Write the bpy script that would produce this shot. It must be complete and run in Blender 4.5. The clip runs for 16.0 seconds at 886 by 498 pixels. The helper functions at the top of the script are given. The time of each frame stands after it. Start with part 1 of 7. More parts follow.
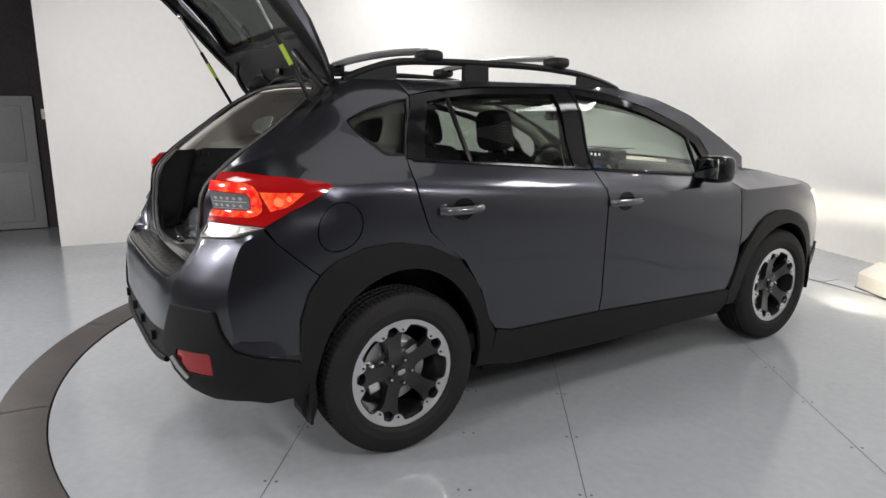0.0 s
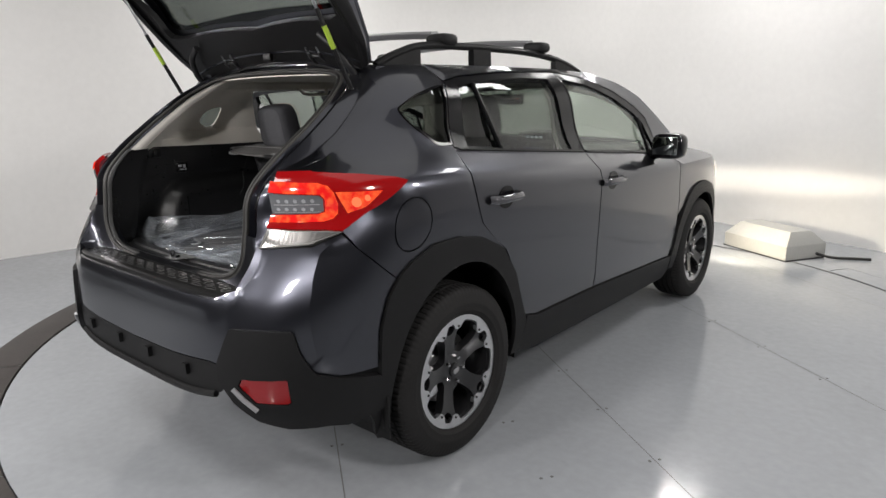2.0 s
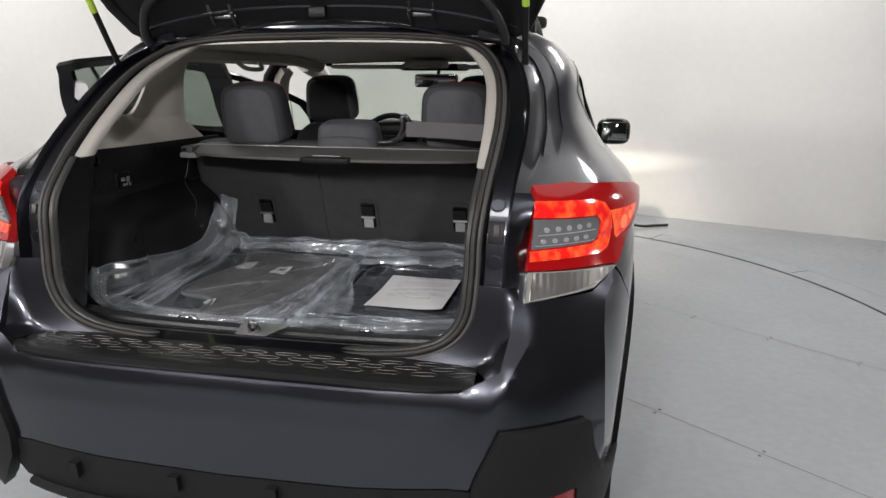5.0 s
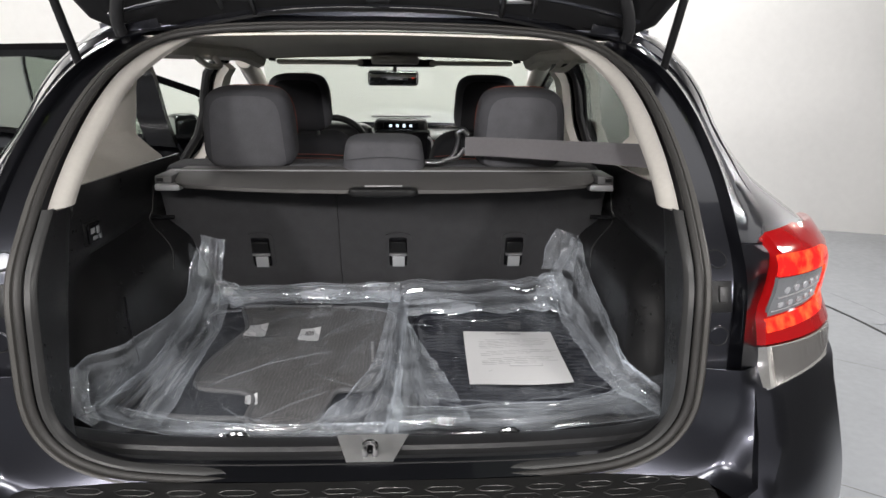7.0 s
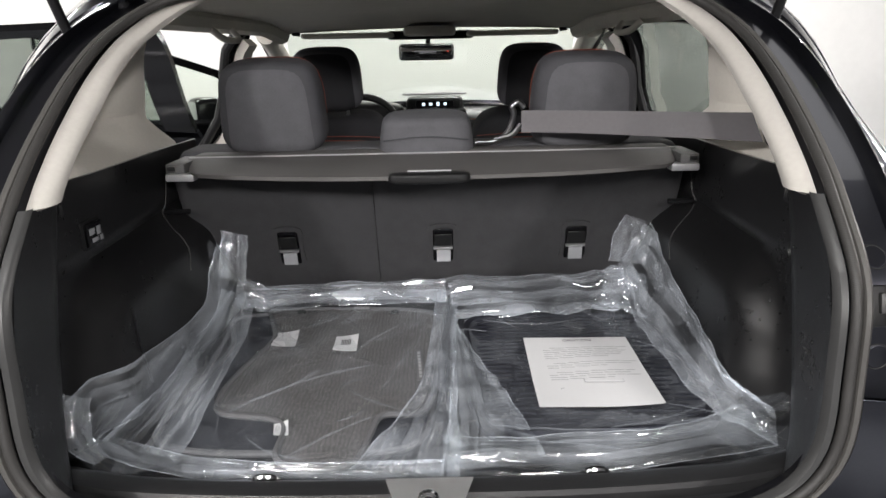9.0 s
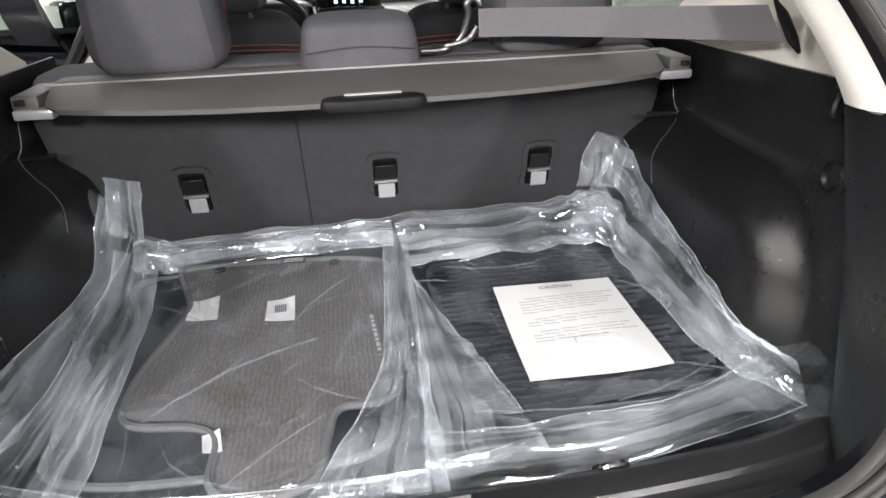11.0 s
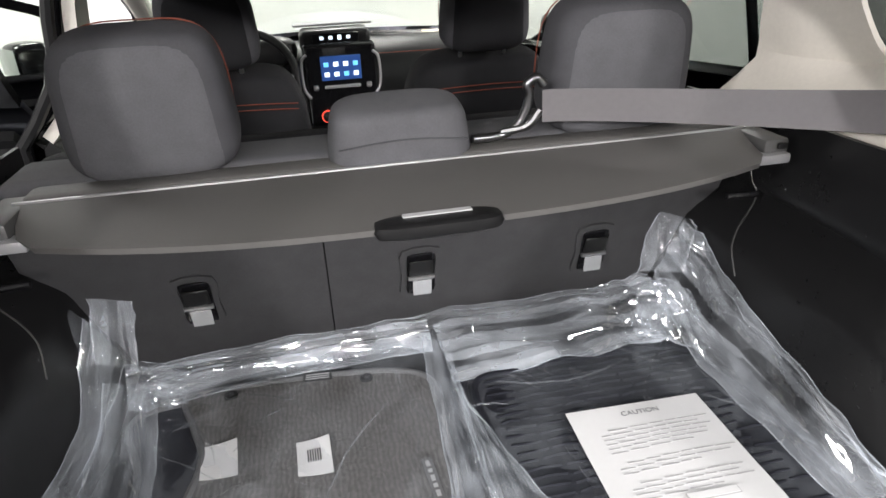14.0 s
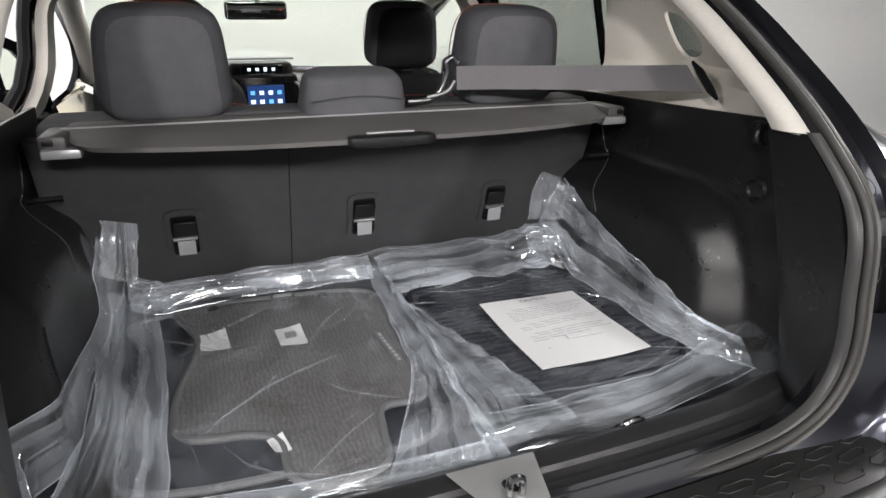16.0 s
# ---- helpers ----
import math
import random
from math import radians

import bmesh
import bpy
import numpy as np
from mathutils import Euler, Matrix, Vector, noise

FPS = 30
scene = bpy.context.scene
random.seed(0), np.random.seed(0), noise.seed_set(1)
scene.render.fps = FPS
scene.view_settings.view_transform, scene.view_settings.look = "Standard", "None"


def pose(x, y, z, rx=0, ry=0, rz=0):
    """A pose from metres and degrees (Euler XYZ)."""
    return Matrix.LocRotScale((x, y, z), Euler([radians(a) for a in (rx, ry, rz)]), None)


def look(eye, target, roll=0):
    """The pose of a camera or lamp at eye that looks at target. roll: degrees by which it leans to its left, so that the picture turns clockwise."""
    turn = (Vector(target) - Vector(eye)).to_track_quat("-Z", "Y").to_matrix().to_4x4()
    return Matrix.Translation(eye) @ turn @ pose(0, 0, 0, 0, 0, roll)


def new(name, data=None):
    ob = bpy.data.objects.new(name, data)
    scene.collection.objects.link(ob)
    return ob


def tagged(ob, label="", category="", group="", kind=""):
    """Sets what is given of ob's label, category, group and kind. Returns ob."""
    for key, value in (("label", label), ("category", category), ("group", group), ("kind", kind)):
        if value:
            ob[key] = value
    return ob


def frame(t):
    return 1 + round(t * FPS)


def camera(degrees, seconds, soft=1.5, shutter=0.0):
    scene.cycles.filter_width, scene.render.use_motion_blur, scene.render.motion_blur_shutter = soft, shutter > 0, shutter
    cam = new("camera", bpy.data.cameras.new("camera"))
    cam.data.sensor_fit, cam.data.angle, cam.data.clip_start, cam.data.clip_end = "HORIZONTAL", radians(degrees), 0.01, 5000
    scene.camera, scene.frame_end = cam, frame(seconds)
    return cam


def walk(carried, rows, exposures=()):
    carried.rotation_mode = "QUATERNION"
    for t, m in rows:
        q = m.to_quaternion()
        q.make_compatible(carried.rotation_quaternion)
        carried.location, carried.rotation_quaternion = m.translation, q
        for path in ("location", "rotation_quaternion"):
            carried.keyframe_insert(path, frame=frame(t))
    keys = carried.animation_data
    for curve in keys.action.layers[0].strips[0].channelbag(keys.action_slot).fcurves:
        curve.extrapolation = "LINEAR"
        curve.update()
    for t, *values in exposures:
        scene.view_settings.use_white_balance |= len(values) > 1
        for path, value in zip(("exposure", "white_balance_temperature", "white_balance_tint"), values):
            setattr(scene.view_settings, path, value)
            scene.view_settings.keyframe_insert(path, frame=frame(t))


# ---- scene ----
cam = camera(68.8, 16.0)
PATH = [
    (0, (3.098, -1.21, 1.419), (1.443, -0.166, 1.003), 0.1),
    (0.5, (2.943, -1.358, 1.409), (1.341, -0.238, 0.986), -0.4),
    (1, (2.79, -1.532, 1.408), (1.275, -0.297, 0.983), -0.9),
    (1.5, (2.619, -1.712, 1.412), (1.221, -0.351, 0.97), -1.1),
    (2, (2.393, -1.874, 1.426), (1.132, -0.391, 0.967), -1.1),
    (2.5, (2.117, -1.977, 1.417), (1.024, -0.366, 0.957), -0.9),
    (3, (1.816, -2.052, 1.426), (0.82, -0.383, 0.955), -1.0),
    (3.2, (1.695, -2.082, 1.422), (0.726, -0.397, 0.951), -1.3),
    (5.3, (0.578, -1.979, 1.433), (0.273, -0.073, 0.911), 0.1),
    (5.5, (0.491, -1.943, 1.446), (0.204, -0.034, 0.924), -0.2),
    (6, (0.298, -1.842, 1.428), (0.089, 0.084, 0.934), -1.0),
    (6.5, (0.143, -1.702, 1.449), (0.097, 0.227, 0.923), -0.8),
    (7, (0.071, -1.631, 1.457), (0.165, 0.291, 0.914), 0.6),
    (7.5, (0.064, -1.598, 1.444), (0.02, 0.329, 0.912), -0.5),
    (8, (0.052, -1.585, 1.438), (0.022, 0.337, 0.886), -0.5),
    (8.5, (0.043, -1.514, 1.429), (0.019, 0.408, 0.874), -1.2),
    (9, (0.023, -1.404, 1.421), (0.031, 0.505, 0.824), -1.2),
    (9.2, (0.018, -1.361, 1.409), (0.019, 0.526, 0.747), -1.6),
    (11.3, (-0.057, -1.14, 1.406), (0.204, 0.637, 0.526), -1.9),
    (11.5, (-0.07, -1.143, 1.414), (0.047, 0.658, 0.552), -0.3),
    (12, (-0.06, -1.143, 1.421), (-0.238, 0.678, 0.614), 0.9),
    (12.5, (-0.061, -1.154, 1.42), (-0.305, 0.663, 0.62), 0.4),
    (13, (-0.083, -1.107, 1.424), (-0.194, 0.719, 0.617), -0.2),
    (13.5, (-0.127, -1.011, 1.427), (0.084, 0.796, 0.596), -0.8),
    (14, (-0.129, -0.875, 1.488), (0.219, 0.896, 0.626), -2.6),
    (14.5, (-0.162, -0.818, 1.513), (0.3, 0.909, 0.618), -3.0),
    (15, (-0.246, -0.89, 1.486), (0.314, 0.83, 0.633), -1.2),
    (15.5, (-0.321, -1.05, 1.429), (0.334, 0.677, 0.661), 0.0),
    (16, (-0.314, -1.25, 1.384), (0.363, 0.505, 0.704), 0.2),
]
walk(cam, [(t, look(e, a, r)) for t, e, a, r in PATH],
     [(0, -0.25), (3.2, -0.42), (5.5, -0.32), (6.5, 0.08), (7, 0.13), (9, 0.36), (11.5, 0.98), (12.5, 0.98), (14, 0.80), (15, 0.92), (16, 0.38)])

# ---- world, lights, exposure ----
scene.view_settings.exposure = 0.0
world = bpy.data.worlds.new("world")
scene.world = world
world.use_nodes = True
world.node_tree.nodes["Background"].inputs["Color"].default_value = (0.9, 0.95, 1.0, 1)
world.node_tree.nodes["Background"].inputs["Strength"].default_value = 0.05

CX, CY = -0.05, 1.55          # turntable centre
TURN = radians(-20)         # the room stands askew to the car


def room(x, y, z=0.0, turn=TURN):
    """A place given in the room's own axes, seen from the turntable centre."""
    c, s = math.cos(turn), math.sin(turn)
    return Vector((CX + c * x - s * y, CY + s * x + c * y, z))


def area(name, eye, target, power, sx, sy, colour=(1.0, 0.985, 0.965)):
    d = bpy.data.lights.new(name, "AREA")
    d.shape, d.size, d.size_y, d.energy, d.color = "RECTANGLE", sx, sy, power, colour
    o = new(name, d)
    o.matrix_world = look(eye, target)
    return o


def spot(name, eye, target, power, degrees, blend, radius, colour=(1.0, 0.975, 0.95)):
    d = bpy.data.lights.new(name, "SPOT")
    d.energy, d.spot_size, d.spot_blend, d.shadow_soft_size, d.color = power, radians(degrees), blend, radius, colour
    o = new(name, d)
    o.matrix_world = look(eye, target)
    return o


# ceiling lamps of the studio
for lx, ly, p in ((-0.6, -4.2, 40), (1.4, -3.4, 42), (-3.2, 0.2, 58), (1.9, -0.3, 16), (-3.0, 2.4, 34), (-0.8, 2.8, 36), (1.5, 2.4, 52)):
    e = room(lx, ly, 3.42)
    area("ceiling_lamp", e, e + Vector((0.001, 0, -1)), p * 0.95, *((2.4, 2.4) if ly == -0.3 and lx > 0 else (0.9, 0.9)))
spot("wall_spot", (-3.2, -0.1, 3.2), (-4.72, -0.35, 2.05), 16, 75, 1.0, 0.05)
# small track lamps behind the car, turned to it
for lx, ly, p in ((-3.2, -2.6, 40), (-1.6, -3.3, 48), (0.0, -3.9, 48), (1.9, -4.2, 62), (3.5, -0.2, 40), (4.2, 2.2, 30)):
    area("track_lamp", (lx, ly, 2.35), (lx * 0.2, 0.4, 0.9), p * 1.15, 0.22, 0.22, (1.0, 0.965, 0.945))
for lx in (0.10, 0.36):
    area("track_lamp", (lx, 4.6, 3.05), (lx, 2.6, 0.6), 9, 0.10, 0.10, (1.0, 0.965, 0.945))
# low beams of the car
for sx in (-1, 1):
    o = spot("low_beam", (0.66 * sx, 3.50, 0.80), (0.70 * sx, 6.0, 0.42), 82, 100, 0.85, 0.02, (1.0, 0.90, 0.75))
    o.scale = (1.0, 0.09, 1.0)
    spot("fog_beam", (0.70 * sx, 3.56, 0.42), (0.95 * sx, 4.35, 0.0), 70, 100, 1.0, 0.04, (1.0, 0.88, 0.70))

# ---- materials ----
def mat(name, colour, rough=0.5, metal=0.0, var=0.0, scale=8.0, bump=0.0, bump_scale=200.0, coat=0.0, rough_var=0.0,
        emit=None, emit_power=0.0, spec=0.5, trans=0.0, ior=1.45, alpha=1.0, rnd=0.0):
    m = bpy.data.materials.new(name)
    m.use_nodes = True
    nt = m.node_tree
    b = nt.nodes["Principled BSDF"]
    i = b.inputs
    c = (*colour, 1)
    i["Base Color"].default_value = c
    i["Roughness"].default_value = rough
    i["Metallic"].default_value = metal
    i["Specular IOR Level"].default_value = spec
    i["IOR"].default_value = ior
    i["Coat Weight"].default_value = coat
    i["Coat Roughness"].default_value = 0.07
    i["Transmission Weight"].default_value = trans
    i["Alpha"].default_value = alpha
    tex = nt.nodes.new("ShaderNodeTexCoord")
    if var or rough_var:
        n1 = nt.nodes.new("ShaderNodeTexNoise")
        n1.inputs["Scale"].default_value, n1.inputs["Detail"].default_value = scale, 6
        n2 = nt.nodes.new("ShaderNodeTexNoise")
        n2.inputs["Scale"].default_value, n2.inputs["Detail"].default_value = scale * 13, 3
        nt.links.new(tex.outputs["Object"], n1.inputs["Vector"])
        nt.links.new(tex.outputs["Object"], n2.inputs["Vector"])
        add = nt.nodes.new("ShaderNodeMath")
        add.operation = "ADD"
        nt.links.new(n1.outputs["Fac"], add.inputs[0])
        nt.links.new(n2.outputs["Fac"], add.inputs[1])
        if var:
            r = nt.nodes.new("ShaderNodeMapRange")
            r.inputs["From Min"].default_value, r.inputs["From Max"].default_value = 0.6, 1.4
            r.inputs["To Min"].default_value, r.inputs["To Max"].default_value = 1 - var, 1 + var
            nt.links.new(add.outputs[0], r.inputs["Value"])
            mul = nt.nodes.new("ShaderNodeVectorMath")
            mul.operation = "SCALE"
            mul.inputs[0].default_value = colour
            nt.links.new(r.outputs["Result"], mul.inputs["Scale"])
            nt.links.new(mul.outputs["Vector"], i["Base Color"])
        if rough_var:
            r2 = nt.nodes.new("ShaderNodeMapRange")
            r2.inputs["From Min"].default_value, r2.inputs["From Max"].default_value = 0.6, 1.4
            r2.inputs["To Min"].default_value, r2.inputs["To Max"].default_value = max(0.0, rough - rough_var), rough + rough_var
            nt.links.new(add.outputs[0], r2.inputs["Value"])
            nt.links.new(r2.outputs["Result"], i["Roughness"])
    if bump:
        n = nt.nodes.new("ShaderNodeTexNoise")
        n.inputs["Scale"].default_value, n.inputs["Detail"].default_value = bump_scale, 3
        nt.links.new(tex.outputs["Object"], n.inputs["Vector"])
        bp = nt.nodes.new("ShaderNodeBump")
        bp.inputs["Strength"].default_value, bp.inputs["Distance"].default_value = bump, 0.002
        nt.links.new(n.outputs["Fac"], bp.inputs["Height"])
        nt.links.new(bp.outputs["Normal"], i["Normal"])
    if emit:
        i["Emission Color"].default_value = (*emit, 1)
        i["Emission Strength"].default_value = emit_power
    return m


def clear(name, tint, gloss_rough=0.02, gloss=0.03, haze=0.0, facet=0.0, cell=45.0, along=False):
    """A thin clear sheet: tinted see-through with a glossy skin."""
    m = bpy.data.materials.new(name)
    m.use_nodes = True
    nt = m.node_tree
    nt.nodes.remove(nt.nodes["Principled BSDF"])
    out = nt.nodes["Material Output"]
    t = nt.nodes.new("ShaderNodeBsdfTransparent")
    t.inputs["Color"].default_value = (*tint, 1)
    g = nt.nodes.new("ShaderNodeBsdfGlossy")
    g.inputs["Roughness"].default_value = gloss_rough
    lw = nt.nodes.new("ShaderNodeLayerWeight")
    lw.inputs["Blend"].default_value = 0.5
    pw = nt.nodes.new("ShaderNodeMath")
    pw.operation = "POWER"
    pw.inputs[1].default_value = 4.0
    fr = nt.nodes.new("ShaderNodeMapRange")
    fr.inputs["To Min"].default_value, fr.inputs["To Max"].default_value = gloss, 0.9
    mx = nt.nodes.new("ShaderNodeMixShader")
    nt.links.new(lw.outputs["Facing"], pw.inputs[0])
    nt.links.new(pw.outputs[0], fr.inputs["Value"])
    nt.links.new(fr.outputs["Result"], mx.inputs["Fac"])
    nt.links.new(t.outputs[0], mx.inputs[1])
    nt.links.new(g.outputs[0], mx.inputs[2])
    last = mx
    nrm, tone = None, None
    if facet:
        # crumpled film: small flat facets, each turned its own way
        tc0, geo = nt.nodes.new("ShaderNodeTexCoord"), nt.nodes.new("ShaderNodeNewGeometry")
        way = "UV" if along else "Object"
        stretch = ((0.06, 2.0, 1.0), (0.10, 1.0, 1.0)) if along else ((1.0, 0.45, 0.8), (0.5, 1.0, 0.8))
        swing = (0.12, -0.16) if along else (0.5, 1.4)
        nz = nt.nodes.new("ShaderNodeTexNoise")
        nz.inputs["Scale"].default_value, nz.inputs["Detail"].default_value = 9, 2
        wob = nt.nodes.new("ShaderNodeVectorMath")
        wob.operation = "MULTIPLY_ADD"
        wob.inputs[1].default_value = (0.022, 0.022, 0.0) if along else (0.16, 0.16, 0.16)
        nt.links.new(tc0.outputs[way], nz.inputs["Vector"])
        nt.links.new(nz.outputs["Color"], wob.inputs[0])
        nt.links.new(tc0.outputs[way], wob.inputs[2])
        total = None
        for k, (sc, st) in enumerate(((cell, stretch[0]), (cell * 0.42, stretch[1]))):
            mp = nt.nodes.new("ShaderNodeMapping")
            mp.inputs["Scale"].default_value = st
            mp.inputs["Rotation"].default_value = (0.0, 0.0, swing[k])
            vn = nt.nodes.new("ShaderNodeTexVoronoi")
            vn.inputs["Scale"].default_value = sc
            off = nt.nodes.new("ShaderNodeVectorMath")
            off.operation = "MULTIPLY_ADD"
            off.inputs[1].default_value = (facet, facet, facet)
            off.inputs[2].default_value = (-facet / 2, -facet / 2, -facet / 2)
            nt.links.new(wob.outputs["Vector"], mp.inputs["Vector"])
            nt.links.new(mp.outputs["Vector"], vn.inputs["Vector"])
            nt.links.new(vn.outputs["Color"], off.inputs[0])
            ad = nt.nodes.new("ShaderNodeVectorMath")
            ad.operation = "ADD"
            nt.links.new(off.outputs["Vector"], ad.inputs[0])
            nt.links.new(total or geo.outputs["Normal"], ad.inputs[1])
            total = ad.outputs["Vector"]
            tone = tone or vn.outputs["Color"]
        no = nt.nodes.new("ShaderNodeVectorMath")
        no.operation = "NORMALIZE"
        nt.links.new(total, no.inputs[0])
        nrm = no.outputs["Vector"]
        nt.links.new(nrm, g.inputs["Normal"])
    if haze:
        d = nt.nodes.new("ShaderNodeBsdfDiffuse")
        d.inputs["Color"].default_value = (0.85, 0.91, 1.0, 1)
        if nrm:
            nt.links.new(nrm, d.inputs["Normal"])
        tc = nt.nodes.new("ShaderNodeTexCoord")
        n, n2 = nt.nodes.new("ShaderNodeTexNoise"), nt.nodes.new("ShaderNodeTexNoise")
        n.inputs["Scale"].default_value, n.inputs["Detail"].default_value = 7, 2.0
        n2.inputs["Scale"].default_value, n2.inputs["Detail"].default_value = 38, 3.0
        n2.inputs["Distortion"].default_value = 0.8
        sm = nt.nodes.new("ShaderNodeMath")
        sm.operation = "MULTIPLY_ADD"
        sm.inputs[1].default_value = 0.25
        nt.links.new(tc.outputs["Object"], n.inputs["Vector"])
        nt.links.new(tc.outputs["Object"], n2.inputs["Vector"])
        nt.links.new(n2.outputs["Fac"], sm.inputs[0])
        nt.links.new(n.outputs["Fac"], sm.inputs[2])
        r = nt.nodes.new("ShaderNodeMapRange")
        r.inputs["From Min"].default_value, r.inputs["From Max"].default_value = 0.45, 0.80
        r.inputs["To Min"].default_value, r.inputs["To Max"].default_value = haze * (0.15 if facet else 0.78), haze * (2.2 if facet else 1.22)
        if tone:
            # each strip of the gathered film is of its own density
            sep, mixed = nt.nodes.new("ShaderNodeSeparateColor"), nt.nodes.new("ShaderNodeMath")
            mixed.operation = "MULTIPLY_ADD"
            mixed.inputs[1].default_value = 0.40
            nt.links.new(tone, sep.inputs[0])
            nt.links.new(sep.outputs[0], mixed.inputs[0])
            nt.links.new(sm.outputs[0], mixed.inputs[2])
            r.inputs["From Min"].default_value, r.inputs["From Max"].default_value = 0.55, 1.10
            nt.links.new(mixed.outputs[0], r.inputs["Value"])
        else:
            nt.links.new(sm.outputs[0], r.inputs["Value"])
        m2 = nt.nodes.new("ShaderNodeMixShader")
        nt.links.new(r.outputs["Result"], m2.inputs["Fac"])
        nt.links.new(mx.outputs[0], m2.inputs[1])
        nt.links.new(d.outputs[0], m2.inputs[2])
        last = m2
    nt.links.new(last.outputs[0], out.inputs["Surface"])
    return m


M_WALL = mat("white_wall_paint", (0.80, 0.79, 0.775), 0.55, var=0.03, scale=1.2, bump=0.05, bump_scale=60)
M_FARWALL = mat("dark_grey_wall", (0.10, 0.10, 0.105), 0.7, var=0.12, scale=2)
M_SIDEWALL = mat("dark_side_wall", (0.11, 0.11, 0.112), 0.7, var=0.10, scale=2)
M_CEIL = mat("ceiling_paint", (0.09, 0.09, 0.092), 0.7, var=0.03, scale=2)
M_FLOOR = mat("floor_epoxy", (0.325, 0.340, 0.362), 0.15, var=0.09, scale=1.5, rough_var=0.07, coat=0.0)
M_DISC = mat("turntable_epoxy", (0.325, 0.340, 0.360), 0.15, var=0.08, scale=1.8, rough_var=0.06)
M_RING = mat("rubber_ring", (0.055, 0.048, 0.045), 0.55, var=0.25, scale=5, bump=0.2, bump_scale=90)
M_SEAM = mat("seam_dark", (0.12, 0.12, 0.12), 0.6)
# near-black colour that holds the gloom of the unlit hall
M_DARK = mat("hall_gloom", (0.05, 0.045, 0.045), 0.8, var=0.3, scale=3)
M_GREY = mat("grey_panel", (0.30, 0.30, 0.31), 0.5, var=0.1, scale=3)
M_BOX = mat("grey_box_paint", (0.42, 0.42, 0.40), 0.4, var=0.06, scale=5)
M_CABLE = mat("black_rubber_cable", (0.02, 0.02, 0.02), 0.5)
M_PAINT = mat("grey_metallic_paint", (0.061, 0.063, 0.076), 0.30, metal=1.0, coat=1.0, var=0.05, scale=300)
M_PAINT.node_tree.nodes["Principled BSDF"].inputs["Coat Roughness"].default_value = 0.05
M_PAINT.node_tree.nodes["Principled BSDF"].inputs["Coat IOR"].default_value = 1.5
M_BLACKP = mat("black_textured_plastic", (0.013, 0.013, 0.0135), 0.48, spec=0.18, bump=0.25, bump_scale=900, var=0.1, scale=6)
M_GLOSSK = mat("gloss_black", (0.006, 0.006, 0.007), 0.15, spec=0.35)
M_RUBBER = mat("tyre_rubber", (0.021, 0.0205, 0.0205), 0.62, spec=0.13, var=0.18, scale=9, bump=0.15, bump_scale=300)
M_SEAL = mat("rubber_seal", (0.018, 0.018, 0.019), 0.42, spec=0.35, var=0.1, scale=12)
M_ALLOY = mat("machined_alloy", (0.74, 0.74, 0.75), 0.28, metal=1.0, var=0.05, scale=60)
M_RIMK = mat("black_alloy", (0.012, 0.012, 0.013), 0.3, coat=0.5)
M_STEEL = mat("steel", (0.45, 0.45, 0.46), 0.35, metal=1.0, var=0.08, scale=40)
M_CHROME = mat("chrome", (0.48, 0.48, 0.49), 0.18, metal=1.0)
M_SILVER = mat("silver_plastic", (0.36, 0.36, 0.37), 0.32, metal=0.5, var=0.04, scale=30)
M_RED = mat("red_lens", (0.22, 0.003, 0.005), 0.10, coat=0.45, emit=(1.0, 0.02, 0.012), emit_power=0.11, rough_var=0.05, scale=30, bump=0.06, bump_scale=40)
M_REDLIT = mat("lit_red_lens", (0.5, 0.01, 0.008), 0.12, coat=0.45, emit=(1.0, 0.075, 0.03), emit_power=1.0)
M_HOT = mat("lamp_core", (0.9, 0.2, 0.10), 0.2, emit=(1.0, 0.12, 0.03), emit_power=1.05)
M_REFLR = mat("red_reflector", (0.24, 0.003, 0.005), 0.12, coat=0.6, bump=0.12, bump_scale=250)
M_CLEAR = mat("clear_lens", (0.38, 0.375, 0.36), 0.16, coat=0.8, metal=0.4, bump=0.12, bump_scale=60, var=0.10, scale=14)
M_FLUTE = mat("fluted_reflector", (0.64, 0.62, 0.60), 0.22, coat=0.5, metal=0.9, var=0.12, scale=20)
nt_ = M_FLUTE.node_tree
wv_, bp_ = nt_.nodes.new("ShaderNodeTexWave"), nt_.nodes.new("ShaderNodeBump")
wv_.bands_direction = "X"
wv_.inputs["Scale"].default_value, wv_.inputs["Distortion"].default_value, wv_.inputs["Detail"].default_value = 22.0, 2.0, 2.0
bp_.inputs["Strength"].default_value, bp_.inputs["Distance"].default_value = 0.20, 0.002
nt_.links.new(nt_.nodes["Texture Coordinate"].outputs["Object"], wv_.inputs["Vector"])
nt_.links.new(wv_.outputs["Fac"], bp_.inputs["Height"])
nt_.links.new(bp_.outputs["Normal"], nt_.nodes["Principled BSDF"].inputs["Normal"])
M_CELL = mat("lamp_cell", (0.60, 0.61, 0.63), 0.18, coat=0.8, metal=0.6, bump=0.4, bump_scale=160)
# the lit band glows unevenly
nt_ = M_REDLIT.node_tree
nz_ = nt_.nodes.new("ShaderNodeTexNoise")
nz_.inputs["Scale"].default_value, nz_.inputs["Detail"].default_value = 38.0, 4.0
cr_ = nt_.nodes.new("ShaderNodeValToRGB")
cr_.color_ramp.elements[0].position, cr_.color_ramp.elements[0].color = 0.40, (0.55, 0.008, 0.008, 1)
cr_.color_ramp.elements[1].position, cr_.color_ramp.elements[1].color = 0.74, (1.0, 0.22, 0.05, 1)
nt_.links.new(nt_.nodes["Texture Coordinate"].outputs["Object"], nz_.inputs["Vector"])
nt_.links.new(nz_.outputs["Fac"], cr_.inputs["Fac"])
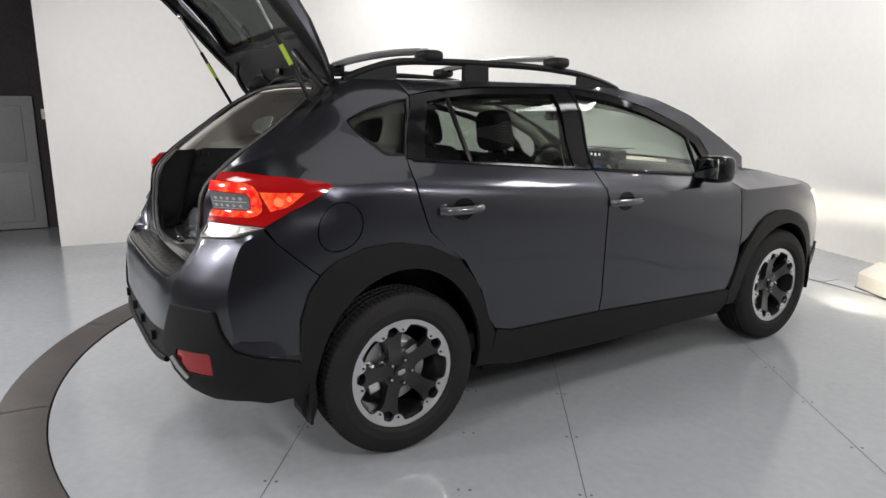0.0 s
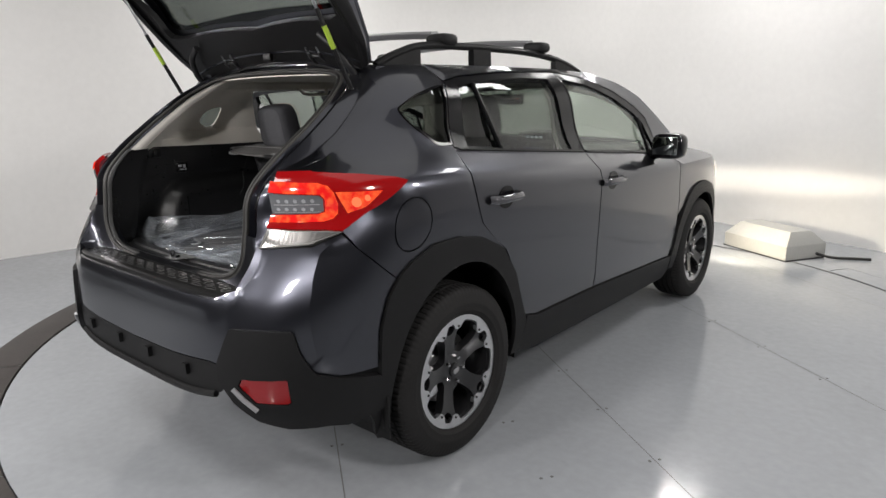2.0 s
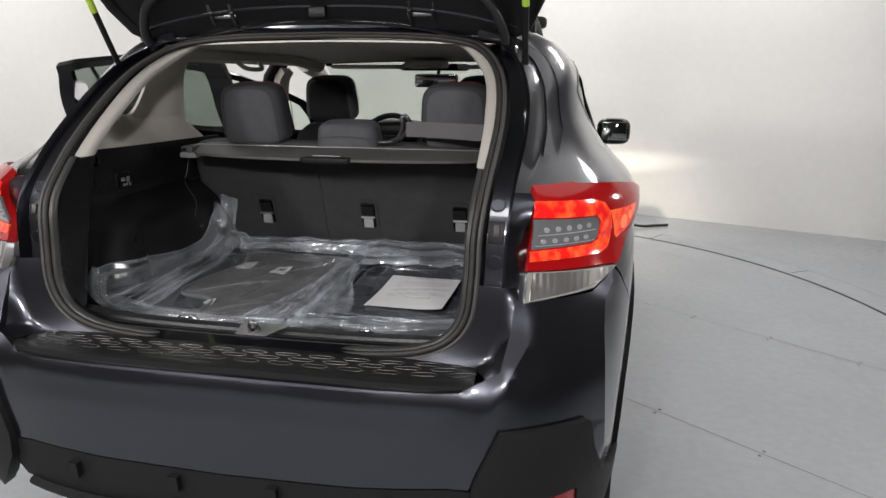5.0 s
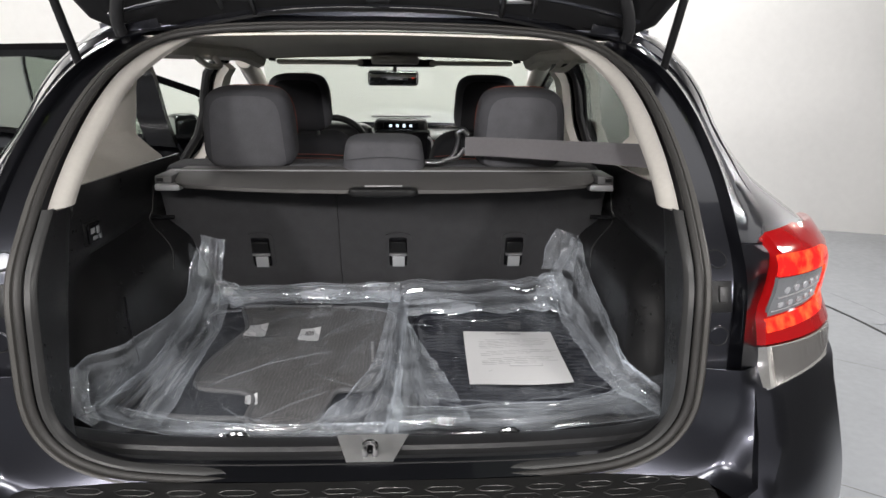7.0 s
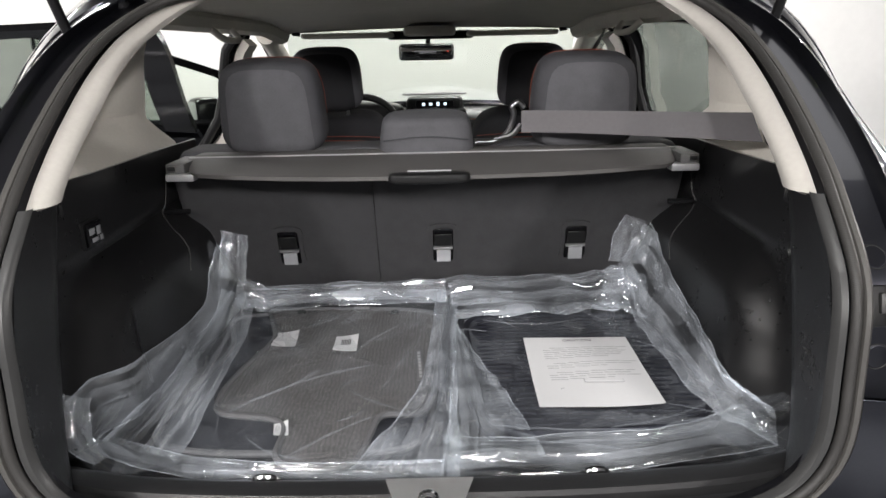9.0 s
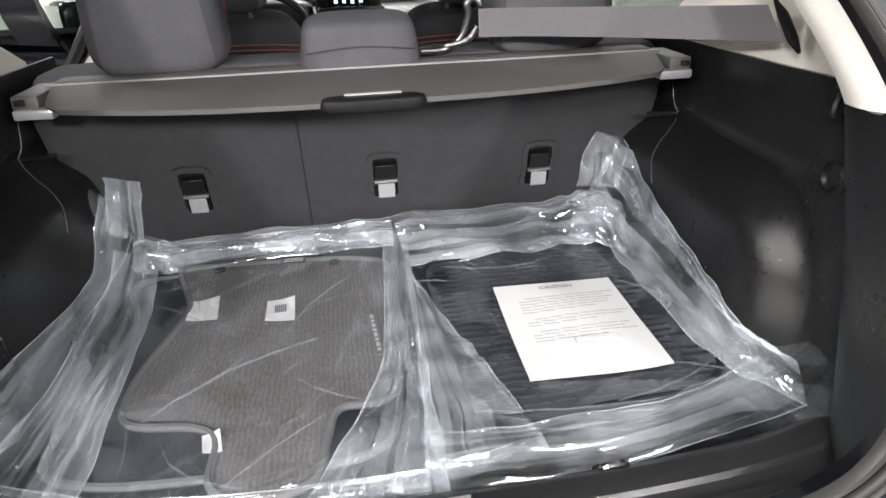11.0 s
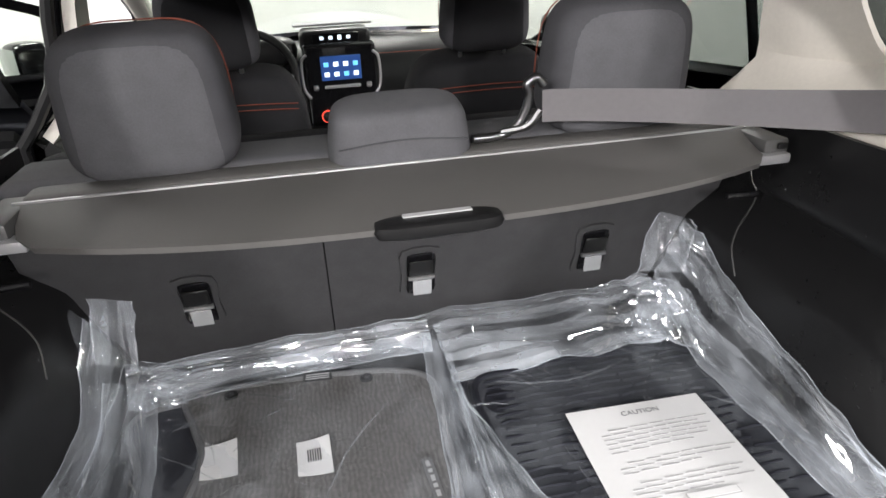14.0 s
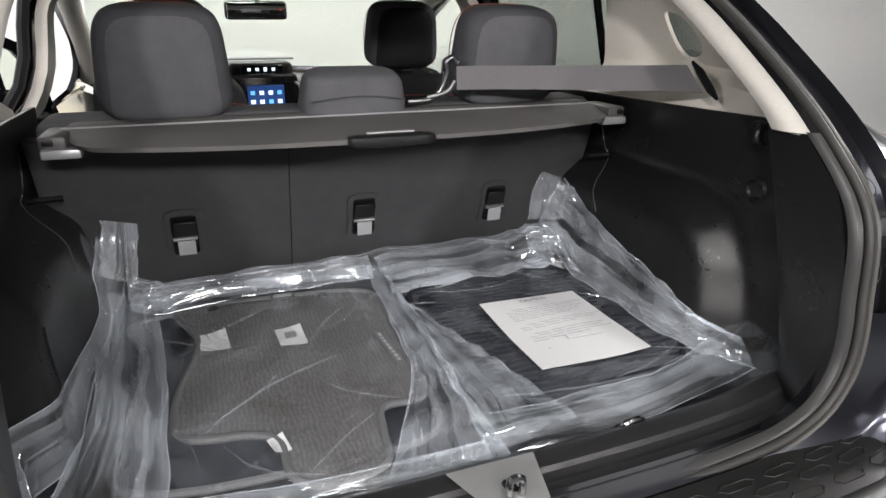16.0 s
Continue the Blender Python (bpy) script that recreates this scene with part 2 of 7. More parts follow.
nt_.links.new(cr_.outputs["Color"], nt_.nodes["Principled BSDF"].inputs["Emission Color"])
M_GREYLENS = mat("grey_lens", (0.17, 0.175, 0.185), 0.10, coat=1.0, metal=0.3, bump=0.4, bump_scale=90)
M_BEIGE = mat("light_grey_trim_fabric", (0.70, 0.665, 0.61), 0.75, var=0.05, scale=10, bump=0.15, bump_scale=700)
# the same pale trim, coloured darker to offset strong light on its edge
M_LIP = mat("trim_fabric_toned_down", (0.37, 0.352, 0.325), 0.6, var=0.06, scale=10, bump=0.15, bump_scale=700)
M_HEADL = mat("headliner_fabric", (0.64, 0.61, 0.55), 0.85, var=0.06, scale=10, bump=0.2, bump_scale=800)
M_INK = mat("black_interior_plastic", (0.0075, 0.0075, 0.008), 0.38, spec=0.30, bump=0.2, bump_scale=1000, var=0.1, scale=7)
M_CARPET = mat("black_carpet", (0.011, 0.011, 0.0125), 0.95, spec=0.1, var=0.3, scale=60, bump=0.7, bump_scale=900)
M_SEATBACK = mat("seat_back_felt", (0.043, 0.043, 0.046), 0.8, spec=0.25, var=0.15, scale=30, bump=0.4, bump_scale=1200)
M_FABRIC = mat("dark_grey_seat_fabric", (0.086, 0.086, 0.094), 0.8, spec=0.25, var=0.14, scale=30, bump=0.5, bump_scale=1400)
M_FABRIC2 = mat("charcoal_seat_bolster", (0.014, 0.014, 0.016), 0.8, spec=0.2, var=0.12, scale=30, bump=0.4, bump_scale=1200)
M_FABRIC3 = mat("grey_seat_side_fabric", (0.054, 0.054, 0.060), 0.8, spec=0.25, var=0.12, scale=30, bump=0.4, bump_scale=1200)
M_STITCH = mat("orange_stitching", (0.13, 0.026, 0.012), 0.7)
M_COVER = mat("cargo_cover_vinyl", (0.080, 0.077, 0.075), 0.6, var=0.06, scale=20, bump=0.25, bump_scale=900)
M_MAT = mat("grey_mat_carpet", (0.098, 0.093, 0.092), 0.95, var=0.55, scale=150, bump=0.9, bump_scale=700)
# fine ribs along the pile
nt_ = M_MAT.node_tree
wv = nt_.nodes.new("ShaderNodeTexWave")
wv.inputs["Scale"].default_value, wv.inputs["Distortion"].default_value = 40.0, 6.0
wv.inputs["Detail"].default_value = 2.0
wr = nt_.nodes.new("ShaderNodeMapRange")
wr.inputs["To Min"].default_value, wr.inputs["To Max"].default_value = 0.82, 1.17
wm_ = nt_.nodes.new("ShaderNodeVectorMath")
wm_.operation = "SCALE"
sc_ = nt_.nodes["Principled BSDF"].inputs["Base Color"].links[0].from_socket
nt_.links.new(nt_.nodes["Texture Coordinate"].outputs["Object"], wv.inputs["Vector"])
nt_.links.new(wv.outputs["Fac"], wr.inputs["Value"])
nt_.links.new(sc_, wm_.inputs[0])
nt_.links.new(wr.outputs["Result"], wm_.inputs["Scale"])
nt_.links.new(wm_.outputs["Vector"], nt_.nodes["Principled BSDF"].inputs["Base Color"])
M_MATK = mat("black_mat_carpet", (0.013, 0.014, 0.020), 0.9, spec=0.25, var=0.3, scale=70, bump=0.9, bump_scale=500)
M_BIND = mat("grey_binding", (0.10, 0.10, 0.105), 0.8, var=0.1, scale=80)
M_PAPER = mat("white_paper", (0.60, 0.60, 0.61), 0.6, var=0.02, scale=10)
M_PRINT = mat("grey_print", (0.15, 0.15, 0.16), 0.7)
M_FAINT = mat("faint_print", (0.36, 0.36, 0.37), 0.7)
M_PRINTK = mat("black_print", (0.04, 0.04, 0.045), 0.7)
M_BELT = mat("grey_webbing", (0.105, 0.099, 0.105), 0.7, var=0.08, scale=120, bump=0.3, bump_scale=900)
M_LIME = mat("lime_sleeve", (0.32, 0.46, 0.04), 0.5)
M_DARKMIRROR = mat("dark_mirror_glass", (0.30, 0.32, 0.31), 0.03, metal=1.0)
M_MIRROR = mat("mirror_glass", (0.85, 0.86, 0.87), 0.02, metal=1.0)
M_LCD = mat("display_black", (0.006, 0.006, 0.007), 0.12, coat=0.6)
M_ICON_B = mat("screen_blue", (0.02, 0.05, 0.2), 0.3, emit=(0.05, 0.2, 0.7), emit_power=0.12)
M_ICON_W = mat("screen_white", (0.4, 0.45, 0.5), 0.3, emit=(0.75, 0.88, 1.0), emit_power=1.1)
M_ICON_R = mat("lit_red_ring", (0.3, 0.02, 0.02), 0.3, emit=(1.0, 0.09, 0.05), emit_power=0.8)
M_GLASS = clear("light_window_glass", (0.90, 0.935, 0.90))
M_TINT = clear("dark_tinted_glass", (0.53, 0.56, 0.535))
M_TINTD = clear("black_tinted_glass", (0.34, 0.36, 0.345))
M_SHEET = clear("clear_polythene", (0.97, 0.98, 0.99), 0.07, 0.08, haze=0.030, facet=0.10, cell=14)
M_FOLD = clear("folded_polythene", (0.95, 0.97, 0.99), 0.06, 0.24, haze=0.105, facet=0.40, cell=60, along=True)
M_PINCH = clear("creased_polythene", (0.96, 0.975, 0.99), 0.08, 0.26, haze=0.125, facet=0.38, cell=38, along=True)
M_THIN = clear("thin_polythene", (0.95, 0.97, 0.95), 0.14, 0.11, haze=0.085, facet=0.28, cell=44, along=True)
M_BAND = clear("gathered_polythene", (0.96, 0.975, 0.99), 0.06, 0.34, haze=0.16, facet=0.40, cell=44, along=True)
M_EDGE = clear("folded_film_edge", (0.97, 0.98, 0.99), 0.08, 0.20, haze=0.14)
M_CREASE = clear("lightly_creased_polythene", (0.97, 0.98, 0.99), 0.06, 0.12, haze=0.05)
M_LAMPC = mat("headlamp_lens", (0.7, 0.7, 0.7), 0.1, coat=1.0, emit=(1.0, 0.9, 0.7), emit_power=1.5)

# seal rubber raised to grey; the light falling on it is in the colour
M_WSEAL = mat("seal_rubber_lightened", (0.052, 0.050, 0.047), 0.5, spec=0.4, var=0.12, scale=14, bump=0.15, bump_scale=300)
M_SIDE = mat("satin_side_trim", (0.009, 0.009, 0.0096), 0.31, spec=0.45, bump=0.12, bump_scale=900, var=0.1, scale=7, rough_var=0.06)
M_SEAL2 = mat("grey_satin_strip", (0.030, 0.030, 0.030), 0.42, var=0.10, scale=20)
M_SEALK = mat("ribbed_rubber", (0.026, 0.025, 0.024), 0.5, spec=0.4, var=0.12, scale=14)
nt_ = M_SEALK.node_tree
wv_, bp_ = nt_.nodes.new("ShaderNodeTexWave"), nt_.nodes.new("ShaderNodeBump")
wv_.bands_direction = "Z"
wv_.inputs["Scale"].default_value = 130.0
bp_.inputs["Strength"].default_value, bp_.inputs["Distance"].default_value = 0.15, 0.001
nt_.links.new(nt_.nodes["Texture Coordinate"].outputs["Object"], wv_.inputs["Vector"])
nt_.links.new(wv_.outputs["Fac"], bp_.inputs["Height"])
nt_.links.new(bp_.outputs["Normal"], nt_.nodes["Principled BSDF"].inputs["Normal"])

# ---- mesh helpers ----
BASE = {}


def finish(bm, angle=38):
    bmesh.ops.recalc_face_normals(bm, faces=bm.faces[:])
    lim = radians(angle)
    for f in bm.faces:
        f.smooth = True
    for e in bm.edges:
        if len(e.link_faces) == 2:
            e.smooth = e.calc_face_angle(0.0) < lim


def mesh_of(name, bm, material, angle=38):
    finish(bm, angle)
    me = bpy.data.meshes.new(name)
    bm.to_mesh(me)
    bm.free()
    me.materials.append(material)
    return me


def thing(name, label, category, at=(0, 0, 0), group="", kind=""):
    o = new(name)
    o.location = at
    o.empty_display_size = 0.1
    BASE[o] = Vector(at)
    return tagged(o, label, category, group, kind)


def solo(name, bm, material, label, category, group="", kind="", angle=38):
    o = new(name, mesh_of(name, bm, material, angle))
    BASE[o] = Vector((0, 0, 0))
    return tagged(o, label, category, group, kind)


def part(name, bm, material, parent, label="", angle=38, mesh=None):
    o = new(name, mesh or mesh_of(name, bm, material, angle))
    o.parent = parent
    o.matrix_parent_inverse = Matrix.Translation(-BASE.get(parent, Vector((0, 0, 0))))
    BASE[o] = Vector((0, 0, 0)) if parent.parent is None else Vector((0, 0, 0))
    return tagged(o, label)


def join(bm, other, m=None):
    me = bpy.data.meshes.new("tmp")
    other.to_mesh(me)
    other.free()
    if m is not None:
        me.transform(m)
    bm.from_mesh(me)
    bpy.data.meshes.remove(me)
    return bm


def rbox(c, s, r=0.01, seg=2, m=None, bm=None):
    """A box with rounded edges."""
    b = bmesh.new()
    bmesh.ops.create_cube(b, size=1)
    bmesh.ops.scale(b, vec=s, verts=b.verts)
    if r > 0:
        bmesh.ops.bevel(b, geom=b.edges[:], offset=min(r, min(s) * 0.49), segments=seg, profile=0.5, affect="EDGES")
    bmesh.ops.translate(b, vec=c, verts=b.verts)
    if m is not None:
        b.transform(m)
    return b if bm is None else join(bm, b)


def tube(points, r, n=10, closed=False, bm=None, flat=1.0):
    """A round bar along points; r may be one radius or one for each point."""
    b = bmesh.new() if bm is None else bm
    pts = [Vector(p) for p in points]
    k = len(pts)
    rs = [r] * k if not hasattr(r, "__len__") else r
    rings, up = [], None
    for i, p in enumerate(pts):
        a, c = pts[i - 1] if (i or closed) else p, pts[(i + 1) % k] if (i < k - 1 or closed) else p
        d = (c - a).normalized()
        if up is None:
            up = Vector((0, 0, 1)) if abs(d.z) < 0.9 else Vector((1, 0, 0))
        sdir = d.cross(up).normalized()
        up = sdir.cross(d).normalized()
        rings.append([b.verts.new(p + (sdir * math.cos(j * 2 * math.pi / n) + up * flat * math.sin(j * 2 * math.pi / n)) * rs[i]) for j in range(n)])
    for i in range(k if closed else k - 1):
        q, w = rings[i], rings[(i + 1) % k]
        for j in range(n):
            b.faces.new((q[j], q[(j + 1) % n], w[(j + 1) % n], w[j]))
    if not closed:
        b.faces.new(rings[0][::-1])
        b.faces.new(rings[-1])
    return b


def arc(points, n=8):
    """A smooth line through the points (Catmull-Rom)."""
    p = [Vector(q) for q in points]
    p = [2 * p[0] - p[1]] + p + [2 * p[-1] - p[-2]]
    out = []
    for i in range(1, len(p) - 2):
        for j in range(n):
            t = j / n
            a, b, c, d = p[i - 1], p[i], p[i + 1], p[i + 2]
            out.append(0.5 * ((2 * b) + (c - a) * t + (2 * a - 5 * b + 4 * c - d) * t * t + (3 * b - a - 3 * c + d) * t ** 3))
    out.append(p[-2])
    return out


def lathe(profile, n=48, bm=None, closed=False):
    """Turns (x, r) pairs round the x axis."""
    b = bmesh.new() if bm is None else bm
    rings = [[b.verts.new((x, r * math.cos(2 * math.pi * j / n), r * math.sin(2 * math.pi * j / n))) for j in range(n)] for x, r in profile]
    k = len(rings)
    for i in range(k if closed else k - 1):
        q, w = rings[i], rings[(i + 1) % k]
        for j in range(n):
            b.faces.new((q[j], q[(j + 1) % n], w[(j + 1) % n], w[j]))
    return b


def loft(rows, closed=False, cap=False):
    """A sheet through rows of points; closed: each row is a ring."""
    b = bmesh.new()
    vs = [[b.verts.new(p) for p in r] for r in rows]
    n = len(vs[0])
    for q, w in zip(vs, vs[1:]):
        for j in range(n if closed else n - 1):
            b.faces.new((q[j], q[(j + 1) % n], w[(j + 1) % n], w[j]))
    if cap:
        b.faces.new(vs[0][::-1])
        b.faces.new(vs[-1])
    return b


def thicken(b, t):
    """Gives a sheet a second side, t behind its normals."""
    bmesh.ops.recalc_face_normals(b, faces=b.faces[:])
    bmesh.ops.solidify(b, geom=b.faces[:], thickness=t)
    return b


def cushion(c, s, e1=0.5, e2=0.5, nu=28, nv=16, taper=0.0, m=None, bm=None):
    """A padded block (superquadric); taper narrows it upwards."""
    b = bmesh.new()

    def pw(v, e):
        return math.copysign(abs(v) ** e, v)
    rows = []
    for i in range(1, nv):
        f = -math.pi / 2 + math.pi * i / nv
        row = []
        for j in range(nu):
            w = 2 * math.pi * j / nu
            z = pw(math.sin(f), e1)
            k = 1 - taper * (z + 1) / 2
            row.append(b.verts.new((c[0] + s[0] / 2 * k * pw(math.cos(f), e1) * pw(math.cos(w), e2),
                                    c[1] + s[1] / 2 * k * pw(math.cos(f), e1) * pw(math.sin(w), e2), c[2] + s[2] / 2 * z)))
        rows.append(row)
    for q, w in zip(rows, rows[1:]):
        for j in range(nu):
            b.faces.new((q[j], q[(j + 1) % nu], w[(j + 1) % nu], w[j]))
    b.faces.new(rows[0][::-1])
    b.faces.new(rows[-1])
    if m is not None:
        b.transform(m)
    return b if bm is None else join(bm, b)


def herm(xs, ys):
    """A smooth curve through the pairs."""
    xs, ys = np.array(xs, float), np.array(ys, float)
    d = np.gradient(ys, xs)

    def f(x):
        x = np.clip(x, xs[0], xs[-1])
        i = np.clip(np.searchsorted(xs, x) - 1, 0, len(xs) - 2)
        h = xs[i + 1] - xs[i]
        t = (x - xs[i]) / h
        return ((1 + 2 * t) * (1 - t) ** 2 * ys[i] + t * (1 - t) ** 2 * h * d[i] + t * t * (3 - 2 * t) * ys[i + 1] + t * t * (t - 1) * h * d[i + 1])
    return f


def ss(a, b, x):
    t = np.clip((np.asarray(x, float) - a) / (b - a), 0, 1)
    return t * t * (3 - 2 * t)


def dense(poly, step):
    out = []
    for (x0, y0), (x1, y1) in zip(poly, poly[1:] + poly[:1]):
        k = max(1, int(math.hypot(x1 - x0, y1 - y0) / step))
        out += [(x0 + (x1 - x0) * i / k, y0 + (y1 - y0) * i / k) for i in range(k)]
    return out


def inside(px, py, poly):
    r = np.zeros(len(px), bool)
    for (x0, y0), (x1, y1) in zip(poly, poly[1:] + poly[:1]):
        if y0 != y1:
            r ^= ((y0 > py) != (y1 > py)) & (px < (x1 - x0) * (py - y0) / (y1 - y0) + x0)
    return r


def smooth_poly(poly, n=5):
    """Rounds a polygon's line with a closed Catmull-Rom curve."""
    k, out = len(poly), []
    for i in range(k):
        a, b, c, d = (Vector(poly[(i + j) % k]) for j in (-1, 0, 1, 2))
        for j in range(n):
            t = j / n
            v = 0.5 * ((2 * b) + (c - a) * t + (2 * a - 5 * b + 4 * c - d) * t * t + (3 * b - a - 3 * c + d) * t ** 3)
            out.append((v[0], v[1]))
    return out


def skin(polys, shape, step=0.05, depth=0.012, mirror=False, both=False, lines=()):
    """A sheet of the surface shape(a, b) inside polys[0] and outside the other polygons, depth thick."""
    from mathutils.geometry import delaunay_2d_cdt
    loops = [dense(p, step) for p in polys]
    pts, edges = [], []
    for lp in loops:
        k = len(pts)
        pts += lp
        edges += [(k + i, k + (i + 1) % len(lp)) for i in range(len(lp))]
    for ln in lines:
        lp = [p for p in dense(list(ln) + list(ln)[-2:0:-1], step * 0.7)[:-1]]
        lp = lp[:len(lp) // 2 + 1]
        ok = inside(np.array([p[0] for p in lp]), np.array([p[1] for p in lp]), loops[0])
        lp = [p for p, w in zip(lp, ok) if w]
        k = len(pts)
        pts += lp
        edges += [(k + i, k + i + 1) for i in range(len(lp) - 1)]
    xs, ys = np.array([p[0] for p in loops[0]]), np.array([p[1] for p in loops[0]])
    gx, gy = np.meshgrid(np.arange(xs.min() + step / 2, xs.max(), step), np.arange(ys.min() + step / 2, ys.max(), step))
    gx, gy = gx.ravel(), gy.ravel()
    ok = inside(gx, gy, loops[0])
    for lp in loops[1:]:
        ok &= ~inside(gx, gy, lp)
    allp = np.array(pts)
    gx, gy = gx[ok], gy[ok]
    if len(gx):
        near = np.array([np.min((allp[:, 0] - x) ** 2 + (allp[:, 1] - y) ** 2) for x, y in zip(gx, gy)])
        gx, gy = gx[near > (step * 0.45) ** 2], gy[near > (step * 0.45) ** 2]
    pts = pts + list(zip(gx.tolist(), gy.tolist()))
    v, e, f, *_ = delaunay_2d_cdt([Vector(p) for p in pts], edges, [], 0, 1e-6)
    v = np.array([(p[0], p[1]) for p in v])
    f = [t for t in f if len(t) == 3]
    cen = np.array([v[list(t)].mean(axis=0) for t in f])
    keep = inside(cen[:, 0], cen[:, 1], loops[0])
    for lp in loops[1:]:
        keep &= ~inside(cen[:, 0], cen[:, 1], lp)
    f = [t for t, k in zip(f, keep) if k]
    P = shape(v[:, 0], v[:, 1])
    h = 1e-3
    N = np.cross(shape(v[:, 0] + h, v[:, 1]) - P, shape(v[:, 0], v[:, 1] + h) - P)
    N /= np.linalg.norm(N, axis=1)[:, None] + 1e-12
    if depth < 0:
        N, depth = -N, -depth
    Q = P - N * depth
    b = bmesh.new()
    used = {}

    def vert(i, layer):
        if (i, layer) not in used:
            used[i, layer] = b.verts.new((P if layer == 0 else Q)[i])
        return used[i, layer]
    count = {}
    for t in f:
        for i in range(3):
            k = (t[i], t[(i + 1) % 3])
            count[k] = 1
    for t in f:
        b.faces.new([vert(i, 0) for i in t])
        b.faces.new([vert(i, 1) for i in t[::-1]])
        for i in range(3):
            p, q = t[i], t[(i + 1) % 3]
            if (q, p) not in count:
                b.faces.new((vert(q, 0), vert(p, 0), vert(p, 1), vert(q, 1)))
    if both:
        bmesh.ops.delete(b, geom=[x for x in b.faces if all(abs(w.co.x) < 2.5e-3 for w in x.verts)], context="FACES")
        g = bmesh.ops.duplicate(b, geom=b.verts[:] + b.edges[:] + b.faces[:])["geom"]
        bmesh.ops.scale(b, vec=(-1, 1, 1), verts=[x for x in g if isinstance(x, bmesh.types.BMVert)])
        mid = [x for x in b.verts if abs(x.co.x) < 4e-3]
        bmesh.ops.remove_doubles(b, verts=mid, dist=8e-3)
    if mirror:
        bmesh.ops.scale(b, vec=(-1, 1, 1), verts=b.verts)
    return b


def flat_letters(text, size, m, material, parent, label=""):
    c = bpy.data.curves.new("lettering", "FONT")
    c.body, c.size, c.align_x, c.extrude = text, size, "CENTER", 0.0002
    o = new("lettering", c)
    dg = bpy.context.evaluated_depsgraph_get()
    me = bpy.data.meshes.new_from_object(o.evaluated_get(dg))
    bpy.data.objects.remove(o)
    me.transform(m)
    me.materials.clear()
    me.materials.append(material)
    return part("lettering", None, material, parent, label, mesh=me)

# ---- the studio ----
RING_IN, RING_OUT, DISC = 2.842, 3.075, 2.835


def floor_mesh():
    b = bmesh.new()
    n = 96
    inner = [b.verts.new((CX + 3.078 * math.cos(2 * math.pi * i / n), CY + 3.078 * math.sin(2 * math.pi * i / n), 0)) for i in range(n)]
    outer = [b.verts.new((CX + 12 * math.cos(2 * math.pi * i / n), CY + 12 * math.sin(2 * math.pi * i / n), 0)) for i in range(n)]
    low = [b.verts.new((v.co.x, v.co.y, -0.06)) for v in inner]
    for i in range(n):
        j = (i + 1) % n
        b.faces.new((inner[i], outer[i], outer[j], inner[j]))
        b.faces.new((inner[i], inner[j], low[j], low[i]))
    b.faces.new(low)
    return b


floor = solo("floor", floor_mesh(), M_FLOOR, "pale grey glossy epoxy studio floor", "floor", kind="structure")

b = bmesh.new()
n = 128
top = [b.verts.new((CX + DISC * math.cos(2 * math.pi * i / n), CY + DISC * math.sin(2 * math.pi * i / n), 0.0)) for i in range(n)]
low = [b.verts.new((v.co.x, v.co.y, -0.05)) for v in top]
b.faces.new(top)
for i in range(n):
    b.faces.new((top[i], low[i], low[(i + 1) % n], top[(i + 1) % n]))
turntable = solo("turntable", b, M_DISC, "round pale grey turntable disc set into the floor", "turntable", kind="structure")

# the dark ring round the disc, in bolted lengths
SEG = 14
for k in range(SEG):
    b = bmesh.new()
    a0, a1, m = 2 * math.pi * k / SEG + 0.1, 2 * math.pi * (k + 1) / SEG + 0.1 - 0.0025, 12
    mid_a = (a0 + a1) / 2
    off, top_z = (0.0, 0.010) if radians(150) < mid_a < radians(318) else (0.006, 0.002)
    rows = []
    for i in range(m + 1):
        a = a0 + (a1 - a0) * i / m
        c, s = math.cos(a), math.sin(a)
        rows.append([(CX + r * c, CY + r * s, z) for r, z in ((RING_OUT - off, -0.02), (RING_OUT - off, 0.002 if off else 0.004), (RING_OUT - 0.01 - off, top_z), (RING_IN + 0.008 + off, top_z), (RING_IN + off, top_z - 0.002), (RING_IN + off, -0.02))])
    dark = radians(150) < (a0 + a1) / 2 < radians(318)
    part("ring_plate", loft(rows), M_RING if dark else M_FLOOR, turntable, "black rubber-faced ring plate" if dark else "grey ring plate")

b = bmesh.new()
rows = []
for i in range(73):
    a = radians(-42 + 192 * i / 72)
    rows.append([(CX + r * math.cos(a), CY + r * math.sin(a), 0.0028) for r in (2.832, 2.850)])
part("edge_gap", loft(rows), M_CABLE, turntable, "dark gap round the turntable")

# joints between the deck plates and their screw heads, two by two
SEAM_DIR = math.radians(-36.5)


def seam(x0, y0, x1, y1):
    d = Vector((x1 - x0, y1 - y0, 0)).normalized()
    s = Vector((-d.y, d.x, 0)) * 0.0022
    b = bmesh.new()
    p, q = Vector((x0, y0, 0.0007)), Vector((x1, y1, 0.0007))
    b.faces.new([b.verts.new(v) for v in (p - s, q - s, q + s, p + s)])
    part("deck_joint", b, M_SEAM, turntable)


def bolt_pair(x, y, ang):
    b = bmesh.new()
    for sgn in (-1, 1):
        c = Vector((x + sgn * 0.022 * math.cos(ang), y + sgn * 0.022 * math.sin(ang), 0))
        ring = [b.verts.new(c + Vector((0.006 * math.cos(i * 0.785), 0.006 * math.sin(i * 0.785), 0.0015))) for i in range(8)]
        base = [b.verts.new(c + Vector((0.007 * math.cos(i * 0.785), 0.007 * math.sin(i * 0.785), 0))) for i in range(8)]
        b.faces.new(ring)
        for i in range(8):
            b.faces.new((ring[i], base[i], base[(i + 1) % 8], ring[(i + 1) % 8]))
    part("screw_pair", b, M_SEAM, turntable)


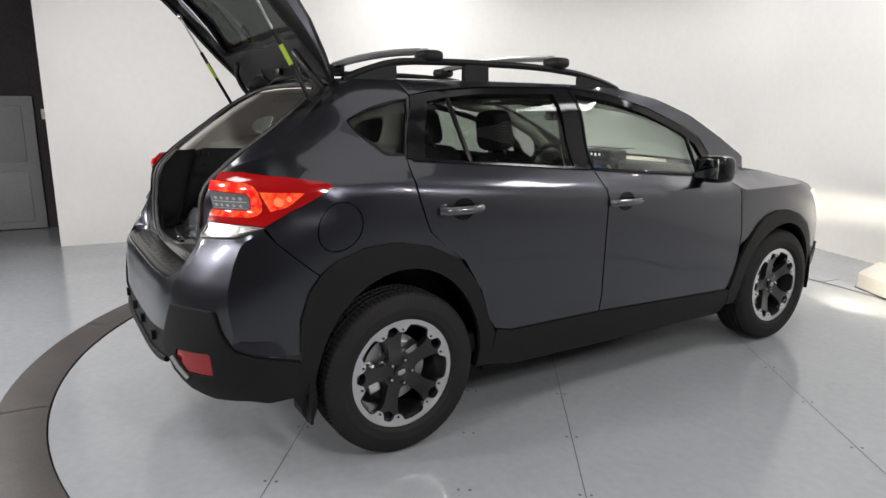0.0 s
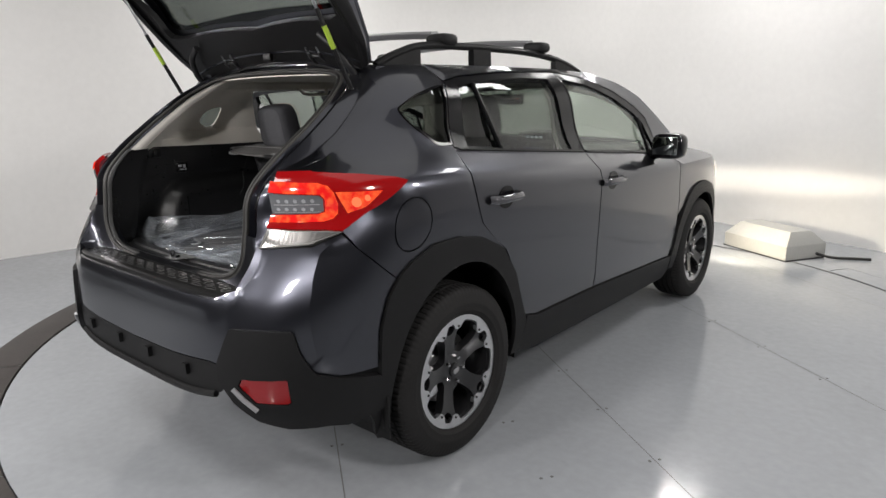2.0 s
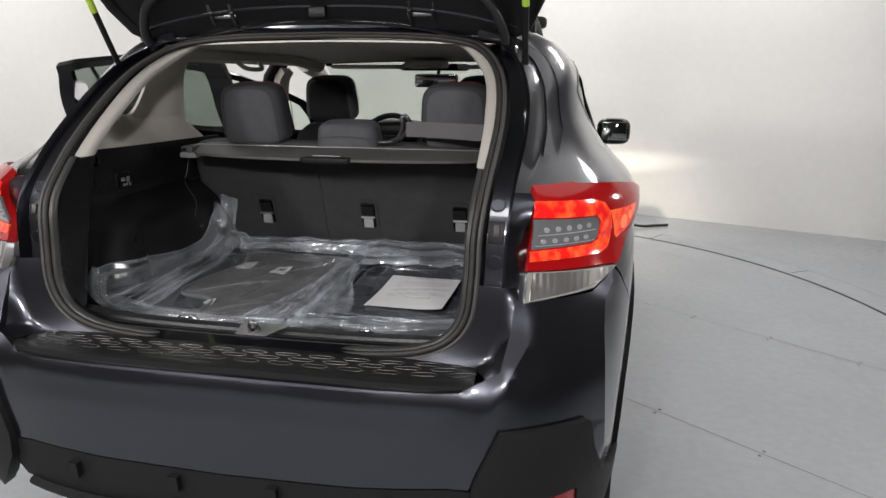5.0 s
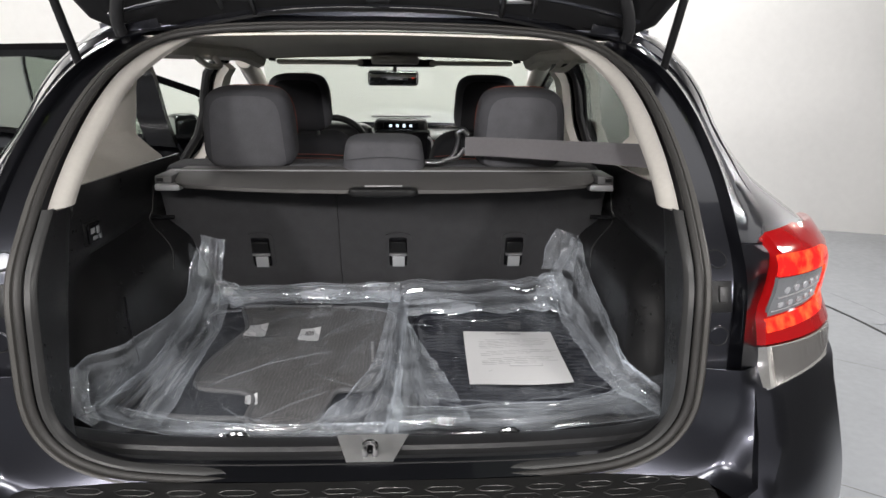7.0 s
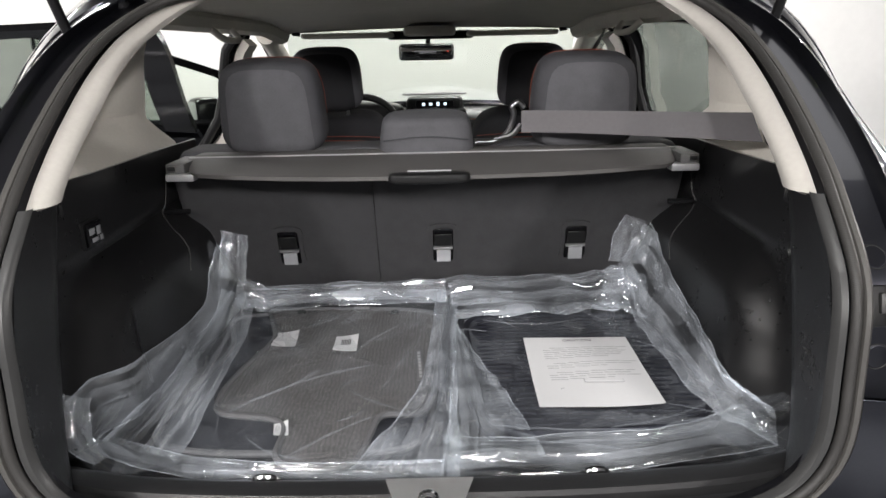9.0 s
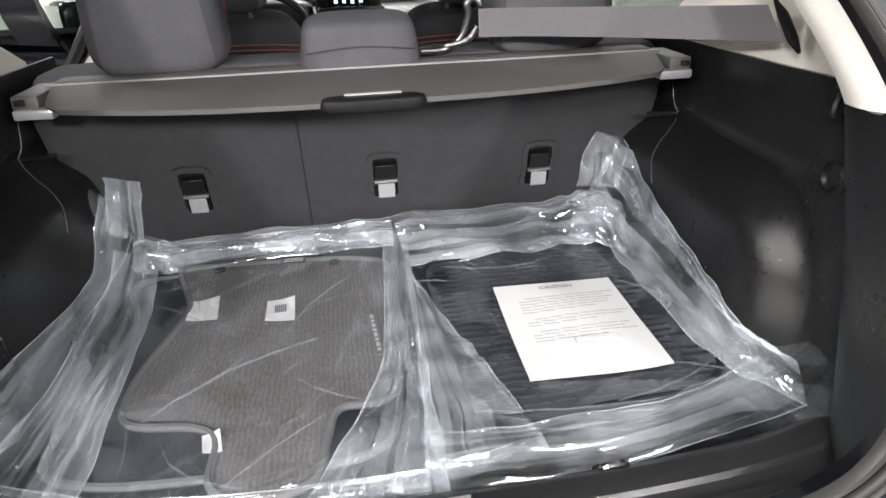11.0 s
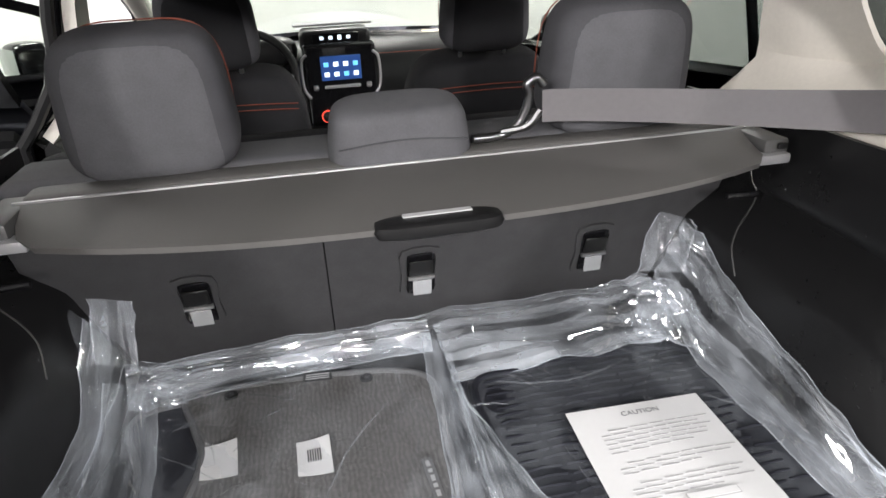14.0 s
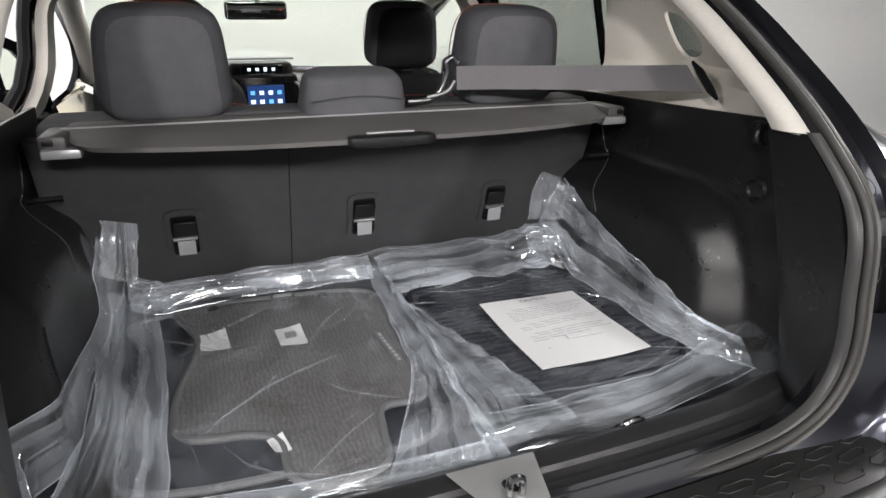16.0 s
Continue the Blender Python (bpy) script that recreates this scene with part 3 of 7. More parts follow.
d = Vector((math.cos(SEAM_DIR), math.sin(SEAM_DIR), 0))
p0 = Vector((1.164, 0.69, 0))
for off in (-1.22, 0.0, 1.22, 2.44):
    nrm = Vector((-d.y, d.x, 0)) * off
    mid = p0 + nrm - Vector((CX, CY, 0))
    along = -(mid.dot(d))
    foot = p0 + nrm + d * along
    half = math.sqrt(max(0.0, DISC ** 2 - (foot - Vector((CX, CY, 0))).length ** 2))
    if half > 0.2:
        seam(*(foot - d * half)[:2], *(foot + d * half)[:2])
        k = -int((half + along) / 0.45)
        t = k * 0.45
        while t < half + abs(along):
            q = p0 + nrm + d * t
            if (q - Vector((CX, CY, 0))).length < DISC - 0.05:
                bolt_pair(q.x, q.y, SEAM_DIR + 1.57)
                if off in (0.0,):
                    q2 = q + Vector((-d.y, d.x, 0)) * -0.46
                    if (q2 - Vector((CX, CY, 0))).length < DISC - 0.05:
                        bolt_pair(q2.x, q2.y, SEAM_DIR + 1.57)
            t += 0.45

# walls: long front wall and side wall with a rounded corner, closed behind
WH = 3.6


def wall(name, pts, label, material=M_WALL, thick=0.15, h=WH):
    """An upright wall along points of the plan, thickened to its right."""
    rows = []
    for i, p in enumerate(pts):
        q0, q1 = pts[max(0, i - 1)], pts[min(len(pts) - 1, i + 1)]
        dx, dy = q1[0] - q0[0], q1[1] - q0[1]
        k = thick / math.hypot(dx, dy)
        o = (p[0] + dy * k, p[1] - dx * k)
        rows.append([(*p, -0.01), (*p, h), (*o, h), (*o, -0.01)])
    return solo(name, loft(rows, closed=True, cap=True), material, label, "wall", kind="structure")


WEST_END, WD = Vector((-4.80, -1.05)), Vector((0.139, 0.990))       # the side wall's free end and its run
CORNER, ND = Vector((-3.68, 6.92)), Vector((0.940, -0.342))          # where both walls would meet; the front wall's run
bend = []
for i in range(15):
    t = i / 14
    bend.append((CORNER - WD * 2.2) * (1 - t) ** 2 + CORNER * 2 * t * (1 - t) + (CORNER + ND * 2.2) * t * t)
NE = CORNER + ND * 12.2
SE = NE + Vector((-0.342, -0.940)) * 9.5
SW = SE - ND * 14.5
wall("wall_north", [tuple(p) for p in bend] + [tuple(NE)], "smooth white painted studio wall", thick=-0.15)
wall("wall_west", [tuple(WEST_END), tuple(bend[0])], "smooth white painted studio wall ending at a dark doorway", thick=-0.15)
wall("wall_east", [tuple(NE), tuple(SE)], "plain dark grey painted studio wall", M_SIDEWALL, thick=-0.15)
wall("wall_south", [tuple(SE), tuple(SW)], "dark grey wall of the studio", M_FARWALL, thick=-0.15)
WN = Vector((-0.990, 0.139))
HALL = WEST_END + WN * 1.4
# added walls close the hall; its shade is in their dark colour
wall("wall_hall", [tuple(HALL - WD * 4.5), tuple(HALL + WD * 1.5)], "hall wall behind the doorway, coloured dark for the shade there", M_DARK, thick=-0.15)
wall("wall_return", [tuple(HALL + WD * 1.5), tuple(WEST_END + WD * 1.5 + WN * 0.16)], "end wall of the hall, coloured dark for the shade there", M_DARK, thick=-0.15)
b = bmesh.new()
q = [Vector((x, y, WH)) for x, y in ((-9, -9), (8, -9), (8, 9), (-9, 9))]
w = [v + Vector((0, 0, 0.15)) for v in q]
vs = [b.verts.new(v) for v in q + w]
for f in ((0, 1, 2, 3), (4, 5, 6, 7), (0, 1, 5, 4), (1, 2, 6, 5), (2, 3, 7, 6), (3, 0, 4, 7)):
    b.faces.new([vs[i] for i in f])
ceiling = solo("ceiling", b, M_CEIL, "plain dark grey studio ceiling", "ceiling", kind="structure")

# the hall: grey door, switch box, a hanging dark cable
HM = Matrix.Translation((HALL.x, HALL.y, 0)) @ Matrix.Rotation(radians(-8), 4, "Z")
hall = thing("hall_door", "grey panelled steel door in a dark hall", "door", (HALL.x, HALL.y, 0), kind="structure")
part("door_leaf", rbox((0.03, -0.75, 0.80), (0.05, 0.95, 1.58), 0.006, m=HM), M_GREY, hall)
for zc, hh in ((0.40, 0.6), (1.15, 0.66)):
    part("door_panel", rbox((0.062, -0.75, zc), (0.014, 0.7, hh), 0.005, m=HM), M_GREY, hall)
sw = thing("switch_box", "small white switch box on the dark hall wall", "switch", tuple(HM @ Vector((0.0, -0.2, 1.35))))
part("box_body", rbox((0.06, -0.15, 1.38), (0.08, 0.09, 0.12), 0.008, m=HM), M_WALL, sw)
part("toggle", rbox((0.105, -0.15, 1.38), (0.02, 0.02, 0.05), 0.004, m=HM), M_CABLE, sw)
solo("hall_cable", tube(arc([HM @ Vector(v) for v in ((0.08, -0.15, 1.32), (0.10, -0.08, 0.9), (0.10, -0.10, 0.4), (0.12, -0.02, 0.025))]), 0.025), M_CABLE, "thick black cable hanging from a switch box", "cable")

# drive box beside the turntable, with its cable
BM = Matrix.Translation((0.969, 4.438, 0)) @ Matrix.Rotation(radians(-31.5), 4, "Z")
box = thing("drive_box", "low grey metal box with a sloping top on the floor", "box", (0.969, 4.438, 0))
rows = [[BM @ Vector((x * k, y * k2, z)) for x, y in ((-0.36, -0.218), (0.36, -0.218), (0.36, 0.218), (-0.36, 0.218))] for k, k2, z in ((1, 1, 0.010), (1, 1, 0.125), (0.995, 0.985, 0.13), (0.80, 0.52, 0.232), (0.785, 0.50, 0.235))]
part("housing", loft(rows, closed=True, cap=True), M_BOX, box, angle=20)
part("rubber_base", rbox((0, -0.012, 0.005), (0.74, 0.43, 0.010), 0.003, m=BM), M_CABLE, box)
solo("floor_cable", tube(arc([BM @ Vector(v) for v in ((0.33, 0.1, 0.05), (0.45, 0.2, 0.02), (0.52, 0.35, 0.012), (0.60, 0.46, 0.012))]), 0.012), M_CABLE, "short black cable running from a box to the wall", "cable")

# ---- the car: body surface ----
M_STEP = mat("satin_black_plastic", (0.012, 0.012, 0.012), 0.28, bump=0.10, bump_scale=700, var=0.1, scale=9)
M_SILLK = mat("smooth_black_plastic", (0.022, 0.022, 0.023), 0.28, bump=0.1, bump_scale=900)
car = thing("car", "dark grey metallic hatchback crossover with its tailgate open", "car")
YC, YF, NF = 0.10, 2.35, 3.4
half_width = herm([0.18, 0.30, 0.45, 0.65, 0.85, 1.00, 1.070, 1.094, 1.112, 1.14, 1.187, 1.25, 1.507, 1.535, 1.558],
                  [0.80, 0.852, 0.880, 0.892, 0.904, 0.911, 0.9105, 0.904, 0.890, 0.861, 0.818, 0.785, 0.682, 0.648, 0.585])
rear_end = herm([0.30, 0.42, 0.52, 0.62, 0.74, 0.80, 0.90, 1.05, 1.19, 1.25, 1.35, 1.44, 1.50, 1.56],
                [-0.79, -0.86, -0.875, -0.872, -0.865, -0.855, -0.738, -0.722, -0.718, -0.640, -0.50, -0.375, -0.29, -0.21])
rear_c = herm([0.30, 0.42, 0.52, 0.62, 0.74, 0.80, 0.86, 0.92, 0.98, 1.05, 1.19, 1.25, 1.35, 1.44, 1.50, 1.56],
              [-0.79, -0.86, -0.875, -0.872, -0.858, -0.838, -0.805, -0.768, -0.737, -0.722, -0.718, -0.640, -0.50, -0.375, -0.29, -0.21])
front_end = herm([0.22, 0.35, 0.60, 0.75, 0.90, 1.00, 1.12], [3.46, 3.55, 3.58, 3.54, 3.43, 3.25, 2.9])


def W(y, z):
    w = ss(0.85, 1.10, z) * (1 - ss(1.20, 1.48, z))
    return half_width(z + 0.083 * (np.clip(y, -0.1, 2.4) - 0.6) * w)


def corner(z):
    """How square the rear corners are at a height."""
    return 4.4 + 0.15 * (1 - ss(0.90, 1.05, z)) - 0.65 * ss(0.99, 1.08, z) - 0.55 * ss(1.16, 1.25, z)


crease_a = herm([0.55, 0.64, 0.745, 0.836, 0.908, 0.964, 1.0], [-0.610, -0.618, -0.639, -0.655, -0.667, -0.659, -0.606])
crease_b = herm([0.70, 0.83, 0.91, 0.955, 1.0], [-0.92, -0.869, -0.836, -0.844, -0.865])


def body(a, z, push=0.0):
    """The right-hand body surface: a runs along the car (a = y on the flanks) and on round its corners."""
    a, z = np.asarray(a, float), np.asarray(z, float)
    q = np.clip((YC - a) / 1.6, 0, 1) * math.pi / 2
    p = np.clip((a - YF) / 1.9, 0, 1) * math.pi / 2
    w = W(np.clip(a, -0.1, 2.4), z)
    k = ss(-1.02, -0.88, a)
    re = rear_end(z) * (1 - k) + rear_c(z) * k
    c, s = np.cos(q), np.sin(q)
    nr = corner(z)
    r = (np.abs(c) ** nr + np.abs(s) ** nr) ** (-1 / nr)
    # two pressed creases down the bumper's corner
    r = r * (1 + 0.016 * np.exp(-np.abs(a - crease_a(z)) / 0.06) * ss(0.53, 0.62, z) * (1 - ss(0.965, 1.005, z))
             + 0.013 * np.exp(-np.abs(a - crease_b(z)) / 0.05) * ss(0.70, 0.82, z) * (1 - ss(0.955, 0.985, z)))
    x, y = w * r * c, np.where(a < YC, YC - (YC - re) * r * s, a)
    c, s = np.cos(p), np.sin(p)
    r = (np.abs(c) ** NF + np.abs(s) ** NF) ** (-1 / NF)
    x = np.where(a > YF, w * r * c, x)
    y = np.where(a > YF, YF + (front_end(z) - YF) * r * s, y)
    return np.stack([x, y, z], axis=1)


def pushed(d):
    """The body surface moved outwards by d."""
    def f(a, z):
        a, z = np.asarray(a, float), np.asarray(z, float)
        P, h = body(a, z), 2e-3
        N = np.cross(body(a + h, z) - body(a - h, z), body(a, z + h) - body(a, z - h))
        N /= np.linalg.norm(N, axis=1)[:, None] + 1e-12
        return P + N * d
    return f


def ay(y, z):
    """The run a at which the surface has this y, behind the rear corner's start."""
    if y >= YC:
        return y
    k = min(0.999, (YC - y) / (YC - float(rear_c(z))))
    nr = float(corner(z))
    t = k / (1 - k ** nr) ** (1 / nr)
    return YC - 1.6 * math.atan(t) / (math.pi / 2)


def ax(x, z):
    """The run a on the rear face at which the surface has this x."""
    k = min(0.999, x / float(W(0.0, z)))
    nr = float(corner(z))
    t = (1 - k ** nr) ** (1 / nr) / max(k, 1e-6)
    return YC - 1.6 * math.atan(t) / (math.pi / 2)


def fy(y, z):
    k = min(0.999, (y - YF) / (float(front_end(z)) - YF))
    t = k / (1 - k ** NF) ** (1 / NF)
    return YF + 1.9 * math.atan(t) / (math.pi / 2)


def side(pts):
    """(y, z) pairs of the flank as (a, z)."""
    return [((ay(y, z) if y < YC else fy(y, z) if y > YF else y), z) for y, z in pts]


def belt(y):
    return 1.240 - 0.083 * y


ARCH_R = [(-0.397, 0.769), (-0.350, 0.828), (-0.296, 0.869), (-0.177, 0.912), (-0.039, 0.916), (0.107, 0.890), (0.25, 0.822), (0.357, 0.690)]
QGLASS = [(-0.160, 1.374), (-0.075, 1.285), (-0.03, 1.250), (0.050, 1.246), (0.060, 1.255), (0.114, 1.462), (0.105, 1.470), (0.04, 1.462), (-0.06, 1.436), (-0.135, 1.402)]
RDOOR = [(0.058, 1.232), (0.054, 1.143), (0.064, 1.087), (0.120, 0.942), (0.20, 0.868), (0.287, 0.808), (0.382, 0.658), (0.430, 0.52), (0.470, 0.468), (0.56, 0.447),
         (1.112, 0.443), (1.119, 0.52), (1.112, 0.80), (1.105, 1.014), (1.085, 1.142)]
FDOOR = [(1.095, 1.141), (1.113, 1.014), (1.120, 0.80), (1.127, 0.52), (1.120, 0.442), (2.15, 0.400), (2.20, 0.44), (2.225, 0.60), (2.225, 0.74), (2.16, 1.00), (2.10, 1.058)]
RFRAME = [(0.066, 1.238), (1.085, 1.150), (1.038, 1.530), (0.80, 1.528), (0.50, 1.520), (0.25, 1.502), (0.136, 1.484)]
RGLASS = [(0.148, 1.232), (0.975, 1.163), (0.930, 1.502), (0.70, 1.503), (0.45, 1.493), (0.30, 1.478), (0.205, 1.460)]
FFRAME = [(1.095, 1.149), (2.085, 1.066), (2.035, 1.190), (1.955, 1.275), (1.82, 1.338), (1.56, 1.430), (1.30, 1.503), (1.048, 1.530)]
FGLASS = [(1.105, 1.152), (2.025, 1.079), (1.985, 1.170), (1.925, 1.243), (1.80, 1.307), (1.55, 1.396), (1.29, 1.470), (1.062, 1.503)]


def shrink(poly, d):
    """Moves a polygon's corners inwards by about d."""
    cx, cy = sum(p[0] for p in poly) / len(poly), sum(p[1] for p in poly) / len(poly)
    return [(x + (cx - x) * d / max(d, math.hypot(x - cx, y - cy)), y + (cy - y) * d / max(d, math.hypot(x - cx, y - cy))) for x, y in poly]


def circle(c, r, n=32, rz=None):
    return [(c[0] + r * math.cos(2 * math.pi * i / n), c[1] + (rz or r) * math.sin(2 * math.pi * i / n)) for i in range(n)]


FUEL = (ay(-0.268, 1.0), 1.0)
TAIL_TOP = [(ax(0.636, 1.192), 1.192), (ax(0.72, 1.193), 1.193), (ay(-0.56, 1.19), 1.190), (ay(-0.44, 1.18), 1.178), (ay(-0.335, 1.165), 1.163)]
TAIL_TIP = (ay(-0.290, 1.15), 1.150)
TAIL_LOW = [(ay(-0.34, 1.12), 1.122), (ay(-0.44, 1.065), 1.068), (ay(-0.535, 1.01), 1.012)]
TAIL_BOT = [(ay(-0.60, 0.985), 0.985), (ax(0.78, 0.975), 0.975), (ax(0.635, 0.960), 0.960)]
D_EDGE = [(ax(0.46, 1.548), 1.548), (ax(0.570, 1.525), 1.525), (ax(0.648, 1.475), 1.475), (ax(0.684, 1.40), 1.40), (ax(0.700, 1.30), 1.30), (ax(0.692, 1.235), 1.235), (ax(0.662, 1.205), 1.205)]
QUARTER = side([(0.056, 1.236), (0.128, 1.480), (0.12, 1.548)]) + D_EDGE + TAIL_TOP + [TAIL_TIP] + TAIL_LOW + \
    side([(-0.50, 0.955), (-0.447, 0.905), (-0.356, 0.826)]) + side(ARCH_R[1:7]) + side([(0.282, 0.806), (0.195, 0.872), (0.112, 0.944), (0.056, 1.089), (0.046, 1.143)])

for sx in (1, -1):
    mir = sx < 0
    q = part("quarter_panel", skin([QUARTER, smooth_poly(side(QGLASS), 4), circle(FUEL, 0.094, 36)], body, 0.035, 0.02, mirror=mir), M_PAINT, car)
    if sx > 0:
        part("fuel_door", skin([circle(FUEL, 0.0888, 36)], pushed(-0.0005), 0.03, 0.012, mirror=mir), M_PAINT, car, "round fuel filler door")
    part("fuel_recess" if sx > 0 else "blank_panel", skin([circle(FUEL, 0.099, 24)], pushed(-0.0135 if sx > 0 else -0.001), 0.05, 0.008, mirror=mir), M_INK if sx > 0 else M_PAINT, car)
    part("quarter_glass", skin([smooth_poly(side(QGLASS), 4)], pushed(-0.006), 0.06, 0.004, mirror=mir), M_TINTD, car, "small dark tinted quarter window").visible_shadow = False
    ring = smooth_poly(side(QGLASS), 4)
    part("quarter_glass_seal", skin([ring, shrink(ring, 0.012)], pushed(0.0015), 0.03, 0.012, mirror=mir), M_GLOSSK, car)
    # roof side and screen pillar
    RAIL = [(0.134, 1.487), (0.25, 1.508), (0.50, 1.526), (0.80, 1.534), (1.05, 1.536), (1.30, 1.509), (1.56, 1.436), (1.82, 1.344), (1.96, 1.280), (2.042, 1.193), (2.095, 1.070), (2.32, 1.07),
            (2.36, 1.160), (2.16, 1.272), (1.88, 1.402), (1.63, 1.488), (1.40, 1.537), (1.10, 1.553), (0.60, 1.556), (0.124, 1.553)]
    part("roof_side_rail", skin([side(RAIL)], body, 0.04, 0.02, mirror=mir), M_PAINT, car)
    FENDER = side([(2.095, 1.066), (2.168, 1.00), (2.233, 0.74), (2.233, 0.66), (2.30, 0.70), (2.38, 0.775), (2.453, 0.812), (2.56, 0.836), (2.68, 0.832), (2.82, 0.795), (2.944, 0.726), (3.02, 0.63), (3.06, 0.56),
                   (3.20, 0.58), (3.18, 0.82), (3.02, 0.955), (2.80, 1.015), (2.50, 1.075), (2.30, 1.10)])
    part("front_wing", skin([FENDER], body, 0.05, 0.02, mirror=mir), M_PAINT, car)
    # black mouldings round the arches and along the sill
    RCLAD = side([(-0.425, 0.36), (-0.435, 0.50), (-0.43, 0.66)] + ARCH_R + [(0.415, 0.54), (0.46, 0.450), (0.44, 0.30), (0.375, 0.30)] +
                 [(0.385 * math.cos(t), 0.353 + 0.455 * math.sin(t)) for t in [radians(a) for a in range(5, 176, 10)]] + [(-0.385, 0.36)])
    part("arch_moulding", skin([RCLAD], pushed(0.012), 0.04, 0.022, mirror=mir), M_BLACKP, car, "black plastic wheel arch moulding")
    FCLAD = side([(2.185, 0.39), (2.235, 0.56), (2.295, 0.660), (2.37, 0.760), (2.453, 0.815), (2.56, 0.838), (2.68, 0.834), (2.82, 0.797), (2.944, 0.728), (3.03, 0.63), (3.09, 0.50), (3.12, 0.34), (3.04, 0.30)] +
                 [(2.665 + 0.385 * math.cos(t), 0.353 + 0.40 * math.sin(t)) for t in [radians(a) for a in range(5, 176, 10)]] + [(2.27, 0.30), (2.19, 0.30)])
    part("arch_moulding", skin([FCLAD], pushed(0.012), 0.04, 0.022, mirror=mir), M_BLACKP, car, "black plastic wheel arch moulding")
    SILL = [(0.44, 0.30), (0.47, 0.462), (0.56, 0.441), (1.12, 0.436), (2.15, 0.393), (2.185, 0.39), (2.19, 0.30), (2.15, 0.245), (1.2, 0.255), (0.60, 0.265)]
    part("sill_moulding", skin([SILL], pushed(0.010), 0.05, 0.03, mirror=mir), M_BLACKP, car, "black plastic sill moulding")


M_HANDLE = mat("grey_handle_paint", (0.10, 0.10, 0.11), 0.25, metal=0.6, coat=0.8)


def door(name, sx, lower, frame, glass, handle_at, bar, parent, pivot=None, turn=0.0):
    """A side door with its window, frame, handle and inner card. turn swings it about the pivot."""
    mir = sx < 0
    m = Matrix.Identity(4)
    if pivot:
        m = Matrix.Translation(pivot) @ Matrix.Rotation(radians(turn), 4, "Z") @ Matrix.Translation(-Vector(pivot))

    def t(b):
        b.transform(m)
        return b
    d = part(name, t(skin([side(lower)], body, 0.04, 0.02, mirror=mir)), M_PAINT, parent)
    part("window_frame", t(skin([side(frame), side(glass)], pushed(-0.001), 0.05, 0.03, mirror=mir)), M_GLOSSK, d, "black window frame")
    rear = name == "rear_door"
    g = part("window_pane", t(skin([side(shrink(glass, -0.004))], pushed(-0.010), 0.07, 0.004, mirror=mir)), M_TINT if rear else M_GLASS, d, "dark tinted glass" if rear else "pale green glass")
    g.visible_shadow = False
    part("belt_strip", t(tube([Vector((*body([y], [belt(y) - 0.006])[0],)) * 1.0 for y in np.linspace(frame[0][0] + 0.01, frame[1][0] - 0.02, 14)], 0.008, 6)) if not mir else
         t(tube([Vector((-1, 1, 1)) * Vector(body([y], [belt(y) - 0.006])[0]) for y in np.linspace(frame[0][0] + 0.01, frame[1][0] - 0.02, 14)], 0.008, 6)), M_GLOSSK, d)
    if bar:
        pts = [Vector(pushed(-0.002)([y], [z])[0]) for y, z in bar]
        if mir:
            pts = [Vector((-p.x, p.y, p.z)) for p in pts]
        part("division_bar", t(tube(pts, 0.011, 8)), M_GLOSSK, d)
    # inner card
    card = [(y, z) for y, z in shrink(lower, 0.03)]
    part("door_card", t(skin([side(card)], pushed(-0.075), 0.09, 0.03, mirror=mir)), M_INK, d, "black inner door trim")
    # handle: cup and bar
    hy, hz = handle_at
    c = Vector(body([hy], [hz])[0])
    c.x *= sx
    part("handle_cup", t(skin([circle((hy + 0.008, hz), 0.056, 28, 0.046)], pushed(0.0022), 0.02, 0.004, mirror=mir)), M_GLOSSK, d, "black cup behind the handle")
    part("door_handle", t(tube(arc([(c.x + sx * 0.004, hy - 0.105, hz - 0.001), (c.x + sx * 0.026, hy - 0.075, hz), (c.x + sx * 0.034, hy, hz), (c.x + sx * 0.028, hy + 0.075, hz), (c.x + sx * 0.004, hy + 0.105, hz - 0.001)], 5), 0.014, 10, flat=1.25)),
         M_HANDLE, d, "satin grey pull handle")
    return d


door("rear_door", 1, RDOOR, RFRAME, RGLASS, (0.262, 1.026), [(0.37, 1.212), (0.312, 1.478)], car)
door("front_door", 1, FDOOR, FFRAME, FGLASS, (1.224, 0.990), [(1.90, 1.090), (1.845, 1.280)], car)
dl = door("rear_door", -1, RDOOR, RFRAME, RGLASS, (0.262, 1.026), [(0.37, 1.212), (0.312, 1.478)], car, (-0.86, 1.10, 0), -90)
df = door("front_door", -1, FDOOR, FFRAME, FGLASS, (1.224, 0.990), [(1.90, 1.090), (1.845, 1.280)], car, (-0.86, 2.17, 0), -48)
tagged(dl, "wide-open rear door with black inner trim")
tagged(df, "open front door")
ml = Matrix.Translation((-0.86, 1.10, 0)) @ Matrix.Rotation(radians(-90), 4, "Z") @ Matrix.Translation((0.86, -1.10, 0))
mf = Matrix.Translation((-0.86, 2.17, 0)) @ Matrix.Rotation(radians(-48), 4, "Z") @ Matrix.Translation((0.86, -2.17, 0))
# window sticker on the open door's glass
p = pushed(-0.018)([0.21], [1.35])[0]
b = cushion((-p[0] + 0.003, p[1], p[2]), (0.0015, 0.095, 0.105), 0.9, 1.0, 24, 10)
b.transform(ml)
part("window_sticker", b, M_PAPER, dl, "round white sticker")


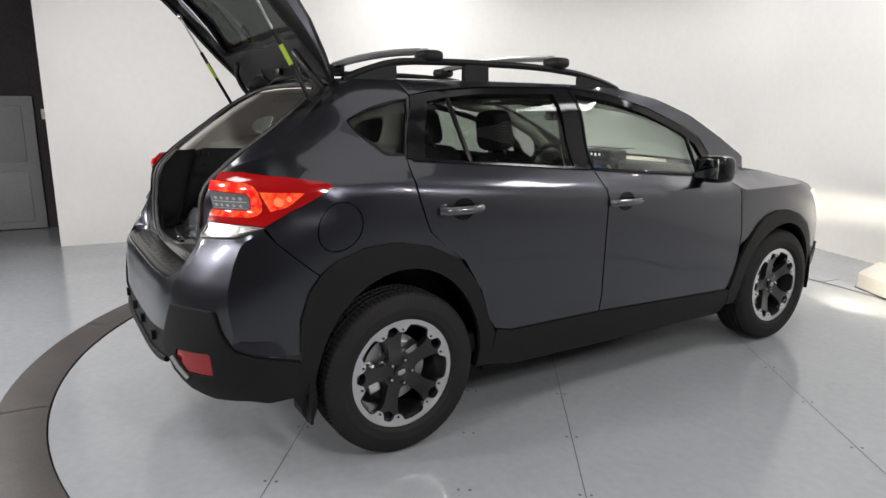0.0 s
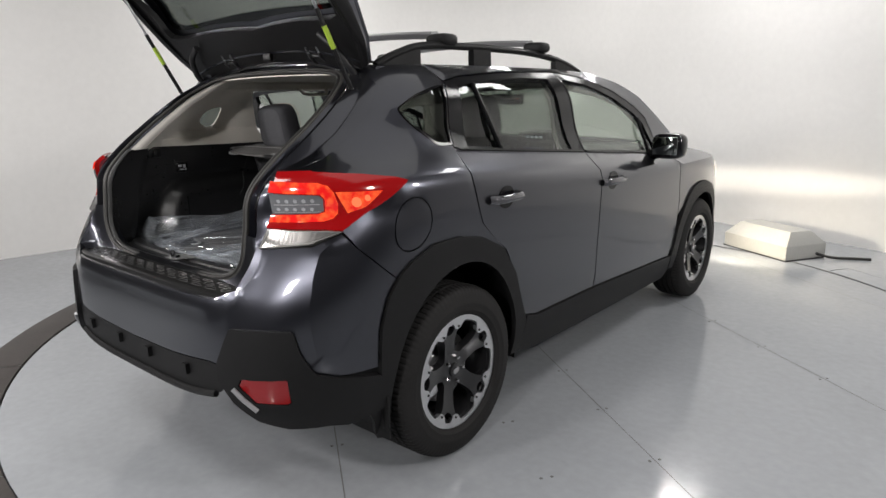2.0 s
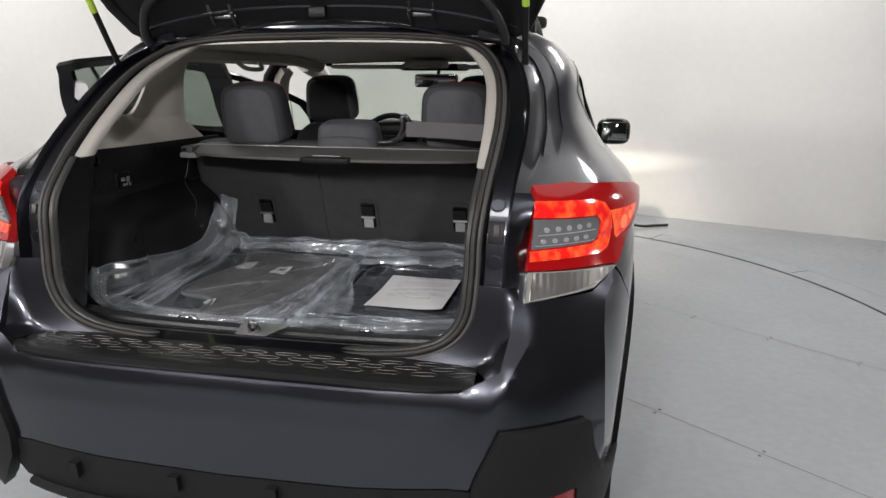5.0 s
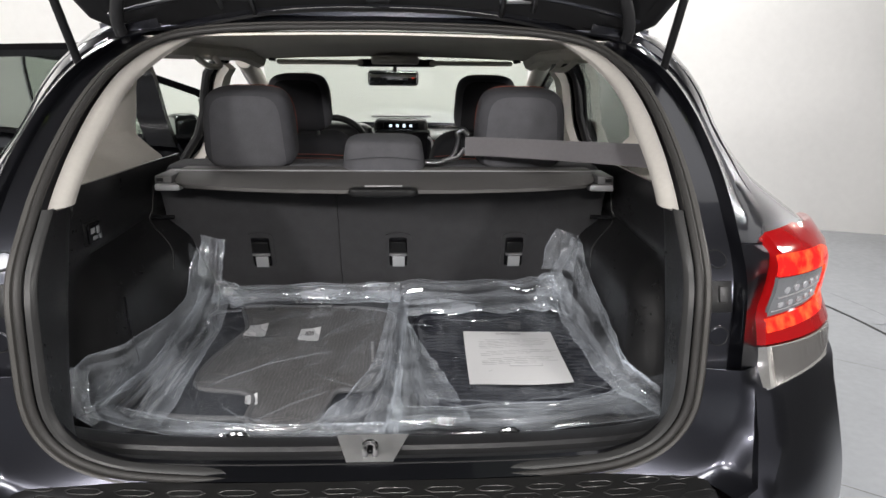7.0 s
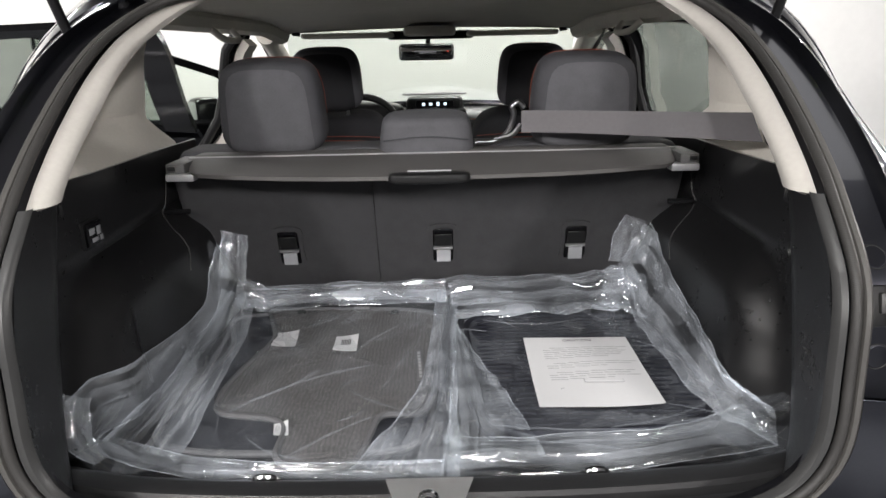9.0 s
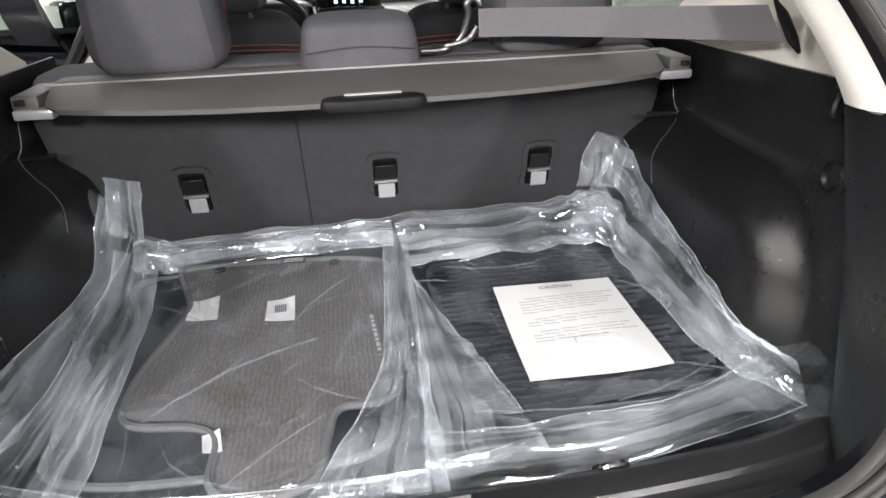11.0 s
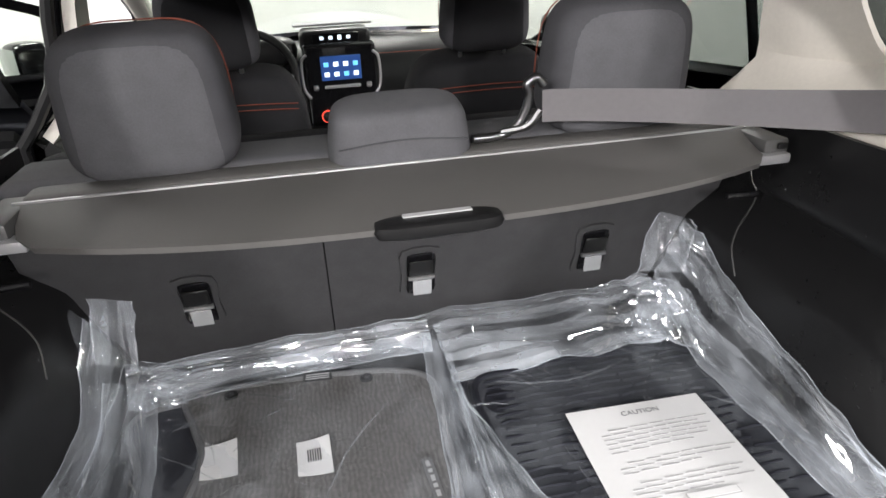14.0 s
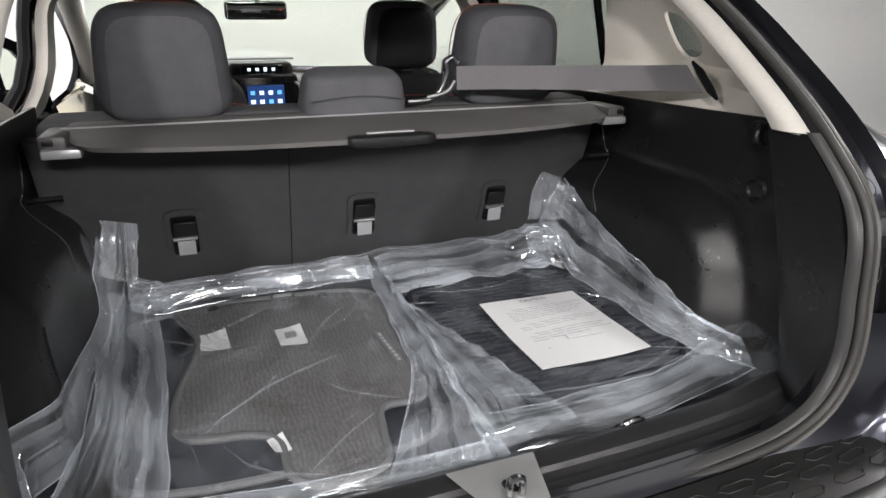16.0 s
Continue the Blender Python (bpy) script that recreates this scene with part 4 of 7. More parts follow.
def wing_mirror(sx, parent, m=None):
    c = Vector((0.965 * sx, 1.835, 1.125))
    b = cushion(c, (0.185, 0.15, 0.145), 0.55, 0.6, 24, 12)
    foot = tube([(0.80 * sx, 1.86, 1.055), (0.845 * sx, 1.86, 1.065), (0.90 * sx, 1.85, 1.09)], [0.035, 0.032, 0.04], 10)
    gl = rbox((c.x, 1.762, c.z + 0.004), (0.140, 0.006, 0.100), 0.003)
    # give the glass rounded outline
    for x in (b, foot, gl):
        if m:
            x.transform(m)
    o = part("wing_mirror", b, M_GLOSSK, parent, "gloss black wing mirror")
    part("mirror_foot", foot, M_GLOSSK, parent)
    part("mirror_glass", gl, M_DARKMIRROR, o if parent.parent is None else parent)


wing_mirror(1, car)
wing_mirror(-1, df, mf)

# roof skin with two shallow pressings
rows = []
for y in np.linspace(-0.10, 1.52, 24):
    zt = 1.553 - 0.030 * ss(1.0, 1.55, y) - 0.015 * ss(0.2, -0.15, y)
    yy = y
    rows.append([(x, yy - 0.12 * (x / 0.6) ** 2 * ss(1.0, 1.52, y) - 0.03 * (x / 0.6) ** 2 * ss(0.2, -0.1, y), zt + 0.026 * (1 - (x / 0.6) ** 2)) for x in np.linspace(-0.60, 0.60, 25)])
part("roof", thicken(loft(rows), 0.012), M_PAINT, car)
rows = []
for i in range(14):
    f = i / 13
    rows.append([(x * (0.60 + 0.12 * f) / 0.6, 1.505 + 0.93 * f - (0.12 + 0.13 * f) * (x / 0.6) ** 2, 1.545 - 0.44 * f + 0.018 * math.sin(math.pi * f) + 0.012 * (1 - (x / 0.6) ** 2)) for x in np.linspace(-0.6, 0.6, 17)])
part("windscreen", thicken(loft(rows), 0.005), M_GLASS, car, "clear laminated windscreen").visible_shadow = False
# bonnet and nose
rows = []
for y in np.linspace(2.30, 3.45, 16):
    f = (y - 2.30) / 1.15
    ze = 1.10 - 0.13 * f - 0.14 * f * f
    xe = 0.80 * (1 - 0.22 * f ** 3)
    rows.append([(xe * u, y + 0.08 * (1 - u * u) * f, ze + 0.036 * (1 - u * u) * (1 - 0.4 * f)) for u in np.linspace(-1, 1, 17)])
part("bonnet", thicken(loft(rows), 0.015), M_PAINT, car)
NOSE = side([(3.06, 0.56), (3.20, 0.60), (3.20, 0.80)]) + [(YF + 1.9, 0.86), (YF + 1.9, 0.26)] + side([(3.12, 0.26), (3.12, 0.36), (3.10, 0.50)])
part("front_bumper", skin([NOSE], body, 0.08, 0.02, both=True), M_PAINT, car)
for sx in (1, -1):
    HL = side([(3.00, 0.930), (3.19, 0.79), (3.34, 0.72), (3.42, 0.74), (3.38, 0.84), (3.25, 0.885), (3.12, 0.930)])
    part("headlight", skin([HL], pushed(0.006), 0.04, 0.02, mirror=sx < 0), M_LAMPC, car, "lit headlight with a clear lens")
    part("bumper_corner_moulding", skin([side([(3.12, 0.28), (3.11, 0.48), (3.25, 0.56), (3.42, 0.52), (3.45, 0.30)])], pushed(0.010), 0.06, 0.02, mirror=sx < 0), M_BLACKP, car)

# rear bumper, wrapped from arch to arch
PAINTB = [(ax(0.0, 0.795), 0.795), (ax(0.30, 0.795), 0.795), (ax(0.52, 0.80), 0.80), (ax(0.597, 0.835), 0.835), (ax(0.613, 0.90), 0.90), (ax(0.617, 0.968), 0.968), (ax(0.635, 0.962), 0.962)] + [(a, z - 0.006) for a, z in TAIL_BOT[::-1][1:]] + \
    [(TAIL_LOW[2][0] - 0.004, 1.003)] + side([(-0.502, 0.952), (-0.449, 0.901), (-0.358, 0.822), (-0.399, 0.769), (-0.437, 0.66), (-0.442, 0.525)]) + \
    [(ay(-0.60, 0.535), 0.535), (-0.622, 0.548), (-0.666, 0.640), (-0.682, 0.702), (-0.878, 0.704), (-0.926, 0.588), (ax(0.50, 0.592), 0.592), (ax(0.30, 0.579), 0.579), (ax(0.0, 0.573), 0.573)]
CREASES = [[(float(crease_a(z)), float(z)) for z in np.linspace(0.60, 0.985, 24)], [(float(crease_b(z)), float(z)) for z in np.linspace(0.74, 0.965, 16)]]
bump = part("rear_bumper", skin([PAINTB], body, 0.016, 0.02, both=True, lines=CREASES), M_PAINT, car, "painted rear bumper", angle=26)
CLAD = smooth_poly([(-0.874, 0.717), (-0.874, 0.717), (-0.780, 0.719), (-0.690, 0.716), (-0.680, 0.706), (-0.663, 0.646), (-0.618, 0.562), (-0.550, 0.530), (-0.440, 0.502), (ay(-0.438, 0.50), 0.495), (ay(-0.42, 0.36), 0.36),
                    (ay(-0.55, 0.345), 0.345), (-0.606, 0.362), (-0.72, 0.372), (-0.80, 0.405), (-0.868, 0.465), (-0.918, 0.54), (-0.921, 0.596)], 1)
REFL = [(-0.846, 0.530), (-0.836, 0.555), (-0.703, 0.557), (-0.696, 0.551), (-0.692, 0.474), (-0.700, 0.467), (-0.795, 0.473)]
for sx in (1, -1):
    c = part("bumper_moulding", skin([CLAD, REFL], pushed(0.014), 0.035, 0.03, mirror=sx < 0), M_BLACKP, bump, "black plastic bumper corner")
    part("reflector", skin([shrink(REFL, 0.003)], pushed(0.009), 0.03, 0.02, mirror=sx < 0), M_REFLR, bump, "red rear reflector")
    tr = [Vector(pushed(0.020)([ax(x, z)], [z])[0]) for x, z in ((0.615, 0.522), (0.645, 0.488), (0.680, 0.452))]
    part("reflector_trim", tube([Vector((p.x * sx, p.y, p.z)) for p in tr], 0.008, 8), M_SILVER, bump)
LOW = [(ax(0.0, 0.567), 0.567), (ax(0.30, 0.573), 0.573), (ax(0.50, 0.586), 0.586), (ax(0.555, 0.58), 0.58), (ax(0.575, 0.52), 0.52), (ax(0.54, 0.485), 0.485), (ax(0.372, 0.456), 0.456), (ax(0.0, 0.450), 0.450)]
part("lower_moulding", skin([LOW], pushed(-0.004), 0.05, 0.03, both=True), M_BLACKP, bump, "black lower bumper panel")
for i, x in enumerate((0.118, 0.376)):
    for sx in (1, -1):
        R = [(ax(x - 0.012, 0.556), 0.556), (ax(x + 0.012, 0.556), 0.556), (ax(x + 0.014, 0.520), 0.520), (ax(x - 0.014, 0.520), 0.520)]
        part("diffuser_rib", skin([R], pushed(0.012), 0.04, 0.016, mirror=sx < 0), M_BLACKP, bump)
part("skid_lip", tube([Vector((x, body([ax(abs(x), 0.44)], [0.44])[0][1] - 0.006, 0.452 + 0.03 * (abs(x) / 0.55) ** 4)) for x in np.linspace(-0.52, 0.52, 25)], 0.012, 8), M_BLACKP, bump)
fr_y = herm([0.76, 0.83, 1.00, 1.15, 1.226, 1.33, 1.44, 1.54, 1.60], [-0.722, -0.705, -0.685, -0.645, -0.565, -0.425, -0.275, -0.135, -0.09])
# the tailgate opening's seal line, seen from behind: (x, z) from the sill's middle to the roof's
SEAL_LINE = arc([(0, 0.806, 0), (0.20, 0.808, 0), (0.36, 0.818, 0), (0.440, 0.836, 0), (0.492, 0.868, 0), (0.522, 0.920, 0), (0.531, 1.00, 0), (0.533, 1.08, 0), (0.537, 1.14, 0), (0.542, 1.20, 0),
                 (0.549, 1.26, 0), (0.552, 1.32, 0), (0.545, 1.39, 0), (0.522, 1.450, 0), (0.472, 1.500, 0), (0.40, 1.524, 0), (0.25, 1.538, 0), (0, 1.543, 0)], 5)
SEAL = [Vector((p.x, p.y)) for p in SEAL_LINE] + [Vector((-p.x, p.y)) for p in SEAL_LINE[-2:0:-1]]


def seal_x(z, out=0.0):
    """Half the opening's width at a height, out further from the seal line."""
    return float(np.interp(z, [p.y for p in SEAL_LINE], [p.x for p in SEAL_LINE])) + out


def jamb_x(z):
    """Where the painted jamb ends at a height."""
    low = math.sqrt(max(0.0, 1 - (max(0.0, 0.93 - z) / 0.155) ** 2))
    return (0.480 + 0.121 * low) if z < 0.93 else min(seal_x(z, 0.068), 0.62)


# step plate on the bumper, with moulded ribs
def step_pt(x, f):
    """A place on the bumper's top: f 0 at the sill, 1 at the rear edge."""
    yb = float(body([ax(min(abs(x), 0.60), 0.795)], [0.795])[0][1])
    y0 = -0.735 + 0.05 * (abs(x) / 0.6) ** 3
    return Vector((x, y0 + (yb + 0.020 - y0) * f, 0.812 - 0.008 * f ** 3 - 0.006 * (abs(x) / 0.6) ** 2))


rows = [[step_pt(x, f) for f in np.linspace(0, 1, 8)] + [step_pt(x, 1.0) + Vector((0, -0.003, -0.012))] for x in np.linspace(-0.548, 0.548, 41)]
edge_rows = []
for x in np.linspace(-0.64, 0.64, 41):
    yb = float(body([ax(min(abs(x), 0.66), 0.795)], [0.795])[0][1])
    edge_rows.append([(x, yb + 0.001, 0.793), (x, yb + 0.004, 0.800), (x, yb + 0.012, 0.804), (x, yb + 0.034, 0.803), (x, -0.70, 0.800)])
part("bumper_top", loft(edge_rows), M_PAINT, bump)
step_bm = thicken(loft(rows), -0.008)
RISE = 0.0015 + max(v.co.z for v in step_bm.verts) - max(p.z for r in rows for p in r)
part("bumper_step", step_bm, M_STEP, bump, "black step plate on the bumper")
b = bmesh.new()
for r in range(3):
    for k in range(14):
        x = -0.52 + 0.08 * k + (0.04 if r % 2 else 0) + 0.0
        if abs(x) > 0.54:
            continue
        f = 0.24 + 0.2 * r
        pts = [step_pt(x + dx, f + df) + Vector((0, 0, RISE)) for dx, df in ((-0.030, 0.0), (-0.020, -0.06), (0.020, -0.06), (0.030, 0.0), (0.020, 0.06), (-0.020, 0.06))]
        tube([p - Vector((0, 0, 0.0012)) for p in pts], 0.0015, 6, closed=True, bm=b)
part("step_ribs", b, M_STEP, bump)
rows = [[step_pt(x, 0.86) + Vector((0, 0, RISE)), step_pt(x, 0.93) + Vector((0, 0, RISE + 0.003)), step_pt(x, 1.0) + Vector((0, -0.004, RISE)), step_pt(x, 1.0) + Vector((0, -0.007, -0.012)), step_pt(x, 1.0) + Vector((0, -0.002, -0.018))] for x in np.linspace(-0.55, 0.55, 41)]
part("step_edge", thicken(loft(rows), -0.004), M_STEP, bump, "satin black edge of the step plate")
for sx in (1, -1):
    # painted flange between the opening's seal and the bumper's corner
    rows = []
    for z in np.linspace(0.812, 0.992, 24):
        xb = float(np.interp(z, [0.795, 0.835, 0.90, 0.992], [0.545, 0.588, 0.602, 0.606]))
        xe = float(np.interp(z, [0.795, 0.835, 0.90, 0.972, 0.992], [0.552, 0.604, 0.622, 0.626, 0.630]))
        A = Vector((seal_x(z, 0.013), float(fr_y(z)) - 0.014, z))
        C = Vector(pushed(-0.0008)([ax(xe, z)], [z])[0])
        B = Vector((max(xb, A.x + 0.02), float(fr_y(z)) - 0.026, z))
        curve = [A, A.lerp(B, 0.3), A.lerp(B, 0.65)] + [A.lerp(B, 0.8) * (1 - f) ** 2 + B * (2 * f * (1 - f)) + C * f * f for f in np.linspace(0, 1, 8)]
        rows.append([Vector((p.x * sx, p.y, z)) for p in curve])
    part("bumper_fillet", thicken(loft(rows), 0.004), M_PAINT, bump)
part("sill_trim_strip", thicken(loft([[Vector((x, -0.728 + 0.05 * (abs(x) / 0.6) ** 3, 0.812)), Vector((x, -0.712 + 0.05 * (abs(x) / 0.6) ** 3, 0.818 + 0.03 * max(0, abs(x) / 0.6 - 0.75))),
                                       Vector((x, -0.69 + 0.05 * (abs(x) / 0.6) ** 3, 0.826 + 0.03 * max(0, abs(x) / 0.6 - 0.75)))] for x in np.linspace(-0.60, 0.60, 31)]), -0.006), M_PAINT, bump)
FLAP = side([(-0.47, 0.375), (-0.455, 0.33), (-0.425, 0.262), (-0.40, 0.215), (-0.375, 0.205), (-0.368, 0.30), (-0.380, 0.385)])
for sx in (1, -1):
    mf_ = part("mud_flap", skin([FLAP], pushed(0.006), 0.03, 0.02, mirror=sx < 0), M_BLACKP, bump, "black plastic mud flap")
    part("flap_web", rbox((0.78 * sx, -0.405, 0.315), (0.20, 0.012, 0.17), 0.005), M_BLACKP, mf_)

# ---- tail lights ----
TAIL = TAIL_TOP + [TAIL_TIP] + TAIL_LOW
SPLIT = 1.022
for sx in (1, -1):
    mir = sx < 0
    tl = part("tail_light", skin([TAIL + [(ax(0.80, SPLIT - 0.004), SPLIT - 0.004), (ax(0.640, SPLIT), SPLIT)]], pushed(0.012), 0.025, 0.05, mirror=mir), M_RED, car, "red wraparound tail light, lit")
    C = [(ax(0.643, 1.166), 1.166), (-0.670, 1.160), (-0.640, 1.152), (-0.626, 1.136), (-0.620, 1.10), (-0.626, 1.066), (-0.640, 1.048), (-0.668, 1.040), (ax(0.645, 1.038), 1.038),
         (ax(0.643, 1.062), 1.062), (-0.684, 1.066), (-0.664, 1.076), (-0.658, 1.118), (-0.668, 1.132), (ax(0.646, 1.140), 1.140)]
    part("light_guide", skin([C], pushed(0.0155), 0.012, 0.006, mirror=mir), M_REDLIT, tl, "glowing red c-shaped band")
    G = [(ax(0.647, 1.137), 1.137), (-0.672, 1.129), (-0.663, 1.118), (-0.668, 1.080), (-0.686, 1.070), (ax(0.646, 1.066), 1.066)]
    gl = part("lamp_window", skin([G], pushed(0.013), 0.012, 0.006, mirror=mir), M_GREYLENS, tl, "pale grey lamp window")
    for r in range(2):
        for k in range(5):
            a, z = -0.800 + 0.026 * k - 0.006 * r, 1.114 - 0.026 * r
            part("led_cell", skin([circle((a, z), 0.0062, 14, 0.0058)], pushed(0.0145), 0.03, 0.003, mirror=mir), M_CELL, gl, "small bright reflector cup")
        part("led_shelf", skin([[(-0.818 - 0.006 * r, 1.104 - 0.026 * r), (-0.676, 1.104 - 0.026 * r), (-0.676, 1.1015 - 0.026 * r), (-0.818 - 0.006 * r, 1.1015 - 0.026 * r)]], pushed(0.0140), 0.03, 0.003, mirror=mir), M_GREY, gl)
    H = [(ay(-0.535, 1.135), 1.136), (ay(-0.395, 1.13), 1.130), (ay(-0.450, 1.085), 1.086), (ay(-0.505, 1.062), 1.064)]
    lb = part("lamp_bowl", skin([H], pushed(0.0135), 0.02, 0.004, mirror=mir), M_REDLIT, tl)
    for yy, zz, rr in ((-0.480, 1.102, 0.016), (-0.447, 1.112, 0.010)):
        part("bulb", skin([circle((ay(yy, zz), zz), rr, 18)], pushed(0.0142), 0.02, 0.003, mirror=mir), M_HOT, lb)
    LOWL = [(ax(0.643, SPLIT - 0.003), SPLIT - 0.003), (ax(0.80, SPLIT - 0.008), SPLIT - 0.008), (TAIL_LOW[2][0], TAIL_LOW[2][1] - 0.003)] + TAIL_BOT
    part("clear_lens", skin([LOWL], pushed(0.010), 0.025, 0.05, mirror=mir), M_CLEAR, tl, "clear reversing lamp")
    part("lamp_reflector", skin([shrink(LOWL, 0.009)], pushed(0.0112), 0.02, 0.004, mirror=mir), M_FLUTE, tl, "fluted chrome reflector")

# ---- tailgate opening: flange, gutter and seal ----


def hole(ox, oz, dy):
    """The opening's seal line moved outwards by ox at the sides and oz above and below."""
    out = []
    n = len(SEAL)
    for i in range(n):
        t = SEAL[(i + 1) % n] - SEAL[i - 1]
        t.normalize()
        z = SEAL[i].y - t.x * oz
        out.append(Vector((SEAL[i].x + t.y * ox, float(fr_y(z)) + dy, z)))
    return out


part("opening_flange", loft([hole(0.068, 0.028, -0.018), hole(0.060, 0.020, 0.012), hole(0.020, 0.012, 0.014), hole(0.012, 0.008, -0.006), hole(-0.006, -0.004, -0.002), hole(-0.010, -0.008, 0.03)], closed=True), M_PAINT, car, "painted tailgate opening flange")
part("seal_lip", loft([hole(0.0135, 0.0085, -0.006), hole(0.0125, 0.0080, -0.0135), hole(0.0085, 0.0055, -0.0165), hole(0.0035, 0.0030, -0.0150), hole(0.0015, 0.0020, -0.008)], closed=True), M_WSEAL, car, "rubber seal lip, coloured grey for the light on it")
part("weather_seal", tube(hole(-0.0055, -0.0045, -0.010), 0.0068, 10, closed=True), M_SEALK, car, "black ribbed rubber weather seal")
half = [p for p in zip(hole(-0.0125, -0.009, -0.004), hole(-0.0140, -0.011, -0.0075), hole(-0.0220, -0.014, -0.0060), hole(-0.0262, -0.016, 0.0), hole(-0.0268, -0.0165, 0.006))]
half = [r for r in half if r[0].z < 1.226]
half.sort(key=lambda r: math.atan2(r[0].x, 1.2 - r[0].z))
part("inner_trim_ring", loft(half), M_SEAL2, car, "grey satin trim strip inside the seal")
for sx in (1, -1):
    for z, r, mtl in ((1.155, 0.016, M_PAINT), (1.035, 0.016, M_PAINT)):
        b = lathe([(-0.006, 0.0), (-0.006, r), (0.0004, r), (0.0016, r - 0.0016), (0.0016, 0.0)], 20)
        lean = -math.atan(float(fr_y(z + 0.01) - fr_y(z - 0.01)) / 0.02)
        at = Matrix.Translation((0.573 * sx, float(fr_y(z)) + 0.013, z)) @ Matrix.Rotation(lean, 4, "X")
        b.transform(at @ Matrix.Rotation(radians(-90), 4, "Z"))
        part("plug_ring", tube([at @ Vector(((r + 0.0006) * math.cos(t), -0.0004, (r + 0.0006) * math.sin(t))) for t in np.linspace(0, 2 * math.pi, 24, endpoint=False)], 0.0010, 6, closed=True), M_SEAL, car)
        part("plug", b, mtl, car, angle=20)
    at = Matrix.Translation((0.573 * sx, float(fr_y(1.10)) + 0.013, 1.10)) @ Matrix.Rotation(-math.atan(float(fr_y(1.11) - fr_y(1.09)) / 0.02), 4, "X")
    part("latch_guide", rbox((0, 0, 0), (0.036, 0.008, 0.052), 0.002, 2, at), M_INK, car, "black plastic gate guide")
    part("latch_roller", rbox((0.002 * sx, -0.005, 0.004), (0.014, 0.008, 0.026), 0.002, 2, at), M_SEAL2, car)
    rows = []
    for z in np.linspace(0.960, 1.535, 40):
        xh = jamb_x(z)
        xb = float(np.interp(z, [0.95, 1.192, 1.20, 1.235, 1.30, 1.40, 1.47, 1.52, 1.548], [0.648, 0.650, 0.668, 0.700, 0.706, 0.690, 0.655, 0.580, 0.470]))
        A, B = Vector((xh, float(fr_y(z)) - 0.014, z)), Vector(pushed(-0.010)([ax(xb, z)], [z])[0])
        dip = 0.012 * float(ss(1.20, 1.24, z) * (1 - ss(1.47, 1.52, z)))
        rows.append([Vector(((A.x + (B.x - A.x) * f) * sx, A.y + (B.y - A.y) * f + dip * dd, z)) for f, dd in ((0, 0), (0.28, 0.1), (0.36, 1.0), (0.46, 1.0), (0.54, 0.0), (0.76, -0.5), (1, 0))])
    part("pillar_closing", thicken(loft(rows[15:]), 0.003), M_PAINT, car)
    part("tail_closing", thicken(loft(rows[:17]), 0.003), M_PAINT, car, "painted panel beside the tail light")

# ---- wheels ----
def tyre_mesh():
    b = bmesh.new()
    prof = [(-0.098, 0.233), (-0.112, 0.252), (-0.1145, 0.285), (-0.109, 0.320), (-0.100, 0.338), (-0.088, 0.347)]
    for g in (-0.055, -0.018, 0.018, 0.055):
        prof += [(g - 0.0065, 0.352), (g - 0.005, 0.343), (g + 0.005, 0.343), (g + 0.0065, 0.352)]
    prof += [(0.088, 0.347), (0.100, 0.338), (0.109, 0.320), (0.1145, 0.285), (0.1155, 0.281), (0.1145, 0.277), (0.112, 0.252), (0.098, 0.233)]
    n = 384
    rings = []
    for x, r in prof:
        notch = 0.004 if 0.336 < r < 0.3525 else 0.0
        rings.append([b.verts.new((x, (r - notch * (j % 4 < 1)) * math.cos(2 * math.pi * j / n), (r - notch * (j % 4 < 1)) * math.sin(2 * math.pi * j / n))) for j in range(n)])
    for q, w in zip(rings, rings[1:]):
        for j in range(n):
            b.faces.new((q[j], q[(j + 1) % n], w[(j + 1) % n], w[j]))
    return b


def rim_face(u, v):
    r = np.hypot(u, v)
    x = 0.092 - 0.030 * (1 - ss(0.06, 0.20, r)) + 0.012 * (1 - ss(0.0, 0.05, r))
    return np.stack([x, u, v], axis=1)


def polar(pts, a0):
    return [(r * math.cos(a0 + radians(a)), r * math.sin(a0 + radians(a))) for a, r in pts]


spoke_holes = []
for k in range(5):
    a = 2 * math.pi * k / 5 + math.pi / 2
    spoke_holes.append(smooth_poly(polar([(-13, 0.078), (0, 0.070), (13, 0.078), (22, 0.125), (21, 0.165), (13, 0.192), (0, 0.197), (-13, 0.192), (-21, 0.165), (-22, 0.125)], a + math.pi / 5), 3))
    spoke_holes.append(smooth_poly(polar([(-5, 0.165), (5, 0.165), (8.5, 0.193), (0, 0.199), (-8.5, 0.193)], a), 3))
sil_in = []
for i in range(200):
    t = 2 * math.pi * i / 200
    k = math.cos(5 * (t - math.pi / 2))
    tab = math.exp(-((abs(((math.degrees(t) - 90 + 36) % 72) - 36) - 14) / 7.5) ** 4)
    sil_in.append(((0.201 - 0.030 * tab) * math.cos(t), (0.201 - 0.030 * tab) * math.sin(t)))
wheel_meshes = {}


def ring_shape(u, v):
    p = rim_face(u, v)
    p[:, 0] += 0.004
    return p


